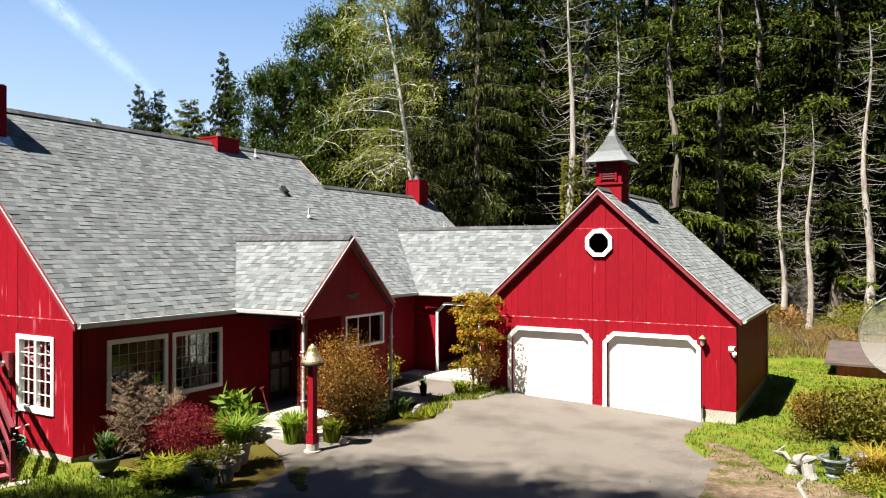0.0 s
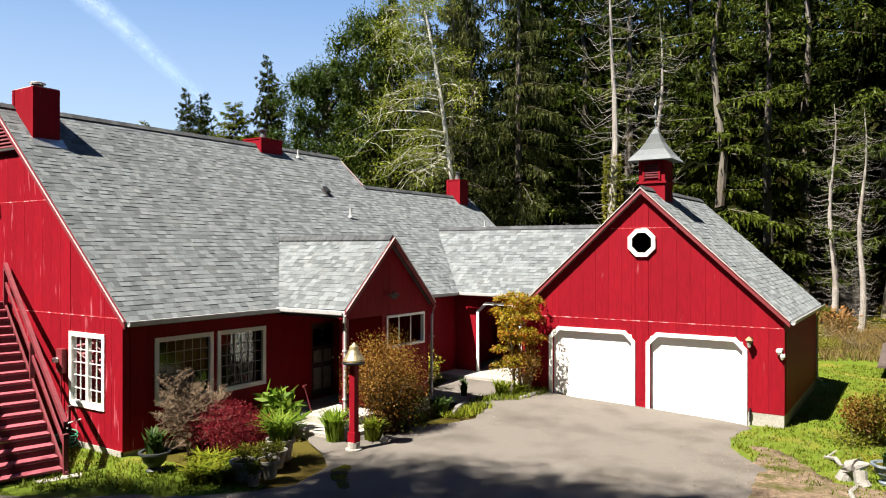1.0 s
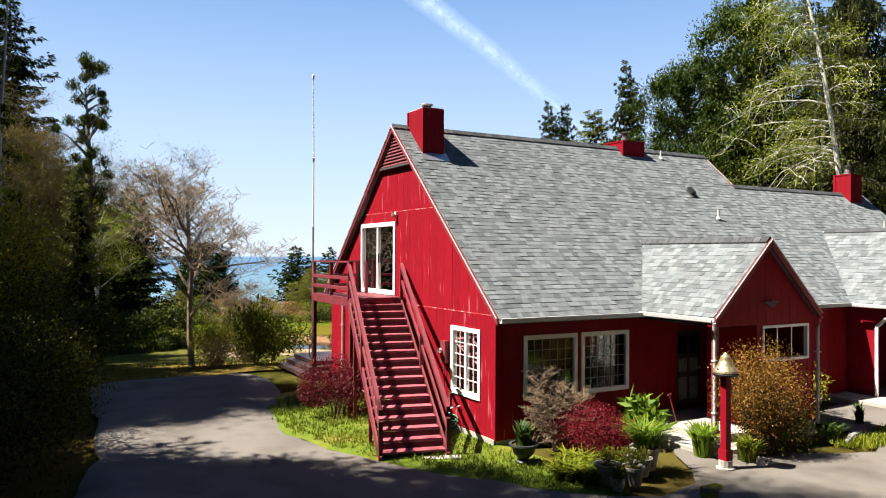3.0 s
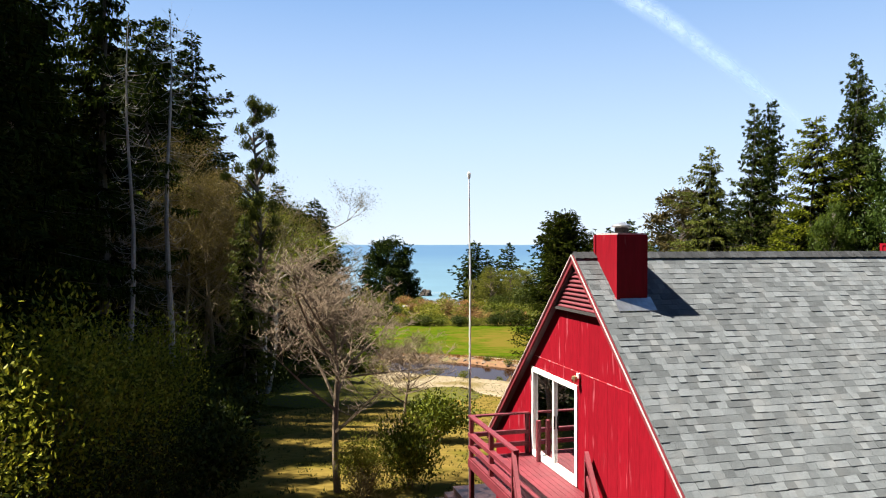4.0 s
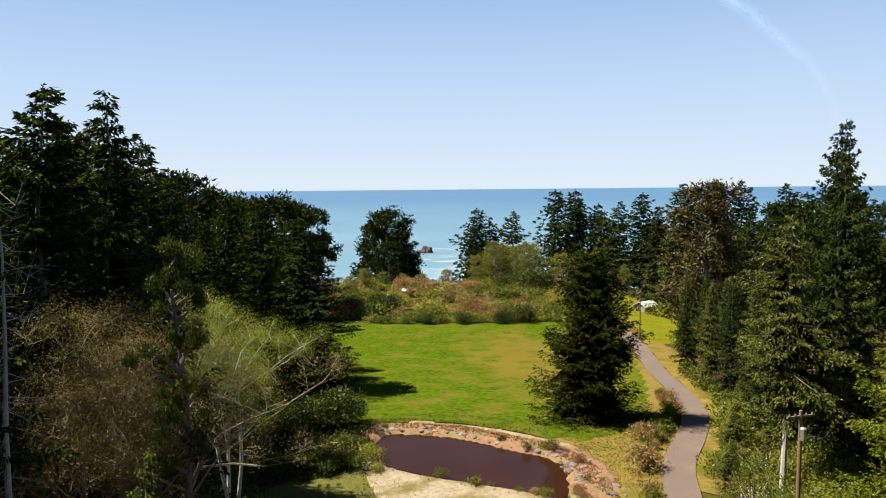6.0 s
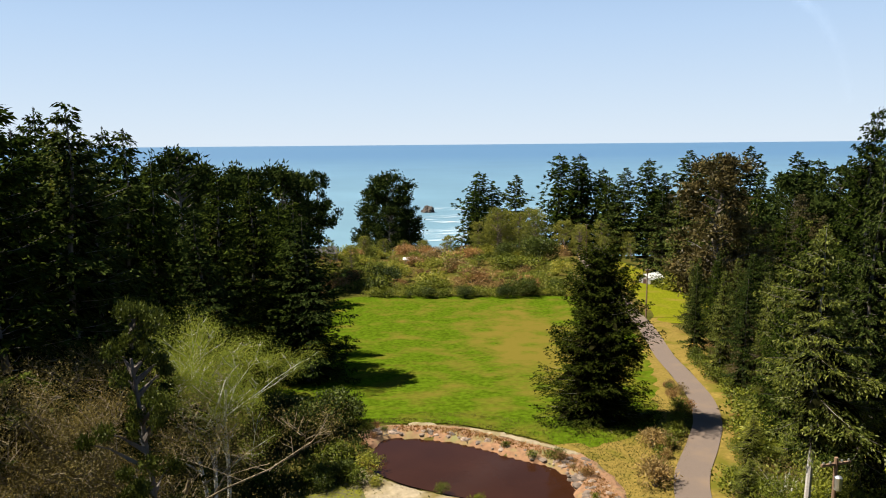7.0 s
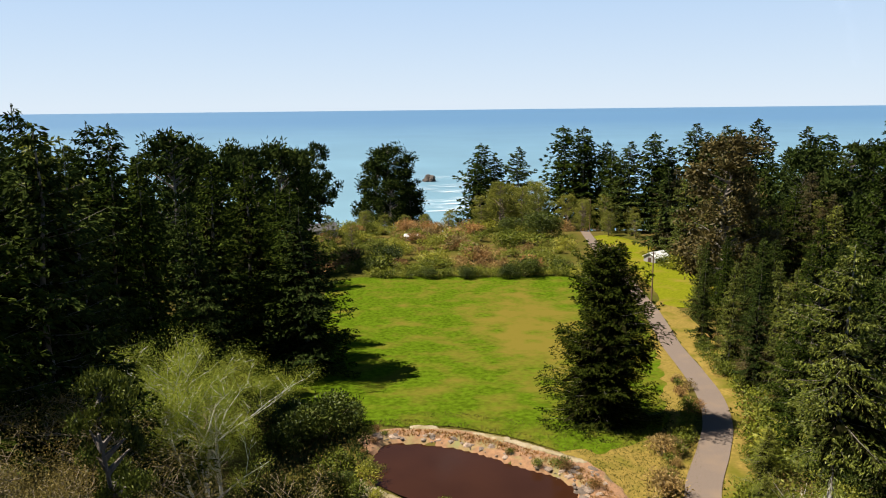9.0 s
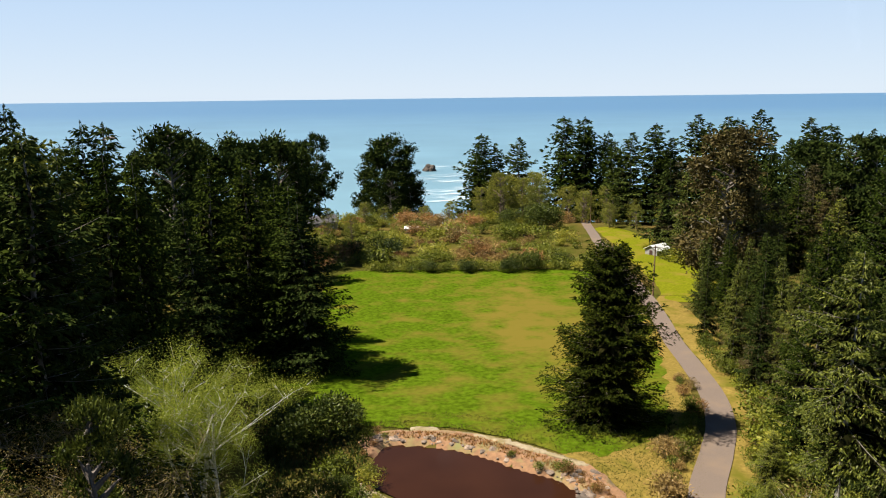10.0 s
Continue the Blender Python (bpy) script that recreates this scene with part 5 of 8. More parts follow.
for side in (-0.045, WIDE):
    part("stringer", Geo().slab([on_stair(side, -0.1, 3.22), on_stair(side, -0.1, 2.9), on_stair(side, run_l, -0.05), on_stair(side, run_l + 0.1, 0.12)], across * 0.045), RED_STAIR, st)
    part("handrail", Geo().slab([on_stair(side - 0.02, 0.0, 4.18), on_stair(side - 0.02, 0.0, 4.05), on_stair(side - 0.02, run_l + 0.05, 0.98), on_stair(side - 0.02, run_l + 0.05, 1.11)], across * 0.085), RED_STAIR, st)
    part("mid_rail", Geo().slab([on_stair(side, 0.0, 3.72), on_stair(side, 0.0, 3.62), on_stair(side, run_l, 0.55), on_stair(side, run_l, 0.65)], across * 0.04), RED_STAIR, st)
    for f in (0.0, 0.5, 1.0):
        a = f * run_l + (0.03 if f == 1 else 0)
        zt, zb = 3.2 * (1 - f) + 0.86, (3.2 * (1 - f) - 0.1 if f < 1 else -0.06)
        c = on_stair(side + 0.02, a, 0)
        part("newel_post", Geo().slab([c + across * s + down * d + Vector((0, 0, zb)) for s, d in ((-0.045, -0.045), (0.045, -0.045), (0.045, 0.045), (-0.045, 0.045))], (0, 0, zt - zb)), RED_STAIR, st)
    for f in (0.25, 0.75):
        c = on_stair(side + 0.02, f * run_l, 0)
        z = 3.2 * (1 - f)
        part("prop", Geo().slab([c + across * s + down * d + Vector((0, 0, -0.06)) for s, d in ((-0.04, -0.04), (0.04, -0.04), (0.04, 0.04), (-0.04, 0.04))], (0, 0, z - 0.1)), RED_STAIR, st)
structure("floor_stair_pad", Geo().slab([on_stair(-0.3, run_l + 0.06, -0.04), on_stair(0.55, run_l + 0.06, -0.04), on_stair(0.5, run_l + 0.3, -0.04), on_stair(-0.25, run_l + 0.33, -0.04)], (0, 0, 0.1)), CONCRETE, "cracked concrete pad at the stair foot", "pad")

mast = thing("antenna_mast", "tall thin white antenna mast on a dark pole beside the deck", "mast", at=(-1.48, 8.45, ground_z(-1.48, 8.45)))
part("pole", Geo().tube([(0, 0, 0), (0, 0, 5.2)], 0.03, 8), METAL, mast)
part("whip", Geo().tube([(0, 0, 5.2), (0, 0, 7.6), (-0.03, 0, 10.05)], [0.026, 0.022, 0.016], 8), WHITE, mast)
part("tip", Geo().lathe([(0.03, 0), (0.045, 0.05), (0.045, 0.13), (0.02, 0.17)], 8, (-0.03, 0, 10.03)), WHITE, mast)
for z in (5.2, 7.4):
    part("clamp", Geo().lathe([(0.04, 0), (0.04, 0.1)], 8, (0, 0, z)), METAL, mast)

# ---- plants ----
rng = np.random.default_rng(7)


def unit(a):
    return a / np.maximum(np.linalg.norm(a, axis=-1, keepdims=True), 1e-9)


def sprays(pos, way, length, width, droop=0.0, level=0.0, facing=None):
    """Kite-shaped sprays: one face each, from pos along way; level keeps them lying flat, facing turns them to that side."""
    pos, way = np.asarray(pos, float), unit(np.asarray(way, float))
    n = len(pos)
    side = unit(np.cross(way, rng.normal(size=(n, 3)) * (0.5 if facing is not None else 1) + np.array([0, 0, level]) + (0 if facing is None else facing)))
    length, width = np.broadcast_to(length, n)[:, None], np.broadcast_to(width, n)[:, None]
    tip = pos + way * length
    tip[:, 2] -= droop * length[:, 0]
    mid = pos + way * length * 0.45
    return np.stack([pos, mid + side * width / 2, tip, mid - side * width / 2], 1)


def crown_part(chunks, material, parent, name="crown"):
    return part(name, quads(name, np.concatenate(chunks), material), material, parent)


def conifer(name, h, radius, base, label, leaf, bark=BARK, step=0.8, size=0.3, slim=0.36, dense=50, whorl=8, droop=0.3, shape=0.75, lean=0.0, dead=0.0, ragged=0.3, wood=True, core=1.0, skirt=0.6, lobed=0.5, blade=0.32, gap=0.3, curtain=0.0):
    """A fir or spruce: tapered trunk and whorls of boughs; each bough bends down and carries rows of side twigs set with slim needle sprays.
    base: share of the height below the living crown; gap: metres between side twigs; curtain: share of sprays that hang straight down."""
    t = thing(name, label, "tree")
    r0 = 0.012 * h + 0.06
    zs = np.linspace(0, h, 9)
    bend = [lean * h * (z / h) ** 2 + 0.012 * h * math.sin(z * 0.5) for z in zs]
    g = Geo().tube([(b, 0.3 * b, z - (0.3 if i == 0 else 0)) for i, (b, z) in enumerate(zip(bend, zs))], [r0 * (1.25 if i == 0 else 1) * (1 - 0.94 * z / h) for i, z in enumerate(zs)], 8)
    chunks, inner, arms = [], [], Geo()
    z = base * h
    if dead:
        zz = 1.2
        while zz < base * h + 2:
            a, ln = rng.uniform(0, 6.28), rng.uniform(0.3, 1.15) * dead
            x0 = float(np.interp(zz, zs, bend))
            o = Vector((math.cos(a), math.sin(a), 0)) * ln
            p0, b1, b2 = Vector((x0, 0.3 * x0, zz)), rng.uniform(-0.3, 0.05) * ln, rng.uniform(-0.1, 0.5) * ln
            mid = p0 + o * 0.55 + Vector((0, 0, b1))
            g.tube([p0, mid, p0 + o + Vector((0, 0, b2))], [0.015, 0.009, 0.003], 4, False)
            if ln > 0.9:
                q = Vector((-o.y, o.x, 0)) * rng.choice((-0.35, 0.35))
                g.tube([mid, mid + o * 0.3 + q + Vector((0, 0, rng.uniform(-0.1, 0.25) * ln))], [0.007, 0.003], 3, False)
            zz += rng.uniform(0.06, 0.3) / max(1, dead)
    # crowns swell and thin on different sides
    lob = rng.uniform(0, 6.28, 4)
    up = np.array([0, 0, 1.0])
    while z < h - 0.3:
        f = (z - base * h) / (h - base * h)
        reach = radius * (1 - f) ** shape * min(1.0, skirt + 3.0 * f)
        nb = max(4, int(whorl * (1 - 0.25 * f)))
        a0 = rng.uniform(0, 6.283)
        for k in range(nb):
            a = a0 + 6.283 * k / nb + rng.normal(0, 0.28)
            zb = z + rng.uniform(-0.35, 0.35) * step
            x0 = float(np.interp(zb, zs, bend))
            swell = 1 + lobed * ragged * (math.sin(a + lob[0]) * math.sin(z * 0.45 + lob[1]) + 0.7 * math.sin(2 * a + lob[2]) * math.sin(z * 0.9 + lob[3]))
            ln = max(0.3, reach * rng.uniform(1 - ragged * 1.4, 1 + ragged * 0.4) * swell)
            rise = 0.4 * (f - 0.15) + rng.uniform(-0.08, 0.12)
            out = np.array([math.cos(a), math.sin(a), 0.0])
            side = np.array([-math.sin(a), math.cos(a), 0.0])

            def along(s):
                return np.array([x0, 0.3 * x0, zb]) + np.outer(ln * s, out) + np.outer(ln * (rise * s - droop * 0.85 * s * s + 0.22 * s ** 4), up)

            if wood and ln > 1.0:
                q = along(np.array([0, 0.5, 1.0]))
                arms.tube([tuple(v) for v in q], [0.012 + 0.007 * ln, 0.008 + 0.003 * ln, 0.004], 3, False)
            nt = max(3, int(ln * 0.8 / gap))
            sk = np.repeat(np.linspace(0.18, 1.0, nt), 2) + rng.normal(0, 0.015, 2 * nt)
            sg = np.tile([1.0, -1.0], nt)
            tl = blade * ln * np.sin(np.clip(0.5 + 2.3 * sk, 0, 3.0)) + 0.12
            td = unit(out * rng.uniform(0.55, 0.9, (2 * nt, 1)) + side * (sg * rng.uniform(0.6, 0.9, 2 * nt))[:, None] - up * droop * 0.4 + rng.normal(0, 0.08, (2 * nt, 3)))
            m = max(1, round(dense * ln / (2 * nt)))
            idx = np.repeat(np.arange(2 * nt), m)
            n = len(idx)
            u = rng.uniform(0, 1, n) * tl[idx]
            p = along(sk[idx]) + td[idx] * u[:, None] + rng.normal(0, 0.02 + 0.07 * size, (n, 3))
            p[:, 2] -= 0.3 * droop * u
            w = td[idx] + rng.normal(0, 0.3, (n, 3)) + up * rng.uniform(-droop * 1.1, 0.2, n)[:, None]
            ls = size * rng.uniform(0.6, 1.3, n)
            if curtain:
                down = rng.uniform(0, 1, n) < curtain
                w[down] = -up + rng.normal(0, 0.22, (int(down.sum()), 3))
                ls[down] *= 1.8
            chunks.append(sprays(p, w, ls, size * slim * rng.uniform(0.7, 1.25, n), 0.1, 0.9))
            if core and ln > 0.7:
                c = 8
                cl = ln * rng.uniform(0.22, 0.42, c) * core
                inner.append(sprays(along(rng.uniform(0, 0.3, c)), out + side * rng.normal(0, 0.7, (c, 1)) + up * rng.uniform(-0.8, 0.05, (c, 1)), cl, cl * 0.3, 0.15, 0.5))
        z += step * rng.uniform(0.8, 1.2) * (0.55 + 0.6 * (1 - f))
    topx = bend[-1]
    n = 26
    hh = rng.uniform(0, 1, n) ** 1.3 * 0.05 * h
    chunks.append(sprays(np.c_[np.full(n, topx), np.full(n, 0.3 * topx), h - hh], np.c_[rng.normal(0, 0.6, (n, 2)), np.full(n, 0.6)], size * (0.4 + hh * 0.5), size * 0.22))
    part("trunk", g, bark, t)
    if arms.v:
        tagged(part("branchwork", arms, BARK, t), kind="stuff")
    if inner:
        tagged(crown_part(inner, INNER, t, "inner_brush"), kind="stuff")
    crown_part(chunks, leaf, t)
    return t


def limbs(h, spread, levels=4, first=0.25, forks=3, up=0.5, r0=0.16, wiggle=0.25, stems=1):
    """The bars of a branching tree: a list of (points, radii) and the tips."""
    bars, tips = [], []

    def grow(p, d, length, r, level):
        pts, rad = [p], [r]
        n = 3 if level else 5
        for i in range(n):
            d = (d + Vector(rng.normal(0, wiggle * 0.4, 3)) + Vector((0, 0, 0.06 * up))).normalized()
            p = p + d * (length / n)
            pts.append(p)
            rad.append(r * (1 - 0.55 * (i + 1) / n))
        bars.append((pts, rad, level))
        if level + 1 >= levels:
            tips.extend((q, d) for q in pts[1:])
            return
        k = forks if level else int(forks * 2.2)
        for i in range(k):
            f = rng.uniform(first, 1.0) if level == 0 else rng.uniform(0.25, 1.0)
            j = min(len(pts) - 2, int(f * (len(pts) - 1)))
            q = pts[j].lerp(pts[j + 1], f * (len(pts) - 1) - j)
            a = rng.uniform(0, 6.283)
            side = Vector((math.cos(a), math.sin(a), rng.uniform(0.0, up * 1.4)))
            nd = (d * 0.35 + side * spread).normalized()
            grow(q, nd, length * rng.uniform(0.42, 0.62) * (1.15 - 0.45 * f if level == 0 else 1), rad[j] * 0.55, level + 1)
        tips.append((p, d))

    for s in range(stems):
        a = s * 6.283 / stems + rng.uniform(0, 1)
        d0 = Vector((math.cos(a) * 0.15, math.sin(a) * 0.15, 1)).normalized() if stems > 1 else Vector((rng.normal(0, 0.06), rng.normal(0, 0.06), 1)).normalized()
        grow(Vector((0.06 * s, 0.05 * s, -0.2)), d0, h * (0.8 if stems == 1 else 0.7), r0, 0)
    return bars, tips


def broadleaf(name, h, label, bark, leaf, spread=1.0, levels=4, forks=3, leaves=4, leaf_size=0.22, first=0.25, up=0.5, r0=0.16, stems=1, puff=0.4, category="tree", trunk_name="trunk", crown_name="crown", thin=0.012, low=0.0):
    """A broad tree or shrub: forking limbs and many small leaves, or none."""
    t = thing(name, label, category)
    bars, tips = limbs(h, spread, levels, first, forks, up, r0, stems=stems)
    g, tw = Geo(), Geo()
    for pts, rad, level in bars:
        if level < 2:
            g.tube(pts, [max(r, thin) for r in rad], 7 if level == 0 else 4, False)
        else:
            tw.tube(pts[::1 if level == 2 else 2] if len(pts) > 2 else pts, thin if level == 2 else thin * 0.7, 3, False)
    part(trunk_name, g, bark, t)
    if tw.v:
        tagged(part("branchwork", tw, bark if bark in (PALE_BARK, TWIG, TWIG_GREY, TWIG_RED, TWIG_BUSH, DEAD_WOOD) else TWIG, t), kind="stuff")
    if leaves:
        p = np.repeat(np.array([q for q, d in tips if q.z > low * h]), leaves, 0)
        p = p + rng.normal(0, puff, p.shape)
        w = rng.normal(0, 1, p.shape) + np.array([0, 0, -0.2])
        part(crown_name, quads(crown_name, sprays(p, w, leaf_size * rng.uniform(0.7, 1.3, len(p)), leaf_size * 0.6), leaf), leaf, t)
    return t


def leaning_alder(name, h, label, toward):
    """An alder whose pale trunk leans; long limbs sweep out on the light side and hang at their tips, set with small leaves."""
    t = thing(name, label, "tree")
    d = Vector((toward[0], toward[1], 0))
    q = Vector((-d.y, d.x, 0))

    def stem(z):
        f = z / h
        return d * (0.17 * max(0.0, z - 6) + 0.12 * math.sin(7 * f)) + q * 0.15 * math.sin(5 * f) + Vector((0, 0, z))

    g, tw, tips = Geo().tube([stem(z) - Vector((0, 0, 0.3 if z == 0 else 0)) for z in np.linspace(0, h, 14)], [0.17 * (1 - 0.85 * k / 13) + 0.02 for k in range(14)], 8), Geo(), []
    for k in range(46):
        z = h * (0.41 + 0.57 * (k + rng.uniform()) / 46)
        light = rng.uniform() < 0.68
        a = rng.normal(0, 0.75) if light else rng.uniform(0.9, 5.4)
        o = (d * math.cos(a) + q * math.sin(a)).normalized()
        ln = (5.6 if light else 3.2) * rng.uniform(0.5, 1.0) * (1.15 - 0.75 * (z / h - 0.36) / 0.64)
        p, pts = stem(z), []
        lift = rng.uniform(0.15, 0.5)
        for i in range(7):
            f = i / 6
            pts.append(p + o * ln * f + Vector((0, 0, ln * (lift * f - (0.3 + lift * 0.6) * f * f))) + Vector(rng.normal(0, 0.05 * ln * f, 3)))
        g.tube(pts, [0.032 * (1 - 0.85 * i / 6) * (0.5 + ln / 8) for i in range(7)], 5, False)
        for i in range(1, 7):
            for _ in range(3):
                sd = (o * rng.uniform(0.2, 0.9) + Vector(rng.normal(0, 0.6, 3))).normalized()
                l2 = ln * rng.uniform(0.12, 0.28)
                b = [pts[i], pts[i] + sd * l2 * 0.5, pts[i] + sd * l2 + Vector((0, 0, -0.25 * l2))]
                tw.tube(b, 0.008, 3, False)
                tips += [b[1], b[2]] if i > 1 else [b[2]]
    part("trunk", g, PALE_BARK, t)
    tagged(part("branchwork", tw, PALE_BARK, t), kind="stuff")
    p = np.repeat(np.array([tuple(v) for v in tips]), 10, 0)
    p = p + rng.normal(0, 0.26, p.shape) * np.array([1, 1, 0.6])
    part("crown", quads("crown", sprays(p, rng.normal(0, 1, p.shape) + np.array([0, 0, -0.5]), 0.11 * rng.uniform(0.7, 1.3, len(p)), 0.075), ALDER), ALDER, t)
    return t


def clumped(name, h, radius, label, leaf, bark=BARK, base=0.35, clumps=40, size=0.5, flat=0.55, per=110, clump_r=None, lobes=0.35, category="tree"):
    """A pine or cypress with a broad uneven crown of many pads of foliage on forking limbs."""
    t = thing(name, label, category)
    g = Geo()
    r0 = 0.014 * h + 0.08
    zs = np.linspace(0, h * 0.9, 8)
    wob = [0.02 * h * math.sin(z * 0.37 + h) for z in zs]
    g.tube([(w, -0.5 * w, z - (0.3 if z == 0 else 0)) for w, z in zip(wob, zs)], [r0 * (1 - 0.85 * z / h) for z in zs], 8)
    chunks = []
    cr = clump_r or radius * 0.33
    for k in range(clumps):
        f = rng.uniform(0, 1)
        z = h * (base + (1 - base) * f)
        reach = radius * math.sqrt(max(0.03, 1 - (abs(f - 0.28) / 0.75) ** 2)) * rng.uniform(1 - lobes, 1.05)
        a = k * 2.39996 + rng.uniform(-0.4, 0.4)
        rr = reach * rng.uniform(0.45, 1)
        c = np.array([rr * math.cos(a), rr * math.sin(a), z])
        x0 = float(np.interp(min(z - rr * 0.45, h * 0.88), zs, wob))
        g.tube([(x0, -0.5 * x0, max(0.2 * h, z - rr * 0.5)), (c[0] * 0.6, c[1] * 0.6, z - rr * 0.12), tuple(c)], [0.05 + 0.006 * h, 0.05, 0.02], 4, False)
        s = cr * rng.uniform(0.6, 1.25)
        d = unit(rng.normal(0, 1, (per, 3))) * rng.uniform(0.45, 1, (per, 1))
        d[:, 2] *= flat
        w = d * 0.35 + np.array([0, 0, 0.3]) + rng.normal(0, 0.6, (per, 3))
        chunks.append(sprays(c + d * s, w, size * rng.uniform(0.6, 1.3, per), size * 0.36, facing=unit(d) * 1.8))
        hd = unit(rng.normal(0, 1, (14, 3))) * np.array([1, 1, flat])
        chunks.append(sprays(c - hd * s * 0.3, hd, s * 0.62, s * 0.4))
    part("trunk", g, bark, t)
    crown_part(chunks, leaf, t)
    return t


def shrub(name, h, radius, label, leaf, n=1400, size=0.16, stems=9, bark=TWIG, lumps=7, category="shrub", hollow=0.35, hang=0.0, long=2.2):
    """A bush: a fan of stems and leaves in several uneven lobes."""
    t = thing(name, label, category)
    g = Geo()
    lob = [(rng.uniform(-0.5, 0.5) * radius * 1.1, rng.uniform(-0.5, 0.5) * radius * 1.1, h * rng.uniform(0.35, 0.68), radius * rng.uniform(0.42, 0.66), h * rng.uniform(0.26, 0.4)) for k in range(lumps)]
    for k in range(stems):
        l = lob[k % lumps]
        e = Vector((l[0], l[1], l[2])) + Vector(rng.normal(0, 0.15 * radius, 3))
        g.tube([(0.05 * rng.normal(), 0.05 * rng.normal(), -0.05), (e.x * 0.45, e.y * 0.45, e.z * 0.55), tuple(e)], [0.012 + 0.008 * h, 0.01 + 0.004 * h, 0.005], 4, False)
    tagged(part("stem_fan", g, bark, t), kind="stuff")
    which = rng.integers(0, lumps, n)
    L = np.array(lob)[which]
    d = unit(rng.normal(0, 1, (n, 3))) * (hollow + (1 - hollow) * rng.uniform(0, 1, (n, 1)) ** 0.6)
    p = np.stack([L[:, 0] + d[:, 0] * L[:, 3], L[:, 1] + d[:, 1] * L[:, 3], np.maximum(0.03, L[:, 2] + d[:, 2] * L[:, 4])], 1)
    w = d * 0.4 + rng.normal(0, 0.6, (n, 3)) + np.array([0, 0, 0.25 - hang])
    part("leaves", quads("leaves", sprays(p, w, size * rng.uniform(0.6, 1.35, n), size / long, facing=unit(d)), leaf), leaf, t)
    return t


def stand(kinds, x, y, h, turn=None, group="", wide_by=1.0, sink=0.1):
    """A copy of one of the plants of that kind, on the land, h metres tall."""
    proto, ph = kinds[int(rng.integers(len(kinds)))]
    k = h / ph
    a = rng.uniform(0, 360) if turn is None else turn
    ob = copy_thing(proto, pose(x, y, ground_z(x, y) - sink, 0, 0, a))
    ob.scale = (k * wide_by, k * wide_by, k)
    if group:
        ob["group"] = group
    return ob


STORE = []


def kinds_of(*made):
    """Prototypes, which are set in place as the first plants of their kind at the end."""
    STORE.extend(m for m, _ in made)
    return list(made)


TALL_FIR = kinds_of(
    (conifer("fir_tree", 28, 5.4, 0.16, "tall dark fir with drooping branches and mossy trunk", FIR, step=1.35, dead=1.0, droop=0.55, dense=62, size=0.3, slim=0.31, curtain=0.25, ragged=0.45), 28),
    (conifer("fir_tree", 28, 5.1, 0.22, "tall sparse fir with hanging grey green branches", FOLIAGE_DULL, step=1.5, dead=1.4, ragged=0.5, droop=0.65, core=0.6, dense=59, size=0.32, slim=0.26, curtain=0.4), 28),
    (conifer("fir_tree", 26, 5.9, 0.12, "tall yellow green fir with sunlit tone in its needles", FIR_LIT, step=1.6, dead=0.9, droop=0.45, dense=62, size=0.28, slim=0.34, ragged=0.5, whorl=5, curtain=0.12), 26))
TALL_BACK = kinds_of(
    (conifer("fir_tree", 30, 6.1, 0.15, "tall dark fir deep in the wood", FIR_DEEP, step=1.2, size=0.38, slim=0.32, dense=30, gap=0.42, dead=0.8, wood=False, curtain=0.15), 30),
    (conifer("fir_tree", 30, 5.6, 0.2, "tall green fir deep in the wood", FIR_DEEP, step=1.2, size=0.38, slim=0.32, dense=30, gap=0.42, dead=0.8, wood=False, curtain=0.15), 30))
FULL_FIR = kinds_of(
    (conifer("spruce_tree", 22, 6.6, 0.03, "dense dark green spruce branched to the ground", FIR, step=0.85, shape=0.75, droop=0.26, ragged=0.34, dense=57, size=0.32, slim=0.36), 22),
    (conifer("spruce_tree", 24, 6.3, 0.05, "dense deep green spruce with ragged branches", FIR_BLUE, step=0.85, shape=0.79, ragged=0.42, droop=0.34, dense=57, size=0.32, slim=0.36, lobed=0.8), 24))
MID_FIR = kinds_of(
    (conifer("spruce_tree", 24, 6.6, 0.03, "tall dense dark spruce at the field", FIR, step=0.95, size=0.42, slim=0.36, dense=30, gap=0.42, shape=0.79, droop=0.3, ragged=0.36, lobed=0.7, wood=False), 24),
    (conifer("spruce_tree", 24, 6.3, 0.05, "tall deep green spruce with ragged top", FIR_BLUE, step=0.95, size=0.42, slim=0.36, dense=30, gap=0.42, shape=0.84, droop=0.34, ragged=0.44, lobed=0.8, wood=False), 24))
MID_WARM = kinds_of((conifer("spruce_tree", 20, 5.9, 0.03, "mossy olive spruce beside the lane", FIR_OLIVE, step=0.85, size=0.38, slim=0.36, dense=32, gap=0.4, shape=0.75, droop=0.34, ragged=0.45, lobed=0.9, wood=False), 20))
WARM_FIR = kinds_of(
    (conifer("spruce_tree", 22, 6.0, 0.04, "olive green spruce with ragged branches, sunlit tone in its needles", FIR_OLIVE, step=0.8, shape=0.72, droop=0.32, ragged=0.45, dense=59, size=0.3, slim=0.34, lobed=0.8), 22),
    (conifer("spruce_tree", 20, 5.6, 0.03, "young mossy green spruce leaning to the light", FIR_OLIVE, step=0.75, shape=0.75, droop=0.36, ragged=0.48, dense=59, size=0.3, slim=0.34, lobed=0.9, dead=0.6), 20))
NEAR_FIR = kinds_of((conifer("fir_tree", 28, 5.4, 0.2, "tall dark fir with fine hanging branches", FIR, step=0.9, dead=1.3, droop=0.45, dense=70, size=0.24, slim=0.42, ragged=0.45, lobed=0.8, curtain=0.2), 28))
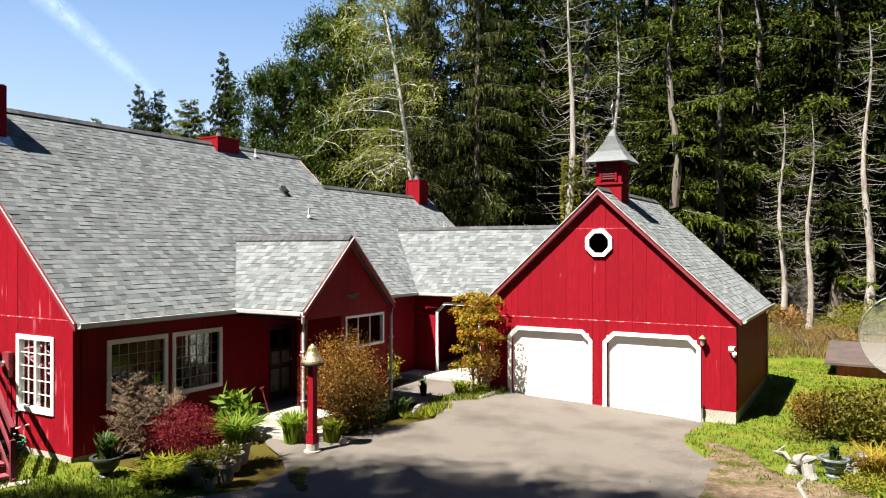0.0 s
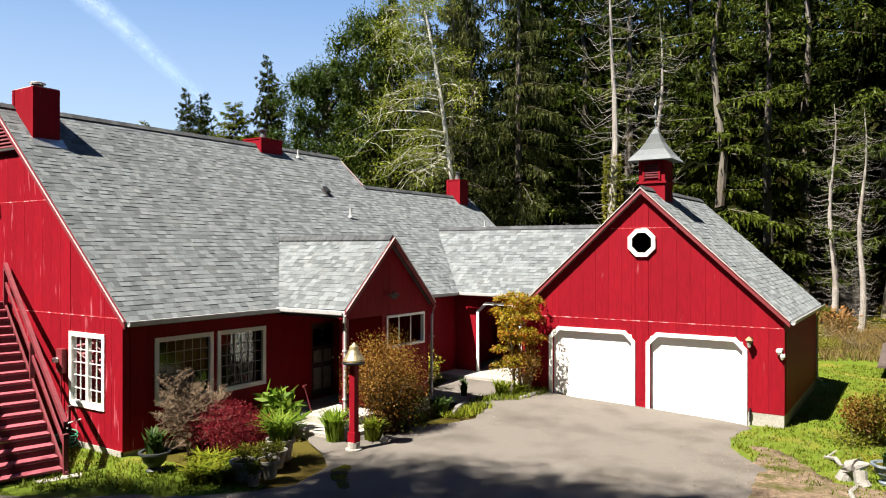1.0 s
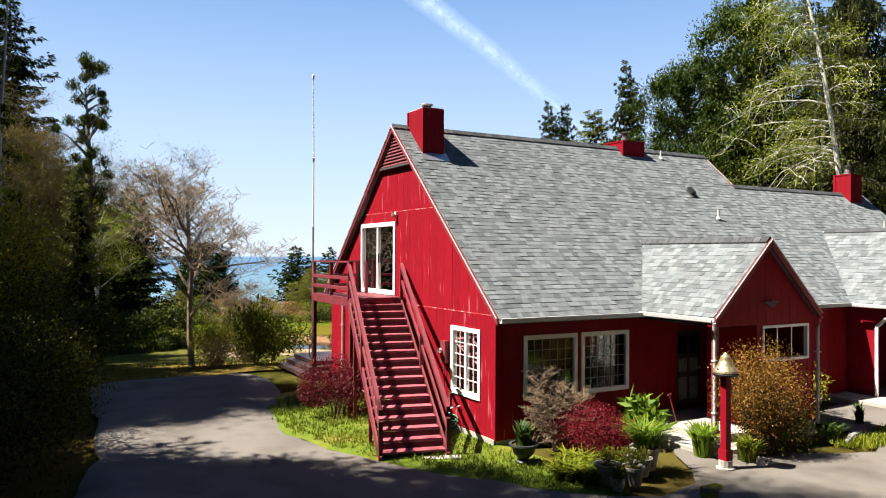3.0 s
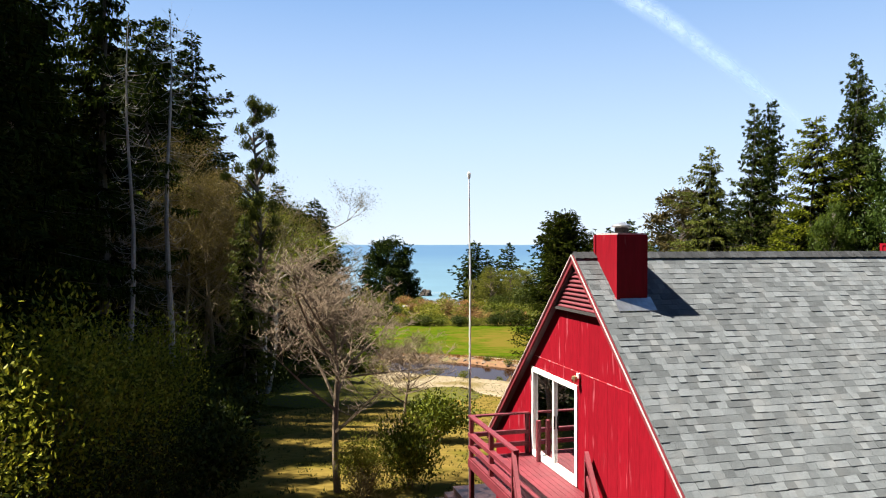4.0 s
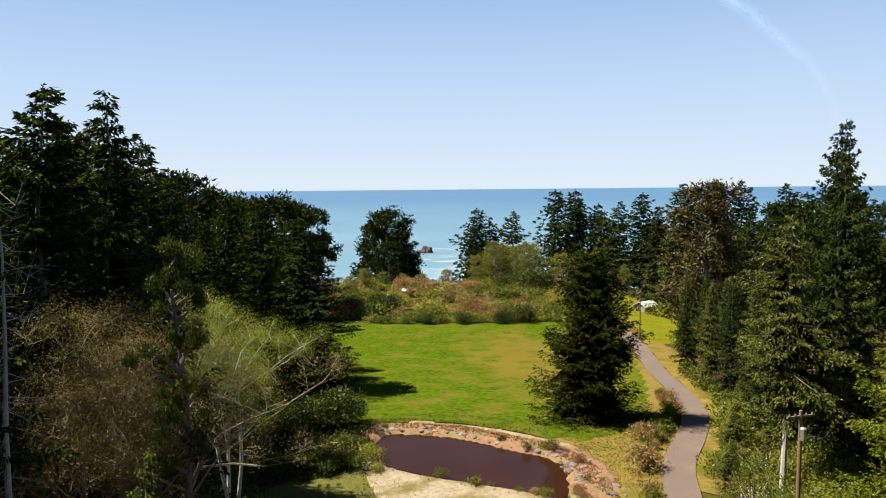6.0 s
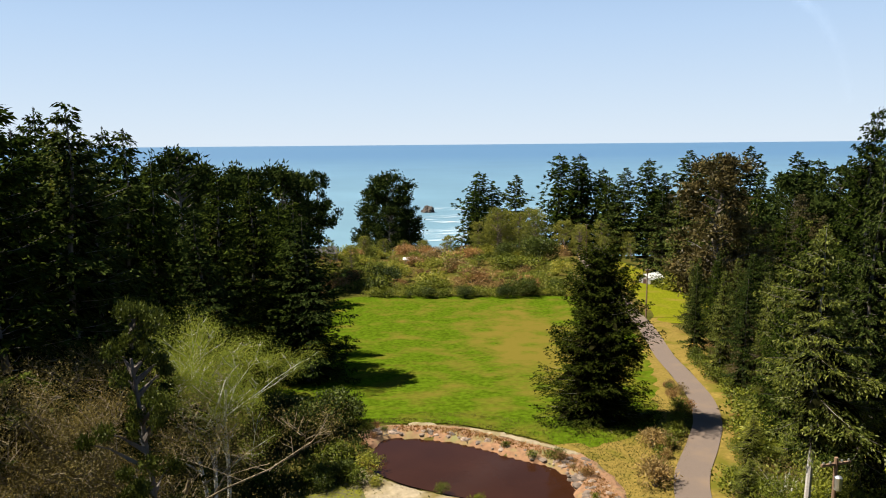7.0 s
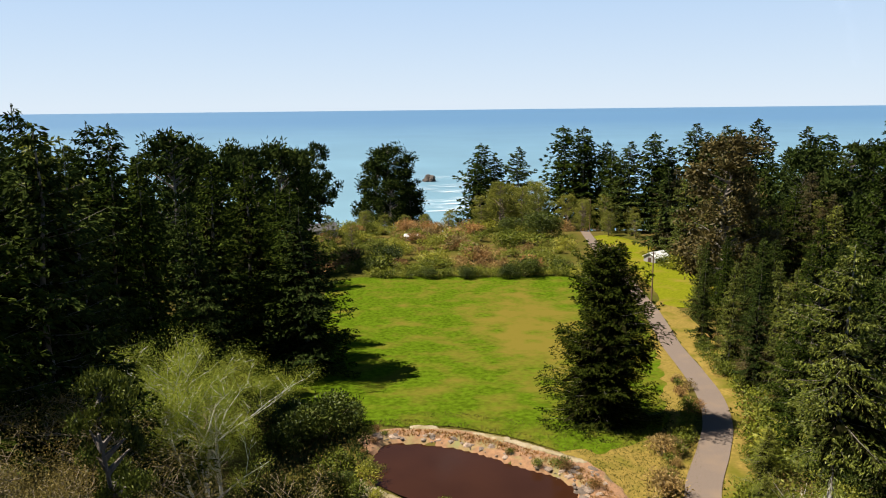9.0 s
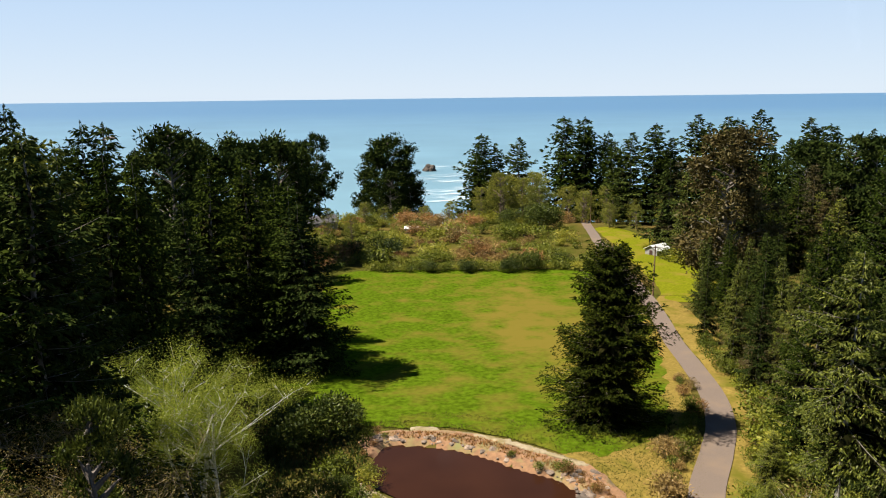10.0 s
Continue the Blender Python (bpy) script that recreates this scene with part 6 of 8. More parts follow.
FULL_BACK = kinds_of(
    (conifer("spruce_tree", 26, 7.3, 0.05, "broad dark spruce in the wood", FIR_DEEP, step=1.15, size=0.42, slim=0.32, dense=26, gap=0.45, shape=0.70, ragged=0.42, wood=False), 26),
    (conifer("spruce_tree", 26, 7.3, 0.05, "broad olive green spruce in the wood", FIR, step=1.15, size=0.42, slim=0.32, dense=26, gap=0.45, shape=0.72, ragged=0.42, wood=False), 26))
LIME_FIR = kinds_of((conifer("fir_tree", 24, 7.6, 0.04, "full fir with bright yellow green branches", FIR_LIME, step=0.85, shape=0.63, whorl=7, dense=70, size=0.3, slim=0.34, ragged=0.36, lobed=0.8, droop=0.3, gap=0.28), 24))
RUST_FIR = kinds_of((conifer("fir_tree", 26, 6.8, 0.10, "brownish fir with bare hanging branches", FIR_RUST, step=1.0, ragged=0.5, dead=1.2, droop=0.5, dense=32, gap=0.45, size=0.38, slim=0.31, core=0.7, curtain=0.2), 26))
TRUNK_FIR = kinds_of((conifer("fir_tree", 24.6, 6.6, 0.4, "green fir with a bare pale lower trunk by the lane", FIR_OLIVE, DEAD_WOOD, step=0.85, dead=0.7, droop=0.4, dense=56, size=0.3, slim=0.34, ragged=0.45, lobed=0.9), 24.6))
LONE = kinds_of((conifer("spruce_tree", 20.2, 6.5, 0.0, "broad dense dark spruce standing alone in the meadow", FIR_LONE, step=0.55, size=0.34, slim=0.36, shape=0.42, whorl=10, droop=0.18, ragged=0.26, dense=44, core=1.4, skirt=0.86, lobed=0.8), 20.2))
FAR_FIR = kinds_of(
    (conifer("fir_tree", 30, 8.8, 0.08, "far dark pointed fir", FIR_BLUE, step=1.5, size=0.85, slim=0.47, dense=11, gap=0.9, whorl=7, droop=0.22, ragged=0.36, lobed=0.8, shape=0.84, wood=False), 30),
    (conifer("fir_tree", 30, 8.1, 0.06, "far dark green fir", FIR, step=1.5, size=0.85, slim=0.47, dense=11, gap=0.9, whorl=7, droop=0.2, ragged=0.4, lobed=0.9, shape=0.70, wood=False), 30))
PINES = kinds_of(
    (clumped("pine_tree", 26, 8.0, "dark coastal pine with a layered crown", PINE, base=0.36, clumps=46, size=0.75, flat=0.5, per=110), 26),
    (clumped("pine_tree", 26, 9.5, "dark spreading pine with a rounded crown", PINE, base=0.22, clumps=60, size=0.75, flat=0.65, per=110), 26))
SHADE_PINE = kinds_of((clumped("pine_tree", 28, 5.6, "tall dark pine beside the drive with a broad crown", PINE, base=0.3, clumps=90, size=0.26, flat=0.6, per=420, clump_r=1.7, lobes=0.3), 28))
FAR_PINES = kinds_of(
    (clumped("pine_tree", 30, 10.5, "far dark pine with a layered rounded crown", PINE, base=0.24, clumps=70, size=1.15, flat=0.72, per=90, clump_r=2.7, lobes=0.25), 30),
    (clumped("pine_tree", 30, 8.5, "far dark pine with flat foliage layers", PINE, base=0.4, clumps=36, size=1.15, flat=0.5, per=90, clump_r=2.8), 30))
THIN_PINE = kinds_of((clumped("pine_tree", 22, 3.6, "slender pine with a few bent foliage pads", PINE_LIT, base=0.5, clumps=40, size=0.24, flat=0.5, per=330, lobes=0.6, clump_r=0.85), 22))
YOUNG_PINE = kinds_of((clumped("pine_tree", 9, 3.0, "small dark green pine with bushy pads", PINE_LIT, base=0.3, clumps=34, size=0.4, flat=0.8, per=130, clump_r=0.95), 9))
DOMES = kinds_of(
    (clumped("cypress_tree", 26, 8.0, "broad olive green cypress with a domed crown", CYPRESS, base=0.1, clumps=150, size=0.34, flat=0.7, per=280, clump_r=1.9, lobes=0.3), 26),)
RUST_DOME = kinds_of((clumped("cypress_tree", 30, 8.0, "broad golden brown cypress with an uneven crown", FIR_RUST, base=0.15, clumps=80, size=0.8, flat=0.75, per=120, clump_r=2.4), 30))
rng = np.random.default_rng(391)
ALDERS = kinds_of(
    (broadleaf("alder_tree", 17, "spreading alder with pale trunks and fresh yellow green leaves", PALE_BARK, ALDER_POND, spread=0.75, levels=5, forks=3, leaves=56, leaf_size=0.07, first=0.42, up=0.75, r0=0.16, stems=3, puff=0.32, thin=0.014), 16.7))
rng = np.random.default_rng(12)
BARE = kinds_of(
    (broadleaf("bare_tree", 9, "leafless spreading tree with fine grey brown twigs", TWIG_RED, None, spread=1.5, levels=5, forks=7, leaves=0, first=0.3, up=0.62, r0=0.15, thin=0.012), 9),)
MOSSY = kinds_of((broadleaf("mossy_tree", 17, "mossy half bare tree with brownish new leaves", TWIG_GREY, MOSSY_LEAF, spread=0.75, levels=5, forks=4, leaves=14, leaf_size=0.065, first=0.25, up=0.5, r0=0.17, stems=2, puff=0.26, thin=0.014), 17))
SNAGS = kinds_of(
    (conifer("dead_tree", 18, 1.6, 0.86, "dead conifer with a bleached trunk and stubby limbs", FIR, DEAD_WOOD, step=0.8, size=0.3, dense=6, dead=2.0, ragged=0.6, core=0), 18),
    (conifer("dead_tree", 20, 2.2, 0.78, "half dead conifer with a pale trunk and twiggy limbs", FOLIAGE_DULL, DEAD_WOOD, step=0.9, size=0.3, dense=10, dead=2.2, ragged=0.6, lean=0.02, core=0), 20))
SCRUB_GREEN = kinds_of((shrub("scrub_bush", 3, 2.2, "rounded green scrub bush", SHRUB_GREEN, 560, 0.38), 3))
SCRUB_LIME = kinds_of((shrub("scrub_bush", 3, 2.2, "light green spring scrub bush", SHRUB_LIME, 560, 0.38), 3))
SCRUB_TAN = kinds_of((shrub("scrub_bush", 3, 2.2, "tan brown leafless scrub thicket", SHRUB_TAN, 560, 0.42, long=3), 3), (shrub("scrub_bush", 3, 2.2, "reddish brown scrub thicket", SHRUB_RUST, 560, 0.42, long=3), 3))
SPRING_TREE = kinds_of((clumped("spring_tree", 14, 6.0, "light green spring tree with a soft rounded crown", SPRING_LEAF, bark=TWIG, base=0.15, clumps=60, size=0.42, flat=0.85, per=110, clump_r=1.3, lobes=0.5), 14),
                       (clumped("spring_tree", 14, 5.4, "olive green leafing tree with a soft uneven crown", SPRING_LEAF, bark=TWIG, base=0.15, clumps=54, size=0.4, flat=0.85, per=90, clump_r=1.2, lobes=0.5), 14))
POLE_SCRUB = kinds_of((shrub("lane_bush", 3.5, 2.2, "light green leafing bush by the pole", SHRUB_LIME, 5200, 0.15, stems=26, bark=TWIG_GREY, lumps=14), 3.5),
                      (shrub("lane_bush", 3.5, 2.2, "olive green bush beside the lane", SHRUB_GREEN, 5200, 0.15, stems=20, bark=TWIG_GREY, lumps=14), 3.5),
                      (shrub("lane_bush", 3.5, 2.2, "pale twiggy bush with few leaves", SHRUB_TAN, 2600, 0.12, stems=70, bark=PALE_BARK, lumps=14, long=4), 3.5))
SUNNY_LAUREL = kinds_of((shrub("laurel_bush", 4, 2.6, "yellow green laurel bush behind the house, sunlit tone in its leaves", LAUREL_LIT, 3600, 0.3, lumps=11), 4))
LAUREL = kinds_of((shrub("laurel_bush", 4, 3.0, "large dark glossy laurel bush", SHRUB_DARK, 3600, 0.3, lumps=11), 4))
BRUSH = kinds_of((shrub("brush_heap", 2, 1.5, "tangled heap of dry brown brush and bramble", SHRUB_TAN, 1500, 0.1, stems=60, bark=TWIG_GREY, lumps=9, long=4), 2), (shrub("brush_heap", 2, 1.5, "low yellow green bramble brush", SHRUB_LIME, 2600, 0.09, stems=40, bark=TWIG_GREY, lumps=9), 2))
TALL_HEDGE = kinds_of((shrub("understory_tree", 8, 2.9, "leafy understory tree beside the drive, sunlit tone in its leaves", UNDER_LEAF, 15000, 0.14, lumps=24, stems=30, hollow=0.2), 8))
DARK_HEDGE = kinds_of((shrub("hedge_bush", 4, 2.6, "dense green bush beside the drive, shade in its leaf colour", HEDGE_LEAF, 21000, 0.085, lumps=17, stems=24, hollow=0.25), 4))

# woods behind house and garage
for x, y, h in ((33.5, 11.6, 27), (37.5, 8.4, 29), (46.2, 8.6, 33), (37.6, -3.8, 27), (44.0, -5.6, 28), (52.3, -6.9, 34), (50.7, -12.4, 32), (41, 3, 31), (46, 14, 33), (41, 17, 30), (55, 2, 34)):
    stand(TALL_FIR[2:] if y < -3 or (x + y) % 3 > 1.5 else TALL_FIR[:2], x, y, h, group="woods behind the house")
for k in range(0, 34, 2):
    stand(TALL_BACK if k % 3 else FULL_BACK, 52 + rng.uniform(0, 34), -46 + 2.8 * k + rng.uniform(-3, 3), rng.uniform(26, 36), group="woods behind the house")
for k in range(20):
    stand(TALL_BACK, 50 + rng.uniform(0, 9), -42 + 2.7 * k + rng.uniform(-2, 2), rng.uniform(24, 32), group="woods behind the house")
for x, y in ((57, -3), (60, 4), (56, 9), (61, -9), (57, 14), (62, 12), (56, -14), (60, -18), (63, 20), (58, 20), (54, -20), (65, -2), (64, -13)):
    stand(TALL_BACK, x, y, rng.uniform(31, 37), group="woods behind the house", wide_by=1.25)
for x, y in ((48, 22), (53, 31), (47, 31), (56, 24), (44, 36), (52, 40)):
    stand(TALL_BACK, x, y, 27 if y < 30 else 22, group="woods behind the house")
for x, y, h, w in ((36.4, 27.6, 23.5, 0.82), (38.2, 23.5, 27, 0.7), (33.6, 34.2, 15, 0.5)):
    stand(DOMES, x, y, h, group="woods behind the house", wide_by=w)
for x, y, h in ((36.2, 14, 28), (33.8, 18.6, 26), (42, 21, 28)):
    stand(TALL_FIR[:2], x, y, h, group="woods behind the house", wide_by=1.1)
for i, (x, y, h) in enumerate(((32.0, 0.9, 22), (34.7, -0.8, 19), (40.5, -9.8, 13.8), (38.6, -11.4, 13), (47.7, -14.4, 20.3))):
    stand(SNAGS[i % 2:i % 2 + 1], x, y, h, group="dead trees by the garage")
put_alder = leaning_alder("alder_tree", 21, "leaning alder with a pale trunk and fresh yellow green leaves", (-0.5, 0.866))
put_alder.location = (24.8, 7.0, 0.0)
put_alder["group"] = "alders"
for x, y, h in ((31.0, 6.6, 25), (30.6, 11.2, 23)):
    stand(TALL_FIR[1:2], x, y, h, group="woods behind the house")

iv = thing("climbing_ivy", "yellow green ivy climbing the dead tree trunk", "ivy", at=(32.0, 0.9, -0.1))
n_ = 2600
a_, z_ = rng.uniform(0, 6.283, n_), rng.uniform(0, 1, n_) * 10.2
r_ = 0.34 + 0.22 * np.sin(z_ * 1.3 + 2 * a_) * (1 - z_ / 12) + rng.uniform(0, 0.16, n_)
part("leaves", quads("leaves", sprays(np.c_[r_ * np.cos(a_), r_ * np.sin(a_), z_], np.c_[np.cos(a_), np.sin(a_), rng.uniform(-1, 0.3, n_)], 0.16, 0.13), SHRUB_LIME), SHRUB_LIME, iv)
part("vine_stem", Geo().tube([(0.3 * math.cos(z), 0.3 * math.sin(z), z) for z in np.linspace(0, 10, 24)], 0.03, 5), BARK, iv)

# trees right of the lane
stand(TRUNK_FIR, 37.1, 53.6, 24.6, 200, group="firs along the lane", wide_by=0.8)
stand(LIME_FIR, 39.6, 42.6, 24.7, group="firs along the lane", wide_by=0.88)
for x, y, h in ((43.9, 55.9, 29.5), (45.3, 44.2, 31), (59.2, 72.1, 34), (52.6, 51.1, 31), (66, 98, 15), (64, 60, 26)):
    stand(FULL_FIR, x, y, h, group="firs along the lane", wide_by=0.66)
for x, y, h in ((48.0, 68.2, 24), (66.6, 111.5, 15.7), (61, 97, 16), (57.5, 87.6, 17), (52.5, 76, 18), (45.6, 61, 21), (70, 88, 17), (82, 122, 15), (56, 69, 18), (74, 104, 15), (68, 80, 18), (50, 60, 19), (77, 128, 14)):
    stand((MID_FIR if y > 86 else FULL_FIR) if int(x) % 3 == 0 else MID_WARM if y > 86 else WARM_FIR, x, y, h, group="firs along the lane", wide_by=0.64)
stand(MID_FIR, 80.5, 131, 14, group="firs along the lane", wide_by=0.9)
stand(RUST_FIR, 60.5, 91, 11, group="firs along the lane")
stand(MID_FIR, 75, 118, 15, group="firs along the lane", wide_by=0.9)
stand(RUST_DOME, 91, 141, 33, group="firs along the lane", wide_by=1.2)
for k in range(26):
    x, y = 72 + rng.uniform(0, 60), 58 + rng.uniform(0, 75)
    stand(FULL_BACK if k % 2 else TALL_BACK, x, y, min(rng.uniform(20, 30), 25 - 0.155 * math.hypot(x, y - 15) - ground_z(x, y)), group="woods beyond the lane", wide_by=1.1)
for x, y, h in ((33.5, 45, 4.4), (36, 47.5, 5.2), (33, 49, 3.8), (38.0, 49.5, 5.8), (35.5, 55, 4.0), (38.8, 57.0, 4.6), (41.0, 60.5, 4.2), (31.2, 46.6, 3.0), (34.6, 51.0, 4.8), (39.6, 52.4, 6.0), (36.4, 44, 5.0), (41.8, 56.2, 6.0), (33.8, 41.4, 4.4), (31.8, 43, 3.0), (29.6, 41, 2.6), (38.4, 46.6, 5.4)):
    stand(POLE_SCRUB[(int(x * 10) + int(y)) % 3:][:1], x, y, h, group="bushes round the pole", wide_by=1.05)
for x, y, h in ((37.2, 60.2, 5), (40.6, 64.2, 7), (43.8, 62.4, 8)):
    stand(WARM_FIR, x, y, h, group="young spruces by the lane", wide_by=1.25)
stand(LONE, 35.6, 83.9, 20.2, 60, group="lone spruce")

for x, y, h in ((59, 86.5, 9), (61.5, 92.5, 8), (55.5, 80, 7), (66.5, 103, 8)):
    stand(RUST_FIR, x, y, h, group="firs along the lane", wide_by=1.3)
for x, y, h in ((47.8, 72, 3.6), (49.5, 75, 3.2), (51.5, 78, 3.6), (45.4, 69, 3.4), (53.2, 82, 3.0), (44, 66, 3.6), (57, 88.5, 2.6), (42.6, 63.4, 3.2), (47.5, 69, 4)):
    stand(SCRUB_LIME if int(y) % 2 else SCRUB_GREEN, x, y, h, group="lane side scrub", wide_by=1.2)

# forest on the left side of the valley
for x, y, z in ((-17.5, 71.8, 25.5), (-16.1, 76.2, 26), (-13.7, 74.7, 24.5), (-12.1, 81.1, 24), (-10.8, 87.3, 22.5), (-20.9, 89.5, 27.7), (-16, 94.6, 26)):
    # one tree gets the brighter olive needles as a sunlit accent
    stand(MID_WARM if y == 76.2 else FULL_FIR if y < 80 else MID_FIR, x, y, z - ground_z(x, y), group="forest beside the field", wide_by=0.8)
for x, y, h in ((-18.1, 80.3, 32), (-19.2, 98.5, 31), (-14.0, 94.5, 33), (-13.5, 110.8, 31), (-1.5, 126, 30), (5.4, 113.5, 24), (4.4, 117.5, 26), (-8, 104, 25), (-6, 118, 30), (-26, 88, 33), (-28, 72, 32), (-24, 110, 32)):
    stand(MID_FIR if y > 85 else FULL_FIR, x, y, h, group="forest beside the field", wide_by=1.3 if x > 0 else 1.12)
for x, y, h in ((-13.9, 151.0, 34), (-9.5, 166.4, 32), (6.4, 206.6, 32), (11.8, 216.3, 30), (0, 185, 31), (-4, 205, 32), (-16, 190, 32)):
    stand(FAR_PINES if y > 180 else PINES, x, y, h, group="pines beyond the field")
for k in range(30):
    stand(FULL_BACK, -30 - rng.uniform(0, 45), 40 + 4 * k + rng.uniform(-4, 4), rng.uniform(28, 34), group="forest beside the field")
for x, y, h in ((-17, 45, 29), (-19, 38, 30), (-22, 52, 32), (-19, 66, 31), (-26, 40, 31)):
    stand(TALL_FIR[:2], x, y, h, group="dark firs beside the drive")
for x, y, h in ((-16.5, 19, 23), (-17, 27, 26), (-14.5, 35, 29), (-20, 30, 30), (-20, 23, 27), (-24, 24, 30)):
    stand(NEAR_FIR, x, y, h, group="dark firs beside the drive")
stand(THIN_PINE, -6.2, 42.2, 21.8, group="slender pines", wide_by=0.62)
for x, y, h in ((-4.8, 65.0, 19.4),):
    stand(ALDERS, x, y, h, 200, group="alders by the pond", wide_by=1.0)
stand(SNAGS[:1], -11, 34, 23.5, group="bare trunks by the drive", wide_by=0.6)
stand(SNAGS[1:], -12.2, 29, 21, group="bare trunks by the drive", wide_by=0.6)
for x, y, h in ((-11.6, 57.7, 32.2), (-14.2, 52.9, 31.4), (-1.4, 139.6, 28), (2.8, 132.6, 26), (-15, 60, 31)):
    stand(MID_FIR if y > 85 else FULL_FIR, x, y, h, group="forest beside the field")
for x, y, h in ((-8.5, 45.2, 20.5), (-10.6, 47.5, 19.6), (-10.4, 53.3, 15), (-11.6, 43, 18)):
    stand(MOSSY, x, y, h, group="mossy trees")
# extra firs, added to block the sun low down and leave crowns lit
for x, y, h in ((-20, 41, 26), (-22, 49, 28), (-24, 57, 29), (-18.5, 31, 24), (-22, 36, 28), (-25, 46, 29), (-26, 64, 29), (-20, 27, 26), (-20, 70, 27), (-26, 36, 29)):
    stand(MID_FIR, x, y, h, group="dark firs beside the drive")
stand(YOUNG_PINE, -12.8, 77, 11, group="slender pines")
for x, y, h in ((-17.5, 72, 3.5), (-14, 70, 3), (-12, 67, 3.2), (-10, 70, 2.5), (-19, 75, 3), (-8.5, 66.5, 2.6), (-15.5, 66, 3)):
    stand(SCRUB_TAN, x, y, h, group="pond side scrub")
for k in range(20):
    stand(FULL_BACK, 58 + rng.uniform(0, 30), -44 + 2.4 * k, rng.uniform(20, 28), group="woods behind the house")
for k in range(26):
    x, y = -22 - rng.uniform(0, 30), 8 + 2.4 * k + rng.uniform(-3, 3)
    if y > 16 or x < -36:
        stand(FULL_BACK, x, y, rng.uniform(26, 32), group="dark firs beside the drive")
# trees that shade the drive
for x, y, h in ((-12.4, 4.4, 8.2), (-12.0, 8.6, 8.4), (-13.2, -0.6, 7.8), (-11.2, 12.6, 7.4), (-10.2, 17.6, 6.8)):
    stand(TALL_HEDGE, x, y, h, group="dark bushes beside the drive", wide_by=0.9)
for x, y, h in ((-19.4, -2.4, 28), (-20.8, -5.6, 29), (-20.8, -0.2, 27.5), (-18.6, -8.5, 29), (-18, 3.4, 24), (-18.5, 1.4, 26), (-15.4, 14, 24), (-19, 12.5, 21), (-24, -10, 26), (-22, 4, 27), (-21, -3, 26), (-19, 17, 26)):
    stand(TALL_BACK, x, y, h, group="dark firs beside the drive", wide_by=1.15 if x > -17 else 1.4)
for x, y, h in ((-15.6, -1.6, 29.5), (-16.6, -4.6, 31), (-16.8, 1.0, 25), (-17.8, 3.4, 20), (-17.6, 13.6, 25), (-15, 10.8, 17)):
    stand(SHADE_PINE, x, y, h, group="dark firs beside the drive")
stand(BARE, -3.9, 15.6, 8.6, 40, group="bare trees", wide_by=0.95)
stand(BARE, 2.5, 36, 6, group="bare trees")
for x, y, h in ((8.1, 24, 2.9), (2.4, 26.5, 2.8)):
    stand(SUNNY_LAUREL, x, y, h, group="laurels")
for x, y, h in ((5.2, 87, 5.2), (3.5, 74.5, 2.2), (5.5, 76, 1.8), (2.2, 86, 4.0), (0.5, 91, 4.5), (7.8, 90, 3.0)):
    stand(LAUREL, x, y, h, group="laurels")
for x, y, h in ((-12.4, -3.6, 4.0), (-11.2, -0.2, 4.2), (-10.2, 3.0, 3.6), (-13.2, -6.6, 3.6), (-9.9, 6.4, 3.4), (-13.0, 1.2, 5.4), (-9.6, 9.2, 2.6)):
    stand(DARK_HEDGE, x, y, h, group="dark bushes beside the drive")
stand(BRUSH[:1], -0.2, 21.5, 2.6, group="thickets behind the house")
stand(LAUREL, 3.6, 34.5, 2.0, group="thickets behind the house", wide_by=0.8)
stand(POLE_SCRUB[:1], -2.9, 15.4, 2.3, group="thickets behind the house", wide_by=0.8)
stand(BRUSH[:1], -3.2, 14.8, 1.7, group="thickets behind the house")
stand(SUNNY_LAUREL, -1.35, 15.8, 2.9, group="thickets behind the house", wide_by=0.62)
stand(WARM_FIR, -7.0, 37.2, 13.2, group="young spruces by the lane", wide_by=0.66)
for x, y, h in ((-11.6, 9.4, 5), (-11, 13.5, 4.4), (-13.4, 5, 5.5)):
    stand(DARK_HEDGE, x, y, h, group="dark bushes beside the drive")
for x, y, h in ((-8.5, 15.8, 3), (-12, 18, 4), (-9.5, 21, 3.5), (-12, 24, 4.5), (-10, 28, 4), (-13, 31, 5), (-9, 33, 4), (-11, 40, 5), (-13, 50, 5), (-8, 62, 4), (-5, 66, 4)):
    stand(LAUREL, x, y, h, group="thickets by the drive")

# far trees on the coast, each by the height of its top
def stand_top(kinds, x, y, top, group, wide_by=1.0):
    return stand(kinds, x, y, top - ground_z(x, y), group=group, wide_by=wide_by)


for x, y, z in ((104, 342.4, 9), (116, 325.5, 8), (122.5, 290.4, 18), (125.6, 279, 18), (131, 286, 14), (126, 243, 14), (133, 240, 17), (144.3, 232.8, 20), (151, 236, 17), (158, 235.4, 19), (165, 240, 18), (172.6, 237, 21), (151.8, 189.3, 20), (175.7, 208, 17), (112, 345, 2), (98, 330, 1), (140, 240, 12)):
    stand_top(FAR_FIR, x, y, z, "firs on the coast", 1.35)
for x, y, z, w in ((30.1, 367.4, 8, 0.8), (57.2, 326.4, 8.5, 1.15), (52, 330, 2, 1.0), (62, 322, 0, 0.9), (139.3, 159.9, 16, 1), (142.7, 156.5, 16, 1), (150, 150, 15, 1), (136, 172, 14, 1), (12, 300, 6, 1), (20, 350, 6, 0.9), (55, 312, -4, 1.1), (64, 318, -6, 1)):
    stand_top(FAR_PINES[:1] if 50 < x < 65 else FAR_PINES[1:] if x < 35 else FAR_PINES, x, y, z, "pines on the coast", w)
for k in range(30):
    stand_top(FAR_FIR, -14 - rng.uniform(0, 130), 190 + rng.uniform(0, 150), rng.uniform(2, 9), "firs on the coast")
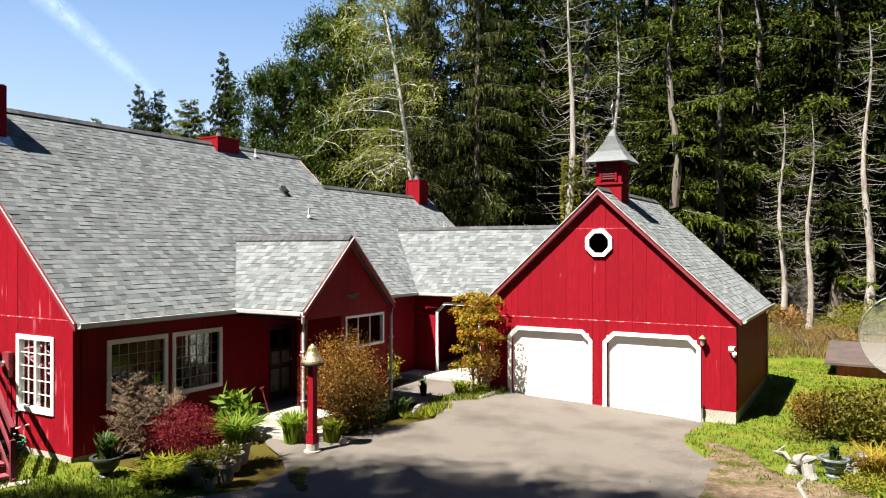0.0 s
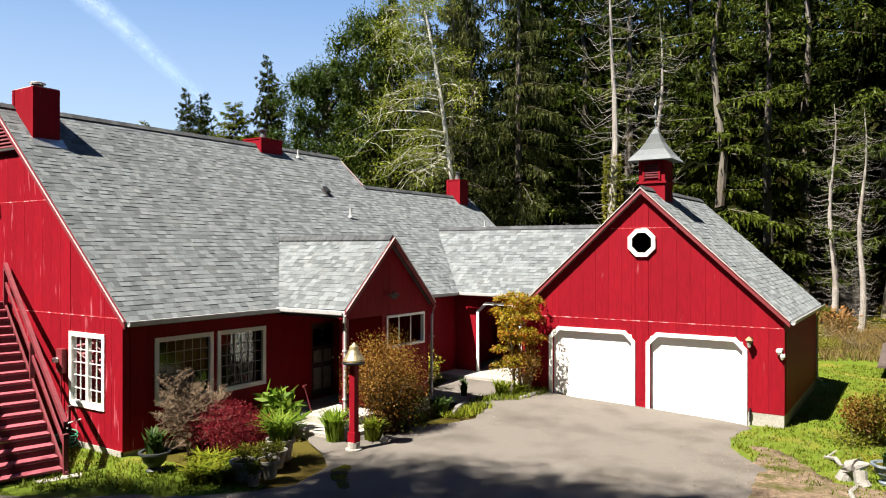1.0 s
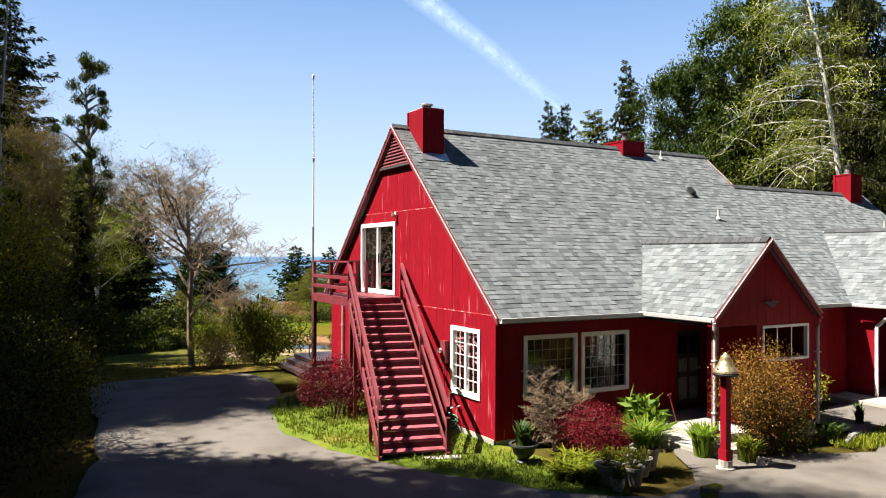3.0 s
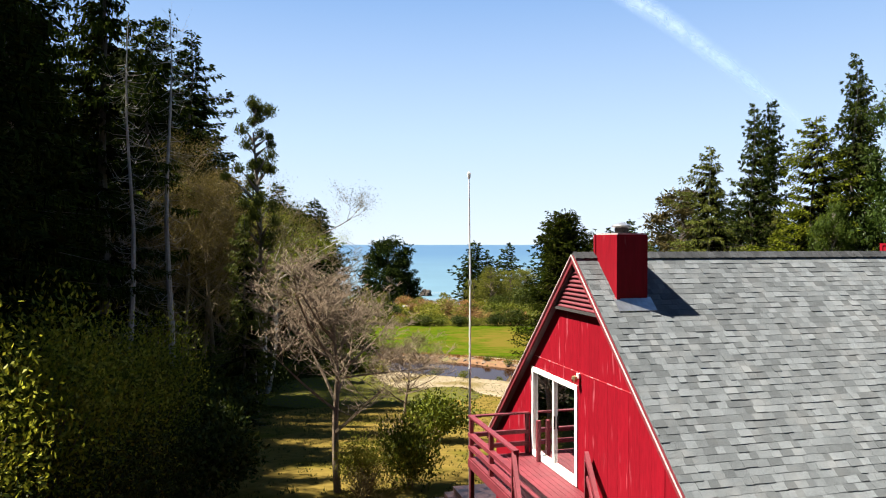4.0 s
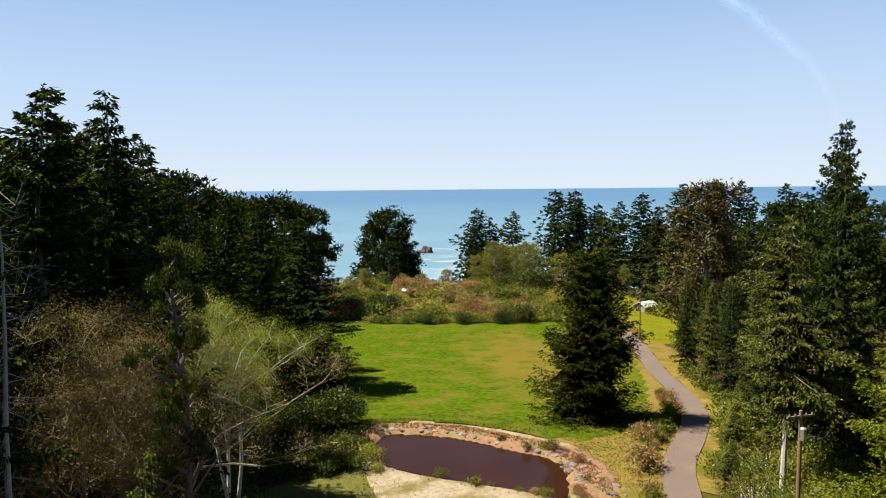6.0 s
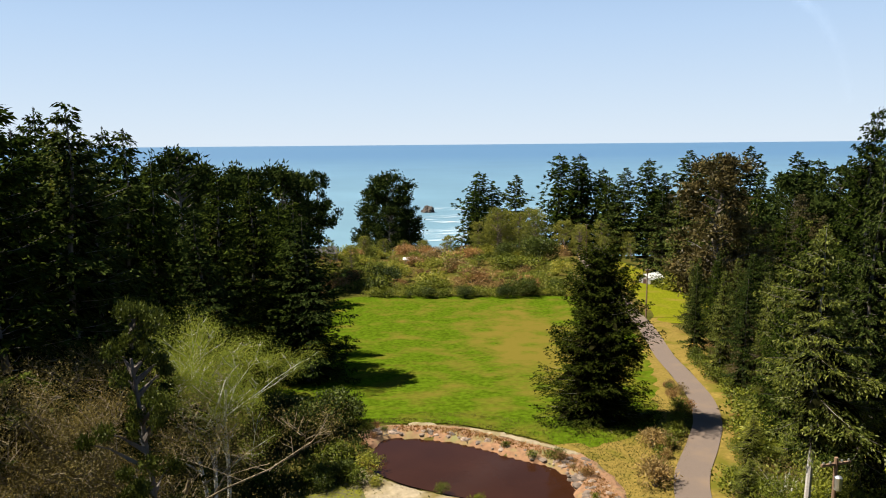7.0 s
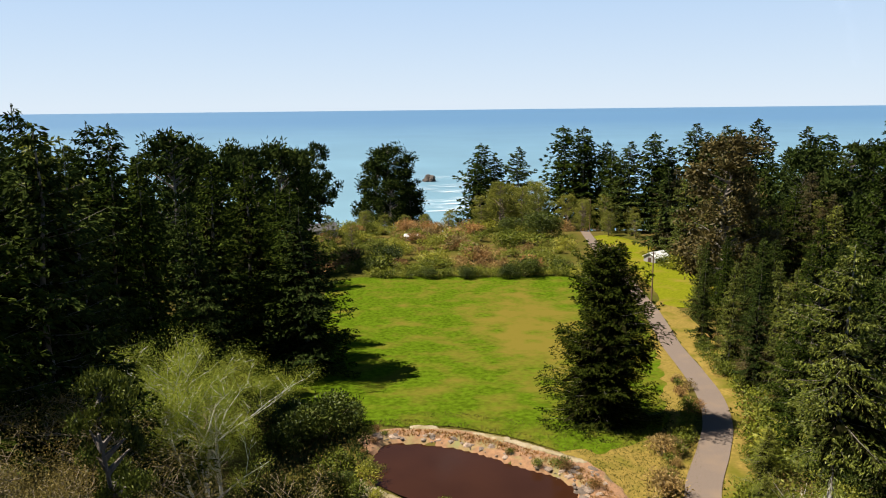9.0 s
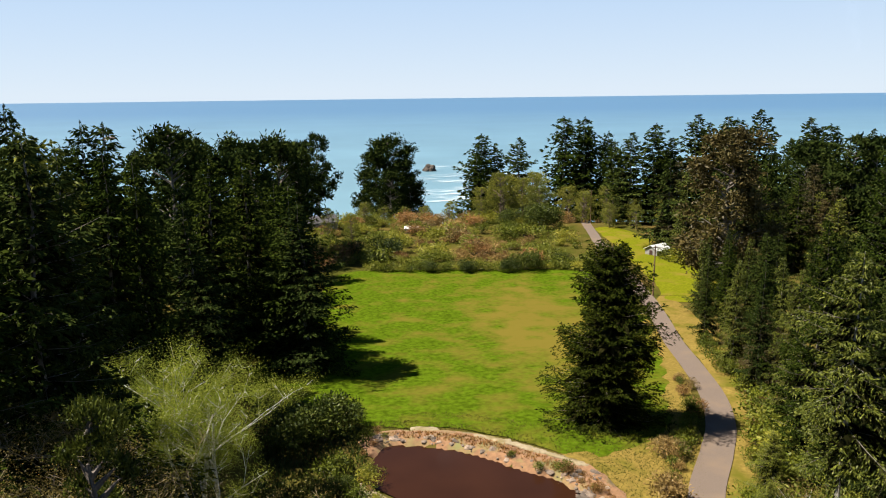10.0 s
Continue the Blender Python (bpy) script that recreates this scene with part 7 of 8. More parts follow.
for k in range(50):
    x = 128 + rng.uniform(0, 190)
    stand_top(FAR_FIR, x, 130 + rng.uniform(0, 150), rng.uniform(6, 15), "firs on the coast")
for k in range(14):
    stand_top(RUST_FIR if k % 2 else FAR_FIR, 112 + rng.uniform(0, 60), 150 + rng.uniform(0, 60), rng.uniform(2, 12), "woods beyond the lane", 1.3)
for k in range(16):
    stand_top(FULL_BACK if k % 2 else MID_WARM, 100 + rng.uniform(0, 46), 138 + rng.uniform(0, 44), rng.uniform(2, 10), "woods beyond the lane")

# scrub between field and coast: single bushes where the land is open, low thickets between them
heaps = {"green": [], "lime": [], "tan": [], "rust": []}


def belt(d, s):
    """A place d metres out and s metres to the side of the line of sight, and its distance from the lane."""
    x, y = s * ASIDE.x + d * AHEAD.x, s * ASIDE.y + d * AHEAD.y
    off = float(np.min(np.hypot(lane_pts[:, 0] - x, lane_pts[:, 1] - y)))
    # the grass strip beyond the lane stays open
    return x, y, off - (9 if y < 240 and x > np.interp(y, lane_pts[:, 1], lane_pts[:, 0]) else 0)


for k in range(430):
    d, s = 188 + 120 * rng.uniform() ** 1.2, rng.uniform(-46, 60)
    x, y, off = belt(d, s)
    if off < 4.5:
        continue
    # colours lie in drifts
    drift = math.sin(0.11 * x + 1.3) + math.sin(0.13 * y - 0.4) + rng.normal(0, 0.55)
    kind = "tan" if drift > 0.75 else "rust" if drift > 0.45 else "lime" if drift > -0.55 else "green"
    tall = rng.uniform(0.9, 2.4)
    r, n = tall * rng.uniform(0.7, 1.3), 150
    v = unit(rng.normal(0, 1, (n, 3))) * (0.5 + 0.5 * rng.uniform(0, 1, (n, 1)))
    lump = 1 + 0.3 * np.sin(3 * v[:, :1] + k) * np.cos(4 * v[:, 1:2] - k)
    p = np.array([x, y, ground_z(x, y)]) + np.maximum(v * lump * np.array([r, r, tall * 0.62]) + np.array([0, 0, tall * 0.42]), np.array([-99, -99, 0.0]))
    heaps[kind].append(sprays(p, v * 0.4 + rng.normal(0, 0.5, (n, 3)) + np.array([0, 0, 0.3]), rng.uniform(0.3, 0.6, n), rng.uniform(0.22, 0.4, n), facing=unit(v)))
for nm, lf, lab in (("green", SHRUB_GREEN, "dark green scrub thickets above the coast"), ("lime", SHRUB_LIME, "light green spring scrub above the coast"), ("tan", SHRUB_TAN, "tan leafless scrub above the coast"), ("rust", SHRUB_RUST, "reddish brown scrub above the coast")):
    tagged(new("coastal_scrub", quads("coastal_scrub", np.concatenate(heaps[nm]), lf)), lab, "scrub", kind="stuff")
for k in range(120):
    x, y, off = belt(190 + 115 * rng.uniform() ** 1.1, rng.uniform(-48, 58))
    if off > 6:
        drift = math.sin(0.11 * x + 1.3) + math.sin(0.13 * y - 0.4) + rng.normal(0, 0.7)
        stand(SCRUB_TAN if drift > 0.5 else SCRUB_LIME if drift > -0.7 else SCRUB_GREEN, x, y, rng.uniform(2.6, 5.6), group="coastal bushes", wide_by=rng.uniform(1.1, 1.7))
# dark round bushes at the field's far edge
for x, y, h in ((62.3, 178, 5.4), (58.5, 177, 3.6), (49, 181, 3.4), (40, 184, 3.2), (73, 181, 3.8), (29, 196, 4.2), (34, 205, 6.5), (91, 238, 9.5), (84, 250, 6), (25, 212, 5)):
    stand(LAUREL, x, y, h, group="dark bushes at the field edge", wide_by=1.05)
for k in range(24):
    s = -22 + 2.4 * k
    x, y, off = belt(189 + rng.uniform(-1.2, 1.5), s)
    if off > 5:
        stand(SCRUB_GREEN if k % 3 else SCRUB_LIME, x, y, rng.uniform(1.6, 2.8), group="bushes at the field edge", wide_by=1.4)
# light green trees before the coast firs
for x, y, h in ((90, 275, 19), (97, 270, 17), (84, 280, 14), (103, 276, 18), (94, 284, 19), (80, 268, 9), (100, 262, 14), (108, 285, 20), (36, 262, 8), (44, 268, 7), (54, 280, 7), (62, 284, 7), (70, 276, 8), (40, 284, 9), (75, 290, 9), (66, 296, 8), (112, 262, 14), (121, 250, 13), (28, 235, 8), (22, 246, 9), (114, 234, 8), (120, 227, 8), (126, 220, 8), (118, 240, 10), (124, 236, 9), (111, 248, 11), (131, 228, 9), (116, 256, 12)):
    stand(SPRING_TREE, x, y, h, group="spring trees on the coast", wide_by=rng.uniform(0.9, 1.2))
for k in range(48):
    f = int(rng.integers(5, 75))
    p, d = lane_pts[f], lane_dir[f]
    off = LANE_HALF + 1.6 + abs(rng.normal(0, 3.0))
    stand(SCRUB_GREEN if k % 3 else SCRUB_TAN, p[0] + d[1] * off, p[1] - d[0] * off, rng.uniform(1.0, 3.0), group="lane side scrub")
for k in range(44):
    f = int(rng.integers(2, 58))
    p, d = lane_pts[f], lane_dir[f]
    stand(SCRUB_GREEN if k % 2 else SCRUB_TAN, p[0] - d[1] * rng.uniform(2.6, 3.8), p[1] + d[0] * rng.uniform(2.6, 3.4), rng.uniform(0.5, 1.9), group="lane side scrub")
for k in range(36):
    p = POND_LINE[int(rng.integers(0, len(POND_LINE)))]
    c = POND_LINE.mean(0)
    q = c + (p - c) * rng.uniform(1.05, 1.3)
    stand(SCRUB_TAN if k % 2 else SCRUB_GREEN, q[0], q[1], rng.uniform(0.5, 1.3), group="pond side scrub")
for x, y, h in ((8.2, 76.8, 2.2), (9.0, 79, 2.0), (6.8, 74, 2.5), (8.2, 73.4, 1.6), (3, 75.5, 3), (6, 80, 2.6), (4.5, 78, 3), (-1, 76, 3)):
    stand(SCRUB_GREEN if x < 8 else SCRUB_LIME, x, y, h * 0.8, group="pond side scrub", wide_by=1.1)
for x, y, h in ((32.4, 66.4, 2.8), (33.4, 68, 2.4), (36.6, 74.0, 2.4), (37.4, 75.4, 1.8), (47.2, 84.2, 1.8), (51.3, 91.6, 1.6)):
    stand(SCRUB_TAN, x, y, h, group="lane side scrub")
for k in range(30):
    x, y = rng.uniform(-14, 9), rng.uniform(36, 92)
    if x < 4 - 0.1 * (y - 60) and (x < -6 or y > 75):
        stand(SCRUB_TAN if k % 3 else SCRUB_GREEN, x, y, rng.uniform(1.2, 3.2), group="pond side scrub")
for k in range(20):
    stand(SCRUB_GREEN if k % 2 else SCRUB_TAN, rng.uniform(29, 40), rng.uniform(-22, 4), rng.uniform(0.8, 2.4), group="scrub at the wood edge")
# the first plant of each kind takes a place of its own in the woods
for k, p in enumerate(STORE):
    x, y = 90 + 7 * (k % 8), 40 + 6 * (k // 8)
    p.location = (x, y, ground_z(x, y) - 0.1)
# unseen row of trees, added to block sky light from the yard
for k in range(22):
    for y in (-36,):
        stand(FULL_BACK, -46 + 5.0 * k + rng.uniform(-1.2, 1.2), y + rng.uniform(-2, 2), rng.uniform(26, 30), group="woods round the yard")
# more unseen woods, added to close the yard behind and dim its shaded walls
for k in range(34):
    x, y = -34 + 2.6 * k, (-24.5, -29.5)[k % 2] + rng.uniform(-1, 1) - 0.1 * max(0, -12 - (-34 + 2.6 * k))
    stand(FULL_BACK, x, y, rng.uniform(27, 32), group="woods round the yard")
for k in range(30):
    a = math.radians(150 + 7 * k)
    r = 34 + rng.uniform(0, 14)
    x, y = -4 + r * math.cos(a), -14 + r * math.sin(a) * 0.85
    if y < -24 or x < -22:
        stand(TALL_BACK if k % 2 else FULL_BACK, x, y, rng.uniform(24, 30), group="woods round the yard")

# ---- planting and things in the yard ----
def blades(name, x, y, r, n, h, material, label, category="plant", arch=0.5, width=0.03):
    """A clump of strap leaves: each a bent blade of two faces."""
    t = thing(name, label, category, at=(x, y, ground_z(x, y) + 0.04))
    g = []
    for k in range(n):
        a, q = rng.uniform(0, 6.283), r * 0.35 * math.sqrt(rng.uniform())
        b, hh = rng.uniform(0, 6.283), h * rng.uniform(0.6, 1.1)
        o = np.array([q * math.cos(a), q * math.sin(a), 0])
        d = np.array([math.cos(b), math.sin(b), 0])
        s = np.array([-d[1], d[0], 0]) * width
        m = o + d * r * 0.35 * arch + np.array([0, 0, hh * 0.65])
        e = o + d * r * arch * rng.uniform(0.8, 1.5) + np.array([0, 0, hh * rng.uniform(0.75, 1.0)])
        g += [[o - s, o + s, m + s, m - s], [m - s, m + s, e + s * 0.1, e - s * 0.1]]
    part("leaf_clump", quads("leaf_clump", np.array(g), material), material, t)
    return t


def pot(x, y, r, h, material, label, style="pot"):
    p = thing("plant_pot", label, "pot", "pots by the drive", at=(x, y, ground_z(x, y) + 0.05))
    if style == "urn":
        rings = [(r * 0.5, 0), (r * 0.55, 0.05), (r * 0.35, h * 0.25), (r * 0.75, h * 0.55), (r * 0.85, h * 0.85), (r * 1.05, h * 0.92), (r * 1.05, h), (r * 0.85, h), (r * 0.8, h * 0.85)]
    else:
        rings = [(r * 0.68, 0), (r * 0.72, 0.03), (r * 0.93, h * 0.82), (r * 1.04, h * 0.83), (r * 1.06, h), (r * 0.92, h), (r * 0.88, h * 0.88)]
    part("bowl", Geo().lathe(rings, 20), material, p)
    part("soil", Geo().lathe([(0.01, h * 0.86), (r * 0.88, h * 0.86), (r * 0.86, h * 0.9), (0.01, h * 0.92)], 14), EARTH, p)
    return p


def seat_on(t, z):
    t.location.z += z
    return t


POT_WHITE = mat("weathered_white_glaze", (0.3, 0.285, 0.26), 0.6, alt=(0.15, 0.135, 0.11), fine=18, coarse=5, var=0.2, alt_lo=0.55, alt_hi=0.75)
POT_BLUE = mat("blue_grey_glaze", (0.11, 0.14, 0.17), 0.45, alt=(0.3, 0.33, 0.36), fine=18, coarse=6, var=0.2, alt_lo=0.55, alt_hi=0.7)
POT_DARK = mat("dark_slate_glaze", (0.035, 0.042, 0.045), 0.5, fine=18, coarse=5, var=0.25)
STRAP = leaf_mat("deep_strap_leaves", (0.025, 0.06, 0.018), (0.09, 0.14, 0.04), thin=0.3)
for x, y, r, h, m, s, lab, kind in ((-0.25, -1.45, 0.30, 0.42, POT_DARK, "urn", "dark glazed urn pot on the lawn edge", "spike"), (0.35, -3.35, 0.24, 0.40, POT_WHITE, "pot", "weathered white pot with low greenery", "bush"),
                                    (0.75, -3.62, 0.22, 0.36, POT_WHITE, "pot", "weathered white pot with dark greenery", "bush"), (1.30, -3.22, 0.25, 0.36, POT_WHITE, "pot", "weathered white pot with sparse greenery", "low"),
                                    (1.72, -2.95, 0.30, 0.46, POT_WHITE, "pot", "large pale pot with a bright grassy plant", "grass"), (0.25, -3.75, 0.14, 0.26, POT_WHITE, "pot", "small pale pot in the shade", "low")):
    pot(x, y, r, h, m, lab, s)
    if kind == "spike":
        seat_on(blades("potted_plant", x, y, 0.4, 70, 0.55, STRAP, "spiky dark green potted plant"), h * 0.9)
    elif kind == "grass":
        seat_on(blades("potted_plant", x, y, 0.6, 190, 0.62, BLADE_BRIGHT, "bright green grassy potted plant", arch=0.8, width=0.02), h * 0.88)
    else:
        b = shrub("potted_plant", 0.42 if kind == "bush" else 0.26, 0.28, "small leafy plant in a pot", SHRUB_LIME if kind == "bush" else SHRUB_GREEN, 260, 0.07, category="plant")
        b.location = (x, y, ground_z(x, y) + h * 0.9 + 0.04)


def put(ob, x, y, lift=0.0):
    ob.location = (x, y, ground_z(x, y) + lift)
    return ob


put(broadleaf("bare_bush", 1.75, "twisted leafless bush with curling brown twigs", TWIG_BUSH, None, spread=1.4, levels=5, forks=5, leaves=0, first=0.1, up=0.5, r0=0.022, stems=6, category="shrub", trunk_name="stem_fan", thin=0.004), 1.0, -0.85).scale = (1.1, 1.1, 1.3)
put(shrub("japanese_maple", 1.25, 1.05, "low dome shaped crimson lace leaf maple", MAPLE_RED, 11000, 0.062, stems=10, lumps=12, hollow=0.5, hang=0.7, long=2.6), 1.55, -1.75)
put(shrub("japanese_maple", 1.75, 1.25, "weeping crimson lace leaf maple beside the stairs", MAPLE_RED, 11000, 0.07, stems=10, lumps=12, hollow=0.5, hang=0.9, long=2.6), -2.05, 4.75)
ab = put(shrub("amber_bush", 2.7, 1.05, "tall amber and olive leaved bush before the porch", BUSH_AMBER, 15000, 0.05, stems=70, lumps=26, hollow=0.15, long=1.8), 4.85, -3.35)
n_ = 5200
a_, f_ = rng.uniform(0, 6.283, n_), rng.uniform(0.02, 0.62, n_)
r_ = (0.25 + 0.9 * f_) * np.sqrt(rng.uniform(0.1, 1, n_))
part("lower_leaves", quads("lower_leaves", sprays(np.c_[r_ * np.cos(a_), r_ * np.sin(a_), f_ * 2.3], rng.normal(0, 1, (n_, 3)), 0.055, 0.03), BUSH_BRONZE), BUSH_BRONZE, ab, "dark bronze lower leaves")
put(shrub("undergrowth_bush", 1.4, 1.0, "dark green undergrowth below the amber bush", SHRUB_DARK, 2200, 0.09, stems=14, lumps=8, hollow=0.2), 5.6, -3.45)
gm = thing("golden_maple", "small golden orange maple with layered leaves beside the garage", "tree")
for k in range(7):
    a, r = rng.uniform(0, 6.283), rng.uniform(0.25, 0.75)
    foot = Vector((0.12 * math.cos(a), 0.12 * math.sin(a), 0))
    top = Vector((r * math.cos(a), r * math.sin(a), rng.uniform(1.9, 2.7)))
    mid = foot.lerp(top, 0.5) + Vector((-0.12 * math.cos(a), -0.12 * math.sin(a), 0.2))
    part("stem", Geo().tube([foot, mid, top], [0.03, 0.02, 0.008], 6), TWIG_GREY, gm)
gold, orange = [], []
for k in range(30):
    f = (k + 0.5) / 30
    a, z = 2.4 * k + rng.normal(0, 0.3), 0.75 + 2.3 * f ** 0.75 + rng.normal(0, 0.08)
    out = (1.0 if f > 0.4 else 0.72) * rng.uniform(0.25, 0.85) * (1.15 - 0.45 * f)
    pr, n = rng.uniform(0.28, 0.46), 230
    q, w = rng.uniform(0, 6.283, n), np.sqrt(rng.uniform(0, 1, n))
    p = np.c_[out * math.cos(a) + pr * w * np.cos(q), out * math.sin(a) + pr * w * np.sin(q), z + 0.1 * (1 - w * w) - 0.1 * out + rng.normal(0, 0.045, n)]
    way = np.c_[np.cos(q), np.sin(q), rng.uniform(-0.9, 0.2, n)] + rng.normal(0, 0.35, (n, 3))
    edge = w + rng.normal(0, 0.22, n) > 0.95 - 0.25 * rng.uniform()
    for lot, sel in ((orange, edge), (gold, ~edge)):
        lot.append(sprays(p[sel], way[sel], rng.uniform(0.06, 0.11, int(sel.sum())), 0.05, 0.1, 0.4))
crown_part(gold, MAPLE_GOLD, gm, "golden_crown")
crown_part(orange, MAPLE_ORANGE, gm, "orange_fringe")
put(gm, 11.0, -3.75)
put(shrub("maple_undergrowth", 1.7, 0.75, "sparse brown green undergrowth below the maple", BUSH_AMBER, 1500, 0.08, stems=22, lumps=8, hollow=0.2), 11.1, -4.05)
put(shrub("dark_shrub", 1.6, 0.8, "open green shrub by the covered way", SHRUB_LIME, 420, 0.12, stems=9, hollow=0.3), 9.7, -1.3)
put(shrub("leafy_plant", 1.15, 0.55, "broad leaved bright green plant by the wall", BLADE_BRIGHT, 260, 0.32, stems=8, hollow=0.2, category="plant", long=2.6), 3.2, -1.35)
for x, y, r, n, h, m, lab in ((3.55, -2.85, 0.5, 150, 0.75, BLADE_BRIGHT, "bright green day lily clump by the post"), (3.9, -2.5, 0.5, 130, 0.7, BLADE_BRIGHT, "bright green day lily clump by the step"), (4.1, -3.55, 0.5, 110, 0.6, BLADE, "green strap leaf clump below the bush"),
                              (10.3, -3.65, 0.6, 60, 0.55, BLADE, "grey green spiky yucca by the drive"), (10.7, -3.95, 0.5, 60, 0.4, BLADE, "grey green iris clump by the drive"), (7.3, -3.35, 0.5, 90, 0.5, STRAP, "dark strap leaf clump by the walk"), (9.7, -2.6, 0.3, 40, 0.6, STRAP, "thin weedy stems in the walk"),
                              (0.4, -2.4, 0.8, 150, 0.42, BLADE, "grassy strap leaf clump on the lawn"), (-0.1, -2.7, 0.7, 130, 0.38, BLADE, "grassy strap leaf clump on the lawn"), (0.9, -2.6, 0.7, 130, 0.4, BLADE, "grassy strap leaf clump on the lawn"), (0.1, -3.1, 0.6, 120, 0.36, BLADE, "grassy strap leaf clump on the lawn")):
    blades("strap_plant", x, y, r, n, h, m, lab)

bp = thing("bell_post", "red square post carrying a tarnished bell", "bell post", at=(3.2, -3.72, ground_z(3.2, -3.72) + 0.03))
part("footing", Geo().lathe([(0.19, 0), (0.19, 0.05), (0.14, 0.06), (0.14, 0.2)], 12), CONCRETE, bp)
part("plinth", Geo().box(-0.1, 0.1, -0.1, 0.1, 0.2, 0.42), RED, bp)
part("shaft", Geo().box(-0.075, 0.075, -0.075, 0.075, 0.42, 1.95), RED, bp)
part("yoke", Geo().tube([(-0.2, 0, 1.95), (-0.22, 0, 2.08), (-0.15, 0, 2.0), (0.15, 0, 2.0), (0.22, 0, 2.08), (0.2, 0, 1.95)], 0.025, 8).lathe([(0.24, 1.93), (0.26, 1.97), (0.22, 2.0)], 16), IRON, bp)
part("bell", Geo().lathe([(0.25, 2.0), (0.24, 2.04), (0.17, 2.14), (0.12, 2.24), (0.10, 2.32), (0.05, 2.36), (0.02, 2.40)], 20), BRASS, bp, "tarnished brass bell")


def driftwood(x, y, s, label, turn=0):
    """A bleached root: bent tapering limbs from a hub."""
    d = thing("driftwood", label, "driftwood", at=(x, y, ground_z(x, y) + 0.05))
    d.rotation_euler.z = radians(turn)
    k = s * 1.25

    def limb(name, pts, radii):
        part(name, Geo().tube([(p[0] * k, p[1] * k, p[2] * k) for p in pts], [r * k * 1.75 for r in radii], 9), DEAD_PALE, d)

    limb("trunk", [(-0.34, 0, -0.05), (-0.28, 0.05, 0.2), (-0.14, 0.02, 0.42), (0.06, 0.04, 0.5), (0.2, 0.0, 0.36), (0.26, -0.05, 0.14), (0.34, -0.05, -0.05)], [0.15, 0.12, 0.13, 0.15, 0.12, 0.11, 0.14])
    limb("root", [(-0.12, 0.02, 0.42), (-0.03, 0.14, 0.2), (-0.02, 0.22, -0.05)], [0.1, 0.09, 0.1])
    limb("root", [(0.06, 0.04, 0.5), (0.28, 0.08, 0.6), (0.44, 0.1, 0.66)], [0.1, 0.06, 0.02])
    return d


DEAD_PALE = mat("sun_bleached_driftwood", (0.2, 0.19, 0.178), 0.85, alt=(0.09, 0.155, 0.13), fine=12, coarse=3, var=0.2, bump=0.5, bscale=30, alt_lo=0.6, alt_hi=0.8)
driftwood(6.95, -13.2, 0.5, "bleached driftwood root at the drive edge", 240)
driftwood(7.7, -14.15, 0.55, "pale driftwood piece beside the urn", 200)
lg = part("driftwood_branch", Geo().tube([(8.9, -12.5, -0.08), (8.5, -12.75, 0.01), (8.15, -12.9, -0.05)], [0.03, 0.05, 0.035], 7).tube([(8.75, -12.55, -0.05), (8.8, -12.75, 0.13)], [0.03, 0.015], 6), DEAD_PALE)
tagged(lg, "bleached forked branch on the grass", "driftwood")
lg = part("driftwood_log", Geo().tube([(7.3, -3.75, 0.1), (7.8, -3.55, 0.13), (8.5, -3.35, 0.1)], [0.05, 0.09, 0.07], 8), DEAD_PALE)
tagged(lg, "bleached log edging the walk", "log")
lg = part("edging_log", Geo().tube([(10.2, -4.25, 0.06), (10.9, -4.35, 0.08), (11.6, -4.4, 0.06)], [0.06, 0.07, 0.05], 8), DEAD_PALE)
tagged(lg, "pale log edging the garage bed", "log")
lg = part("edging_board", Geo().tube([(4.3, -13.6, 0.04), (6, -13.2, 0.05), (7.2, -13.35, -0.02)], [0.05, 0.05, 0.04], 7), DEAD_PALE)
tagged(lg, "pale thin log edging the drive", "log")
st_ = thing("stone_block", "small white stone at the drive edge", "stone", at=(4.0, -3.95, 0.04))
part("block", Geo().lathe([(0.08, 0), (0.10, 0.08), (0.07, 0.15)], 7), POT_WHITE, st_)
pot(7.15, -13.75, 0.28, 0.4, POT_BLUE, "blue grey urn planter with a pale rim", "urn")
seat_on(blades("potted_plant", 7.15, -13.75, 0.2, 40, 0.35, STRAP, "small upright potted plant"), 0.36)
put(shrub("yellow_bush", 1.6, 1.25, "sprawling yellow green bush with brown stems", BUSH_GOLD, 5200, 0.11, stems=40, bark=TWIG, lumps=12, hollow=0.2), 11.6, -14.25)
put(shrub("brown_bush", 1.25, 0.8, "brown stemmed bush with dry leaves", BUSH_AMBER, 2200, 0.1, stems=30, lumps=9, hollow=0.2), 11.3, -13.35)
put(shrub("yellow_bush", 1.5, 1.3, "yellow green bush at the lawn edge", SHRUB_LIME, 2600, 0.11, stems=24, lumps=9, hollow=0.2), 13.2, -15.8)
blades("ornamental_grass", 7.45, -14.5, 0.7, 260, 0.7, leaf_mat("golden_grass_blades", (0.2, 0.14, 0.02), (0.36, 0.28, 0.05), thin=0.4), "golden tufted ornamental grass", arch=0.9, width=0.012)
for x, y in ((8.2, -13.4), (8.8, -14.6), (6.5, -14.1), (10.8, -12.9)):
    put(shrub("ground_cover", 0.4, 0.7, "low bright green ground cover", SHRUB_LIME, 700, 0.07, stems=6, category="plant"), x, y)

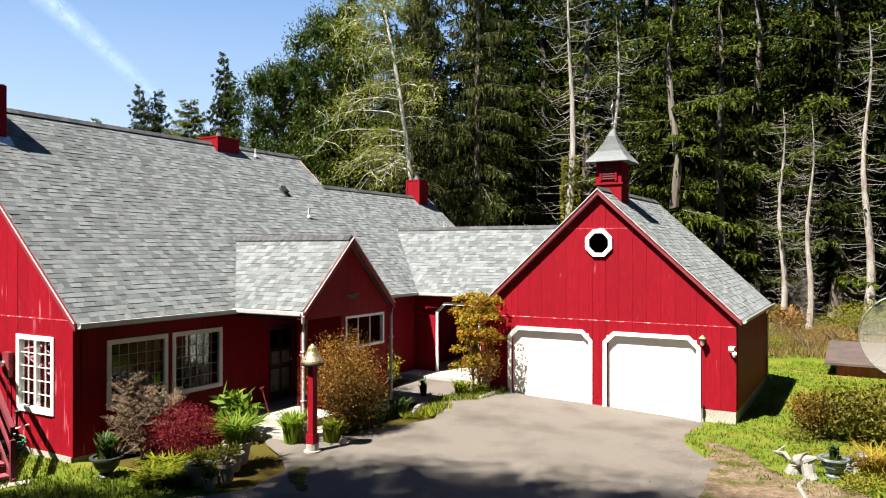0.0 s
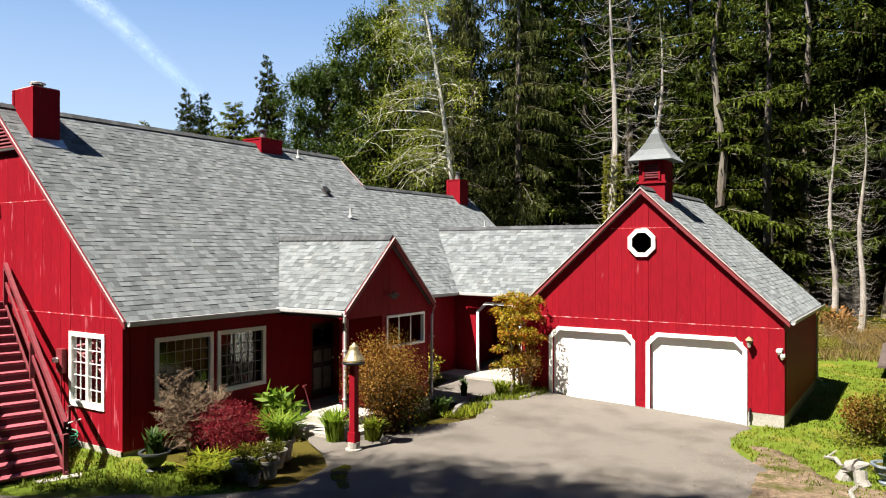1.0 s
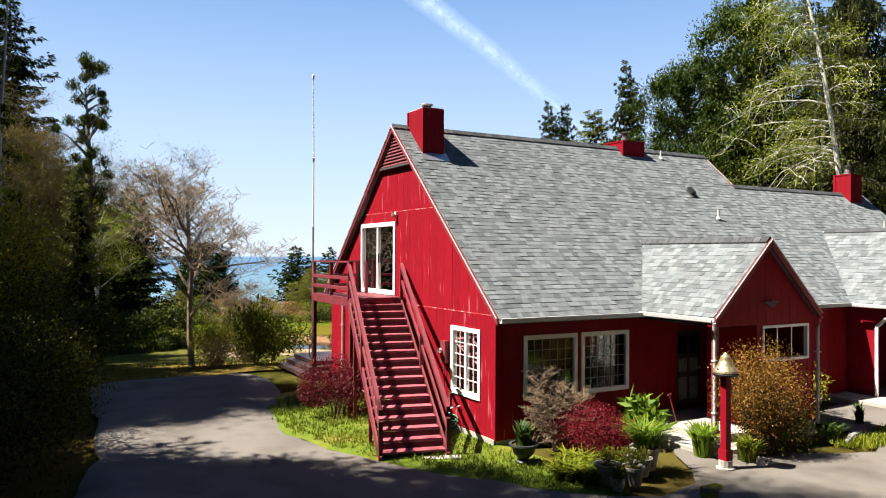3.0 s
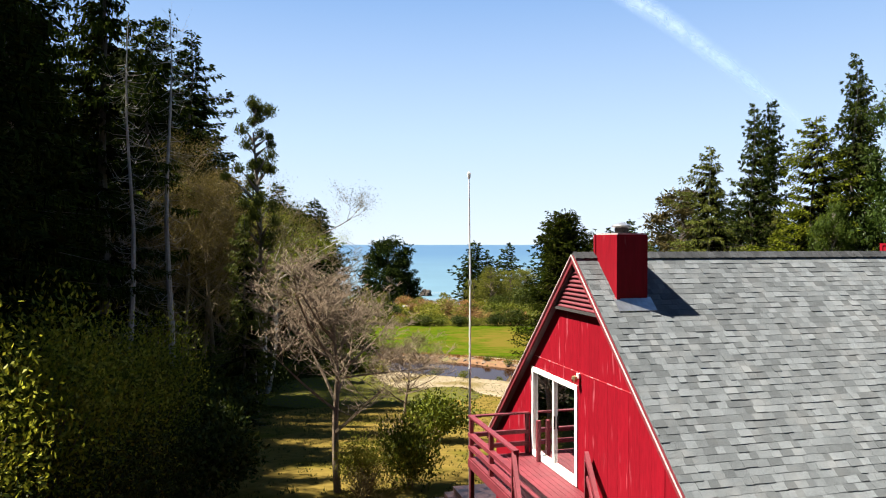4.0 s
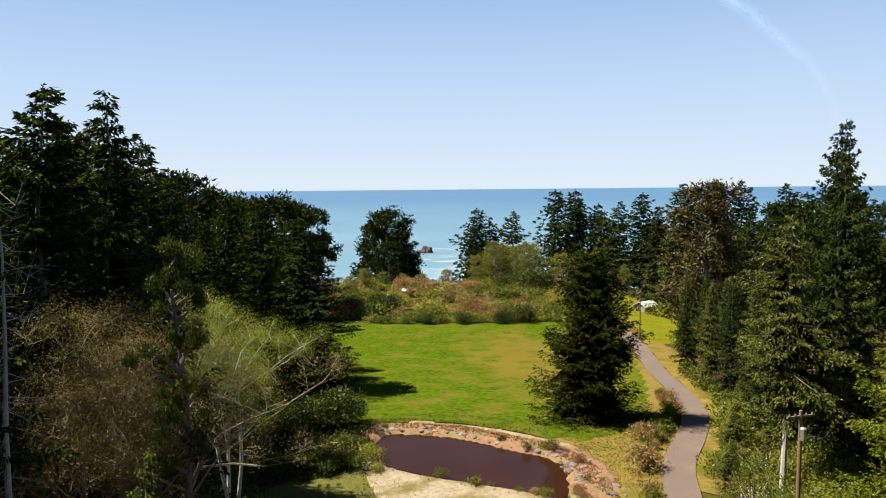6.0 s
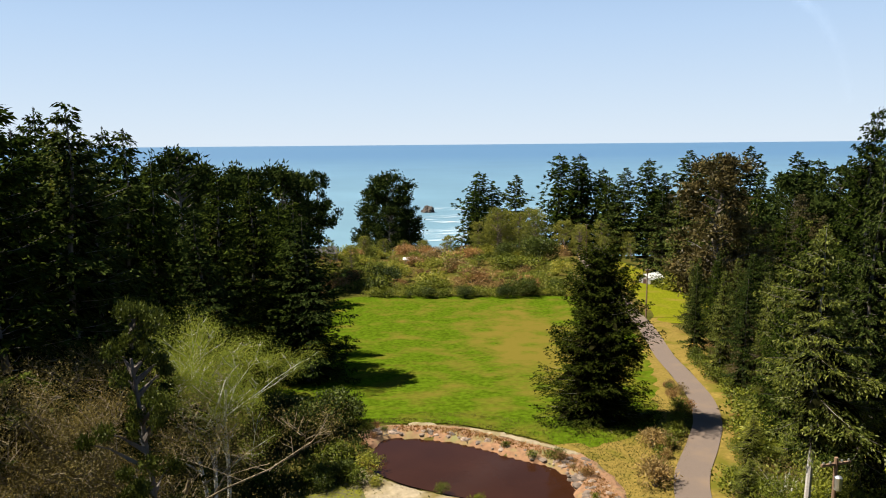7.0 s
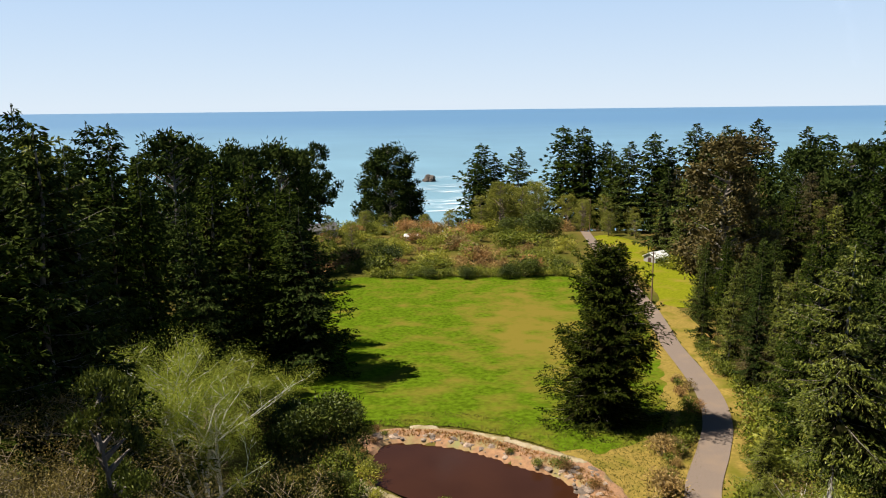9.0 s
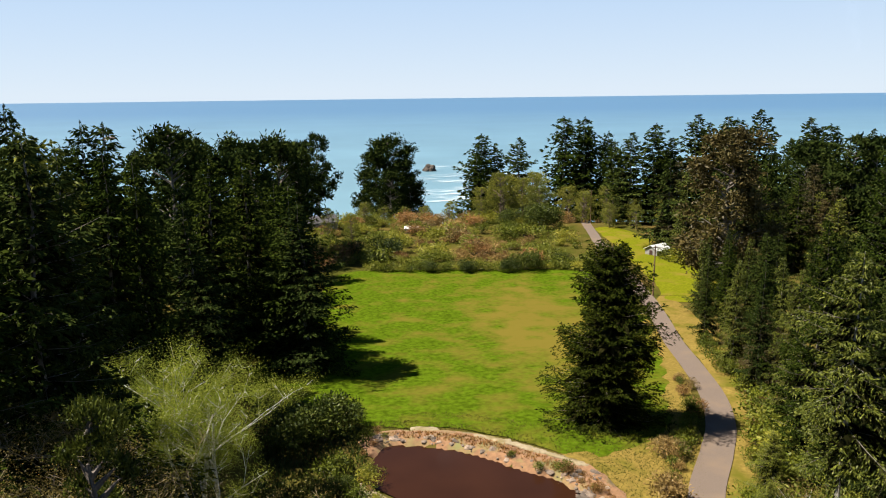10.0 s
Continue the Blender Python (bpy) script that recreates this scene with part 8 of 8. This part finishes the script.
ROOF_BROWN = mat("weathered_brown_roofing", (0.075, 0.055, 0.05), 0.9, fine=14, coarse=1.5, var=0.3, bump=0.3)
shed = thing("low_shed", "low red shed with a flat brown roof", "shed", at=(23.0, -14.75, -0.75))
part("wall", Geo().box(-1.0, 3.5, -3.2, 1.4, -0.3, 0.95), RED_FADED, shed)
part("roof", Geo().slab([(-1.3, -3.5, 0.95), (3.7, -3.5, 1.25), (3.7, 1.8, 1.25), (-1.3, 1.8, 0.95)], (0, 0, 0.08)), ROOF_BROWN, shed)
dish = thing("satellite_dish", "large pale mesh satellite dish on a post", "satellite dish", at=(18.9, -15.45, ground_z(18.9, -15.45)))
MESH = mat("grey_dish_mesh", (0.4, 0.41, 0.38), 0.6, fine=30, coarse=2, var=0.1)
holes = MESH.node_tree.nodes.new("ShaderNodeBsdfTransparent")
wires = MESH.node_tree.nodes.new("ShaderNodeMixShader")
wires.inputs[0].default_value = 0.3
MESH.node_tree.links.new(holes.outputs[0], wires.inputs[1])
MESH.node_tree.links.new(MESH.node_tree.nodes["Principled BSDF"].outputs[0], wires.inputs[2])
MESH.node_tree.links.new(wires.outputs[0], MESH.node_tree.nodes["Material Output"].inputs[0])
part("post", Geo().tube([(0, 0, 0), (0, 0, 1.5)], 0.06, 10), METAL, dish)
bowl = lambda r, a: (-0.15 - 0.35 * r * r, 1.35 * r * math.cos(a), 2.0 + 1.35 * r * math.sin(a))
turns = [k / 36 * 2 * math.pi for k in range(36)]
g = Geo().add([bowl(r, a) for r in (0.06, 0.3, 0.55, 0.8, 1.0) for a in turns], [(36 * i + k, 36 * i + (k + 1) % 36, 36 * i + 36 + (k + 1) % 36, 36 * i + 36 + k) for i in range(4) for k in range(36)])
part("reflector", g, MESH, dish, "fine see-through wire mesh", smooth=True)
part("rim", Geo().tube([bowl(1.0, a) for a in turns + turns[:1]], 0.016, 6), METAL, dish)
for k in range(8):
    part("rib", Geo().tube([bowl(r, k * math.pi / 4) for r in (0.06, 0.4, 0.75, 1.0)], 0.006, 4), METAL, dish)
part("feed_arm", Geo().tube([(-0.15, 0, 2.0), (-1.0, 0, 2.05)], 0.02, 6).lathe([(0.05, -0.05), (0.05, 0.05)], 8, (-1.02, 0, 2.05)), METAL, dish)

gd = thing("ground_deck", "low dark timber deck with steps behind the house", "deck", at=(0.4, 12.2, 0))
for k in range(3):
    part("step", Geo().box(-1.4 + 0.3 * k, 3.0, -1.5 + 0.35 * k, 1.6, 0.06 + 0.16 * k, 0.2 + 0.16 * k), DARK_WOOD, gd)
wh = thing("iron_wheel", "rusty iron wheel rings hanging on the deck post", "ornament", at=(-1.62, 8.05, 1.9))
for z, r in ((0.0, 0.2), (-0.55, 0.24)):
    part("ring", Geo().tube([(-0.02, r * math.cos(a), z + r * math.sin(a)) for a in np.linspace(0, 6.283, 25)], 0.018, 6), IRON, wh)

# ---- lane side poles, far buildings, sea rocks ----
def pole(x, y, top, label, arm=1.0, can=False):
    z0 = ground_z(x, y)
    p = thing("utility_pole", label, "utility pole", "utility poles", at=(x, y, z0 - 0.2))
    h = top - z0 + 0.2
    part("shaft", Geo().tube([(0, 0, 0), (0, 0, h)], [0.17, 0.11], 9), POLE_WOOD, p)
    part("crossarm", Geo().box(-arm, arm, -0.06, 0.06, h - 0.45, h - 0.32), POLE_WOOD, p)
    for s in (-0.85, -0.4, 0.4, 0.85):
        part("insulator", Geo().lathe([(0.05, 0), (0.06, 0.05), (0.04, 0.14)], 8, (s * arm, 0, h - 0.32)), METAL, p)
    if can:
        part("transformer", Geo().lathe([(0.2, -0.4), (0.22, -0.38), (0.22, 0.35), (0.12, 0.42)], 12, (-0.05, -0.3, h - 1.4)), METAL, p, "grey transformer can")
    return p


pole(29.9, 43.9, 6.3, "brown timber utility pole with a transformer", 1.0, True)
pole(77.4, 144.6, -2.6, "thin pale utility pole beside the lane", 0.6)
pole(115.7, 251.4, -6.5, "far utility pole beside the lane", 0.7)


def cottage(name, x, y, turn, w, d, h, rise, wall_m, roof_m, label, openings=2):
    c = thing(name, label, "house", at=(x, y, ground_z(x, y) - 0.3))
    c.rotation_euler.z = radians(turn)
    part("wall", Geo().slab([(-w, -d, 0), (-w, d, 0), (-w, d, h), (-w, 0, h + rise * 0.97), (-w, -d, h)], (2 * w, 0, 0)), wall_m, c)
    o = 0.35
    for s in (-1, 1):
        part("roof", Geo().slab([(-w - o, s * (d + o), h - rise * o / d), (w + o, s * (d + o), h - rise * o / d), (w + o, 0, h + rise), (-w - o, 0, h + rise)], (0, 0, 0.12)), roof_m, c)
    for k in range(openings):
        u = -w + (k + 0.5) * 2 * w / openings
        win = part("window", Geo().box(u - 0.55, u + 0.55, -d - 0.05, -d - 0.003, h * 0.4, h * 0.85), WHITE, c)
        part("pane", Geo().box(u - 0.45, u + 0.45, -d - 0.07, -d - 0.053, h * 0.44, h * 0.81), GLASS, win)
    part("door", Geo().box(-w - 0.06, -w - 0.003, -0.5, 0.5, 0.2, min(2.2, h * 0.9)), DARK_WOOD, c)
    return c


PALE_ROOF = mat("pale_metal_roof", (0.42, 0.42, 0.4), 0.6, fine=3, coarse=0.6, var=0.15, bump=0.1, bscale=10)
GREY_WALL = mat("grey_weathered_boards", (0.2, 0.19, 0.175), 0.85, fine=6, coarse=0.8, var=0.2, bump=0.2, bscale=12)
cottage("field_shed", 104.4, 188, 20, 2.6, 2.0, 1.9, 1.1, GREY_WALL, PALE_ROOF, "small grey shed with a pale roof by the lane")
cottage("white_hut", 48.6, 244, -15, 2.0, 1.4, 1.9, 0.5, GREY_WALL, PALE_ROOF, "small pale hut among the scrub")
cottage("far_cottage", 196, 240, 30, 6, 4, 3.0, 2.2, GREY_WALL, RED_WORN, "far cottage with a brown roof among firs", 3)
cottage("far_cottage", 20, 262, 10, 6, 4, 3.2, 1.8, GREY_WALL, ROOF_DARK, "far grey cottage behind the trees", 3)


def sea_rock(d, s, r, h, label):
    x, y = s * ASIDE.x + d * AHEAD.x, s * ASIDE.y + d * AHEAD.y
    z = -45 + 31 * (d / 4900) ** 2
    t = thing("sea_rock", label, "rock", at=(x, y, z - 1))
    bm = bmesh.new()
    bmesh.ops.create_icosphere(bm, subdivisions=4, radius=1)
    for v in bm.verts:
        k = 1 + 0.45 * noise.noise(v.co * 1.7 + Vector((s, d, 0))) + 0.2 * noise.noise(v.co * 5)
        v.co = Vector((v.co.x * r * k, v.co.y * r * k, max(-0.5, v.co.z * h * k)))
    me = bpy.data.meshes.new("rock_body")
    bm.to_mesh(me)
    bm.free()
    me.materials.append(STONE)
    part("rock_body", me, STONE, t)
    ring = [(r * rng.uniform(2.2, 3.6) * math.cos(a), r * rng.uniform(1.2, 1.8) * math.sin(a)) for a in np.linspace(0, 6.283, 28, endpoint=False)]
    part("surf", Geo().slab([(px, py, 0.75) for px, py in ring], (0, 0, 0.15)), FOAM, t, "white surf round the rock")
    return t


sea_rock(700, -15, 6, 6.5, "dark sea stack with surf round it")
sea_rock(1250, -560, 12, 5, "low far sea rock with surf round it")
for d, s, w, deep in ((540, -6, 60, 70), (640, 20, 55, 60), (730, 8, 46, 34), (560, 330, 90, 40), (700, 150, 60, 26)):
    loop = [(s + w * math.cos(a) * (1 + 0.15 * math.sin(3 * a + d)), d + deep * 0.5 * math.sin(a) * (1 + 0.2 * math.sin(2 * a + d))) for a in np.linspace(0, 6.283, 40, endpoint=False)]
    structure("water_surf", Geo().add([(u * ASIDE.x + v * AHEAD.x, u * ASIDE.y + v * AHEAD.y, -45 + 31 * (v / 4900) ** 2 + 0.5) for u, v in loop], [list(range(40))]), SURF, "broken lines of white surf on the sea", "surf")

# stones on the pond bank
stone_meshes = []
for k in range(4):
    bm = bmesh.new()
    bmesh.ops.create_icosphere(bm, subdivisions=2, radius=1)
    for v in bm.verts:
        v.co *= 1 + 0.4 * noise.noise(v.co * 1.3 + Vector((k * 7, 0, 0)))
    me = bpy.data.meshes.new("bank_stone")
    bm.to_mesh(me)
    bm.free()
    me.materials.append(STONE)
    stone_meshes.append(me)
for k in range(230):
    if k < 90:
        x, y = 25.2 + rng.uniform(0, 3.6), 62 + rng.uniform(0, 12)
    else:
        p = POND_LINE[int(rng.integers(0, 36))]
        x, y = p + rng.normal(0, 0.45, 2) + (p - POND_LINE.mean(0)) * rng.uniform(0.01, 0.14)
    ob = new("bank_stone", stone_meshes[k % 4])
    r = 0.08 + 0.34 * rng.uniform() ** 2
    ob.location, ob.scale, ob.rotation_euler = (x, y, ground_z(x, y) + 0.05), (r * rng.uniform(0.9, 1.6), r, r * 0.6), (0, 0, rng.uniform(0, 6))
    tagged(ob, "rough grey brown stone on the pond bank", "stone", "pond bank stones")

# grass tufts on the lawns, too many to count
def tufts(edge, n, h, material, label, w=0.018, cluster=4):
    line = np.array(wide(edge, 6))
    lo, hi = line.min(0), line.max(0)
    out = []
    while len(out) < n:
        x, y = rng.uniform(lo, hi)
        if not inside(x, y, line):
            continue
        z = ground_z(x, y) + 0.03
        for k in range(cluster):
            b, hh = rng.uniform(0, 6.283), h * rng.uniform(0.5, 1.4)
            o = np.array([x + rng.normal(0, 0.05), y + rng.normal(0, 0.05), z])
            d = np.array([math.cos(b), math.sin(b), 0])
            s = np.array([-d[1], d[0], 0]) * w
            e = o + d * hh * rng.uniform(0.2, 0.7) + np.array([0, 0, hh])
            out.append([o - s, o + s, e + s * 0.2, e - s * 0.2])
    tagged(new("grass_tufts", quads("grass_tufts", np.array(out), material)), label, "grass", kind="stuff")


tufts([(11.6, -10.7), (9.2, -10.5), (6.2, -12.2), (5.6, -14), (8, -16), (16, -16.5), (24, -14.5), (24, -11), (16, -11.6)], 14000, 0.07, BLADE, "short sunlit grass blades on the garage lawn")
tufts([(-0.1, 0.2), (0.4, -2.4), (0.1, -3.6), (-1.2, -2.4), (-2.9, 0.7), (-3.7, 4.2), (-2.8, 7.4), (-1.2, 8.2), (-0.2, 6)], 9000, 0.09, BLADE, "mossy grass blades below the stairs", cluster=5)
tufts([(25, -7), (26.5, -13), (30, -18), (37, -20), (40, -8), (34, -4)], 26000, 0.3, SHRUB_TAN, "low dry bracken at the wood edge", 0.012, 6)
for x, y, h in ((27.4, -8.6, 1.2), (28.2, -10.6, 1.0), (29.4, -9.2, 1.5), (30.5, -11.8, 1.3), (31.6, -9.8, 1.7), (29.6, -13.6, 1.1), (32.8, -13, 1.6), (34.5, -11, 2.0), (33.8, -8.2, 2.2), (31.5, -15.6, 1.3), (36, -14, 2.2), (35.6, -6.4, 2.4)):
    stand(BRUSH, x, y, h, group="brush behind the garage", wide_by=1.2)
tufts([(9, -3.2), (10, -4.2), (11.6, -4.5), (11.6, -3.9), (10.2, -3.4)], 1200, 0.14, BLADE, "weedy grass in the garage bed")
tufts([(7.0, -3.6), (8.6, -3.5), (8.9, -4.0), (7.6, -4.2)], 900, 0.12, BLADE, "weedy grass along the walk")
tufts([(30, 60), (28.5, 70), (29, 76), (26, 79), (20, 85), (12, 87), (9, 92), (20, 92), (30, 84), (38, 80), (42, 84), (48, 92), (44, 80), (37, 68)], 20000, 0.11, BLADE_DULL, "rough grass between pond and field", 0.028)
tufts([(10, 86), (18, 84.5), (26, 76.5), (28.6, 70), (27, 61), (26, 66), (26.4, 72), (22, 78.5), (16, 83.4)], 5000, 0.22, SHRUB_RUST, "rusty dry growth on the pond bank", 0.05)
tufts([(6, 78), (5.5, 70), (7, 62), (13, 60), (16, 52), (24, 55), (23, 62), (17, 66.5), (10, 73)], 3000, 0.14, BLADE_DULL, "dry grass on the sandy bank", 0.04)
tufts([(-8, 14), (3, 15), (12, 19), (23, 36), (26, 48), (20, 55), (6, 57), (-6, 50), (-10, 30)], 16000, 0.1, BLADE_DULL, "rough grass behind the house", 0.025)
tufts([(-3, 74), (5, 74), (7.6, 78), (9.5, 87), (4, 93), (-3, 82)], 8000, 0.34, SHRUB_DARK, "dark rank growth beside the pond", 0.05)
patch("moss_patch", [(1.7, -4.35), (2.2, -4.25), (2.3, -4.5), (1.7, -4.85), (1.1, -5.4), (0.95, -5.3), (1.3, -4.8)], 0.062, 0.14, MOSS, "yellow green moss streak on the asphalt", "moss", 0.15)

# fallen leaves and crumbs on the drive
LITTER = leaf_mat("dry_leaf_litter", (0.06, 0.035, 0.02), (0.3, 0.24, 0.17), thin=0.1)
lit = []
for k in range(2600):
    if k % 3:
        x, y = rng.normal((7.0, -11.6), (2.4, 1.2))
    else:
        x, y = rng.uniform(1, 11), rng.uniform(-14, -4.5)
    lit.append((x, y, ground_z(x, y) + 0.078))
lit = np.array(lit)
tagged(new("leaf_litter", quads("leaf_litter", sprays(lit, np.c_[rng.normal(0, 1, (len(lit), 2)), np.zeros(len(lit))], rng.uniform(0.015, 0.05, len(lit)), rng.uniform(0.01, 0.03, len(lit)), level=4.0), LITTER)), "brown fallen leaves scattered on the drive", "leaf litter", kind="stuff")

# ---- vapour trail high over the land ----
trail_m, trail_nt, trail_n, trail_l = links_of("thin_white_vapour")
trail_n.remove(trail_n["Principled BSDF"])
tc = trail_n.new("ShaderNodeTexCoord")
ts = trail_n.new("ShaderNodeSeparateXYZ")
trail_l.new(tc.outputs["UV"], ts.inputs[0])
edge_r = trail_n.new("ShaderNodeValToRGB")
edge_r.color_ramp.elements[0].position, edge_r.color_ramp.elements[0].color = 0.0, (0, 0, 0, 1)
edge_r.color_ramp.elements[1].position, edge_r.color_ramp.elements[1].color = 1.0, (0, 0, 0, 1)
top_e = edge_r.color_ramp.elements.new(0.5)
top_e.color = (0.32, 0.32, 0.32, 1)
trail_l.new(ts.outputs["Y"], edge_r.inputs[0])
geo_n = trail_n.new("ShaderNodeNewGeometry")
wisp = ramp(trail_nt, noise_at(trail_nt, geo_n.outputs["Position"], 0.012, 5), (0.35, 0.35, 0.35), (1, 1, 1), 0.3, 0.65)
fade = blend(trail_nt, 1.0, edge_r.outputs[0], wisp, "MULTIPLY")
fade = blend(trail_nt, 1.0, fade, ramp(trail_nt, ts.outputs["X"], (1, 1, 1), (0.1, 0.1, 0.1), 0.55, 0.85), "MULTIPLY")
d_, t_, w_, x_ = trail_n.new("ShaderNodeBsdfDiffuse"), trail_n.new("ShaderNodeBsdfTransparent"), trail_n.new("ShaderNodeBsdfTranslucent"), trail_n.new("ShaderNodeMixShader")
d_.inputs[0].default_value = w_.inputs[0].default_value = (0.9, 0.9, 0.9, 1)
a_ = trail_n.new("ShaderNodeAddShader")
trail_l.new(d_.outputs[0], a_.inputs[0]), trail_l.new(w_.outputs[0], a_.inputs[1])
trail_l.new(fade, x_.inputs[0]), trail_l.new(t_.outputs[0], x_.inputs[1]), trail_l.new(a_.outputs[0], x_.inputs[2])
trail_l.new(x_.outputs[0], trail_n["Material Output"].inputs[0])
# bearings (degrees right of north along y) and heights of the trail's line over the horizon
TRAIL = ((14.0, 27.5, 1.2), (24.0, 21.6, 1.05), (28.3, 18.9, 0.95), (32.8, 15.8, 0.85), (37.2, 12.2, 0.7), (39.5, 10.1, 0.6), (41.4, 8.4, 0.5), (42.8, 5.8, 0.45), (43.5, 2.6, 0.4))
trail_far = 4200.0
tv, tuv = [], []
line_p = [np.array(p) for p in TRAIL]
fine_p = [line_p[i] + (line_p[i + 1] - line_p[i]) * k / 6 for i in range(len(line_p) - 1) for k in range(6)] + [line_p[-1]]
for i, (b, e, w) in enumerate(fine_p):
    q = fine_p[min(i + 1, len(fine_p) - 1)] - fine_p[max(i - 1, 0)]
    n2 = np.array([-q[1], q[0]]) / max(1e-6, math.hypot(q[0], q[1]))
    for s in (-1, 1):
        bb, ee = radians(b + s * w * n2[0]), radians(e + s * w * n2[1])
        tv.append((trail_far * math.sin(bb) * math.cos(ee), trail_far * math.cos(bb) * math.cos(ee), trail_far * math.sin(ee)))
m_ = bpy.data.meshes.new("vapour_trail")
m_.from_pydata(tv, [], [(2 * i, 2 * i + 2, 2 * i + 3, 2 * i + 1) for i in range(len(fine_p) - 1)])
uv = m_.uv_layers.new(name="UVMap")
for poly in m_.polygons:
    for li, vi in zip(poly.loop_indices, poly.vertices):
        uv.data[li].uv = (vi // 2 / len(fine_p), vi % 2)
m_.materials.append(trail_m)
tagged(new("backdrop_vapour_trail", m_), "white vapour trail across the blue sky", "vapour trail", kind="structure")

# ---- pieces of walls and roofs ----
for ob, place, out, loops in BOARDS:
    for loop in loops:
        cu, cz = sum(p[0] for p in loop) / len(loop), sum(p[1] for p in loop) / len(loop)
        gap = 0.0025
        pts = [Vector(place(u + (gap if u < cu else -gap), z + (0.003 if z < cz else -0.003))) for u, z in loop]
        part("board", Geo().slab(pts, out * 0.016), RED_STREAK if ob.name == "wall_gable" else RED, ob)

TAB_W, TAB_H = 0.31, 0.145


def tab(c, along, up, n, u, v, w, h, lift):
    """The eight-cornered wedge of one shingle tab."""
    p = c + along * u + up * v + n * 0.004
    a, b = along * w, up * (h * 1.15)
    return [p, p + a, p + a + b, p + b, p + n * lift, p + a + n * lift], [(4, 5, 2, 3), (0, 1, 5, 4), (0, 4, 3), (1, 2, 5)]


single = Geo()
v_, f_ = tab(Vector((0, 0, 0)), Vector((1, 0, 0)), Vector((0, 1, 0)), Vector((0, 0, 1)), 0, 0, TAB_W - 0.006, TAB_H, 0.02)
single.add(v_, f_)
SINGLE = single.mesh("shingle", SHINGLE)
for ob, c, along, up, n, lo, hi, height in SHINGLES:
    rest = Geo()
    basis = Matrix((along, up, n)).transposed().to_4x4() if along.cross(up).dot(n) > 0 else None
    count = 0
    rows = int(height / TAB_H)
    for r in range(rows):
        v = r * height / rows
        u = lo(v) - random.uniform(0, TAB_W)
        while u < hi(v + 0.02):
            w = TAB_W * random.uniform(0.42, 0.9)
            a, b = max(u, lo(v)), min(u + w - 0.006, hi(v))
            u += w
            if b - a < 0.03:
                continue
            lift = random.choice((0.003, 0.005, 0.008, 0.014))
            if ob.name == "roof_main" and basis and a < 2.7 and v > height - 4.6 and count < 300:
                t = new("shingle", SINGLE)
                t.parent = ob
                t.matrix_basis = Matrix.Translation(c + along * a + up * (v + random.uniform(-0.006, 0.006)) + n * 0.004) @ basis @ Matrix.Diagonal(((b - a) / (TAB_W - 0.006), 1, lift / 0.02, 1))
                count += 1
            else:
                rest.add(*tab(c, along, up, n, a, v + random.uniform(-0.006, 0.006), b - a, TAB_H, lift))
    if rest.v:
        tagged(part("shingle_courses", rest, SHINGLE, ob), kind="stuff")
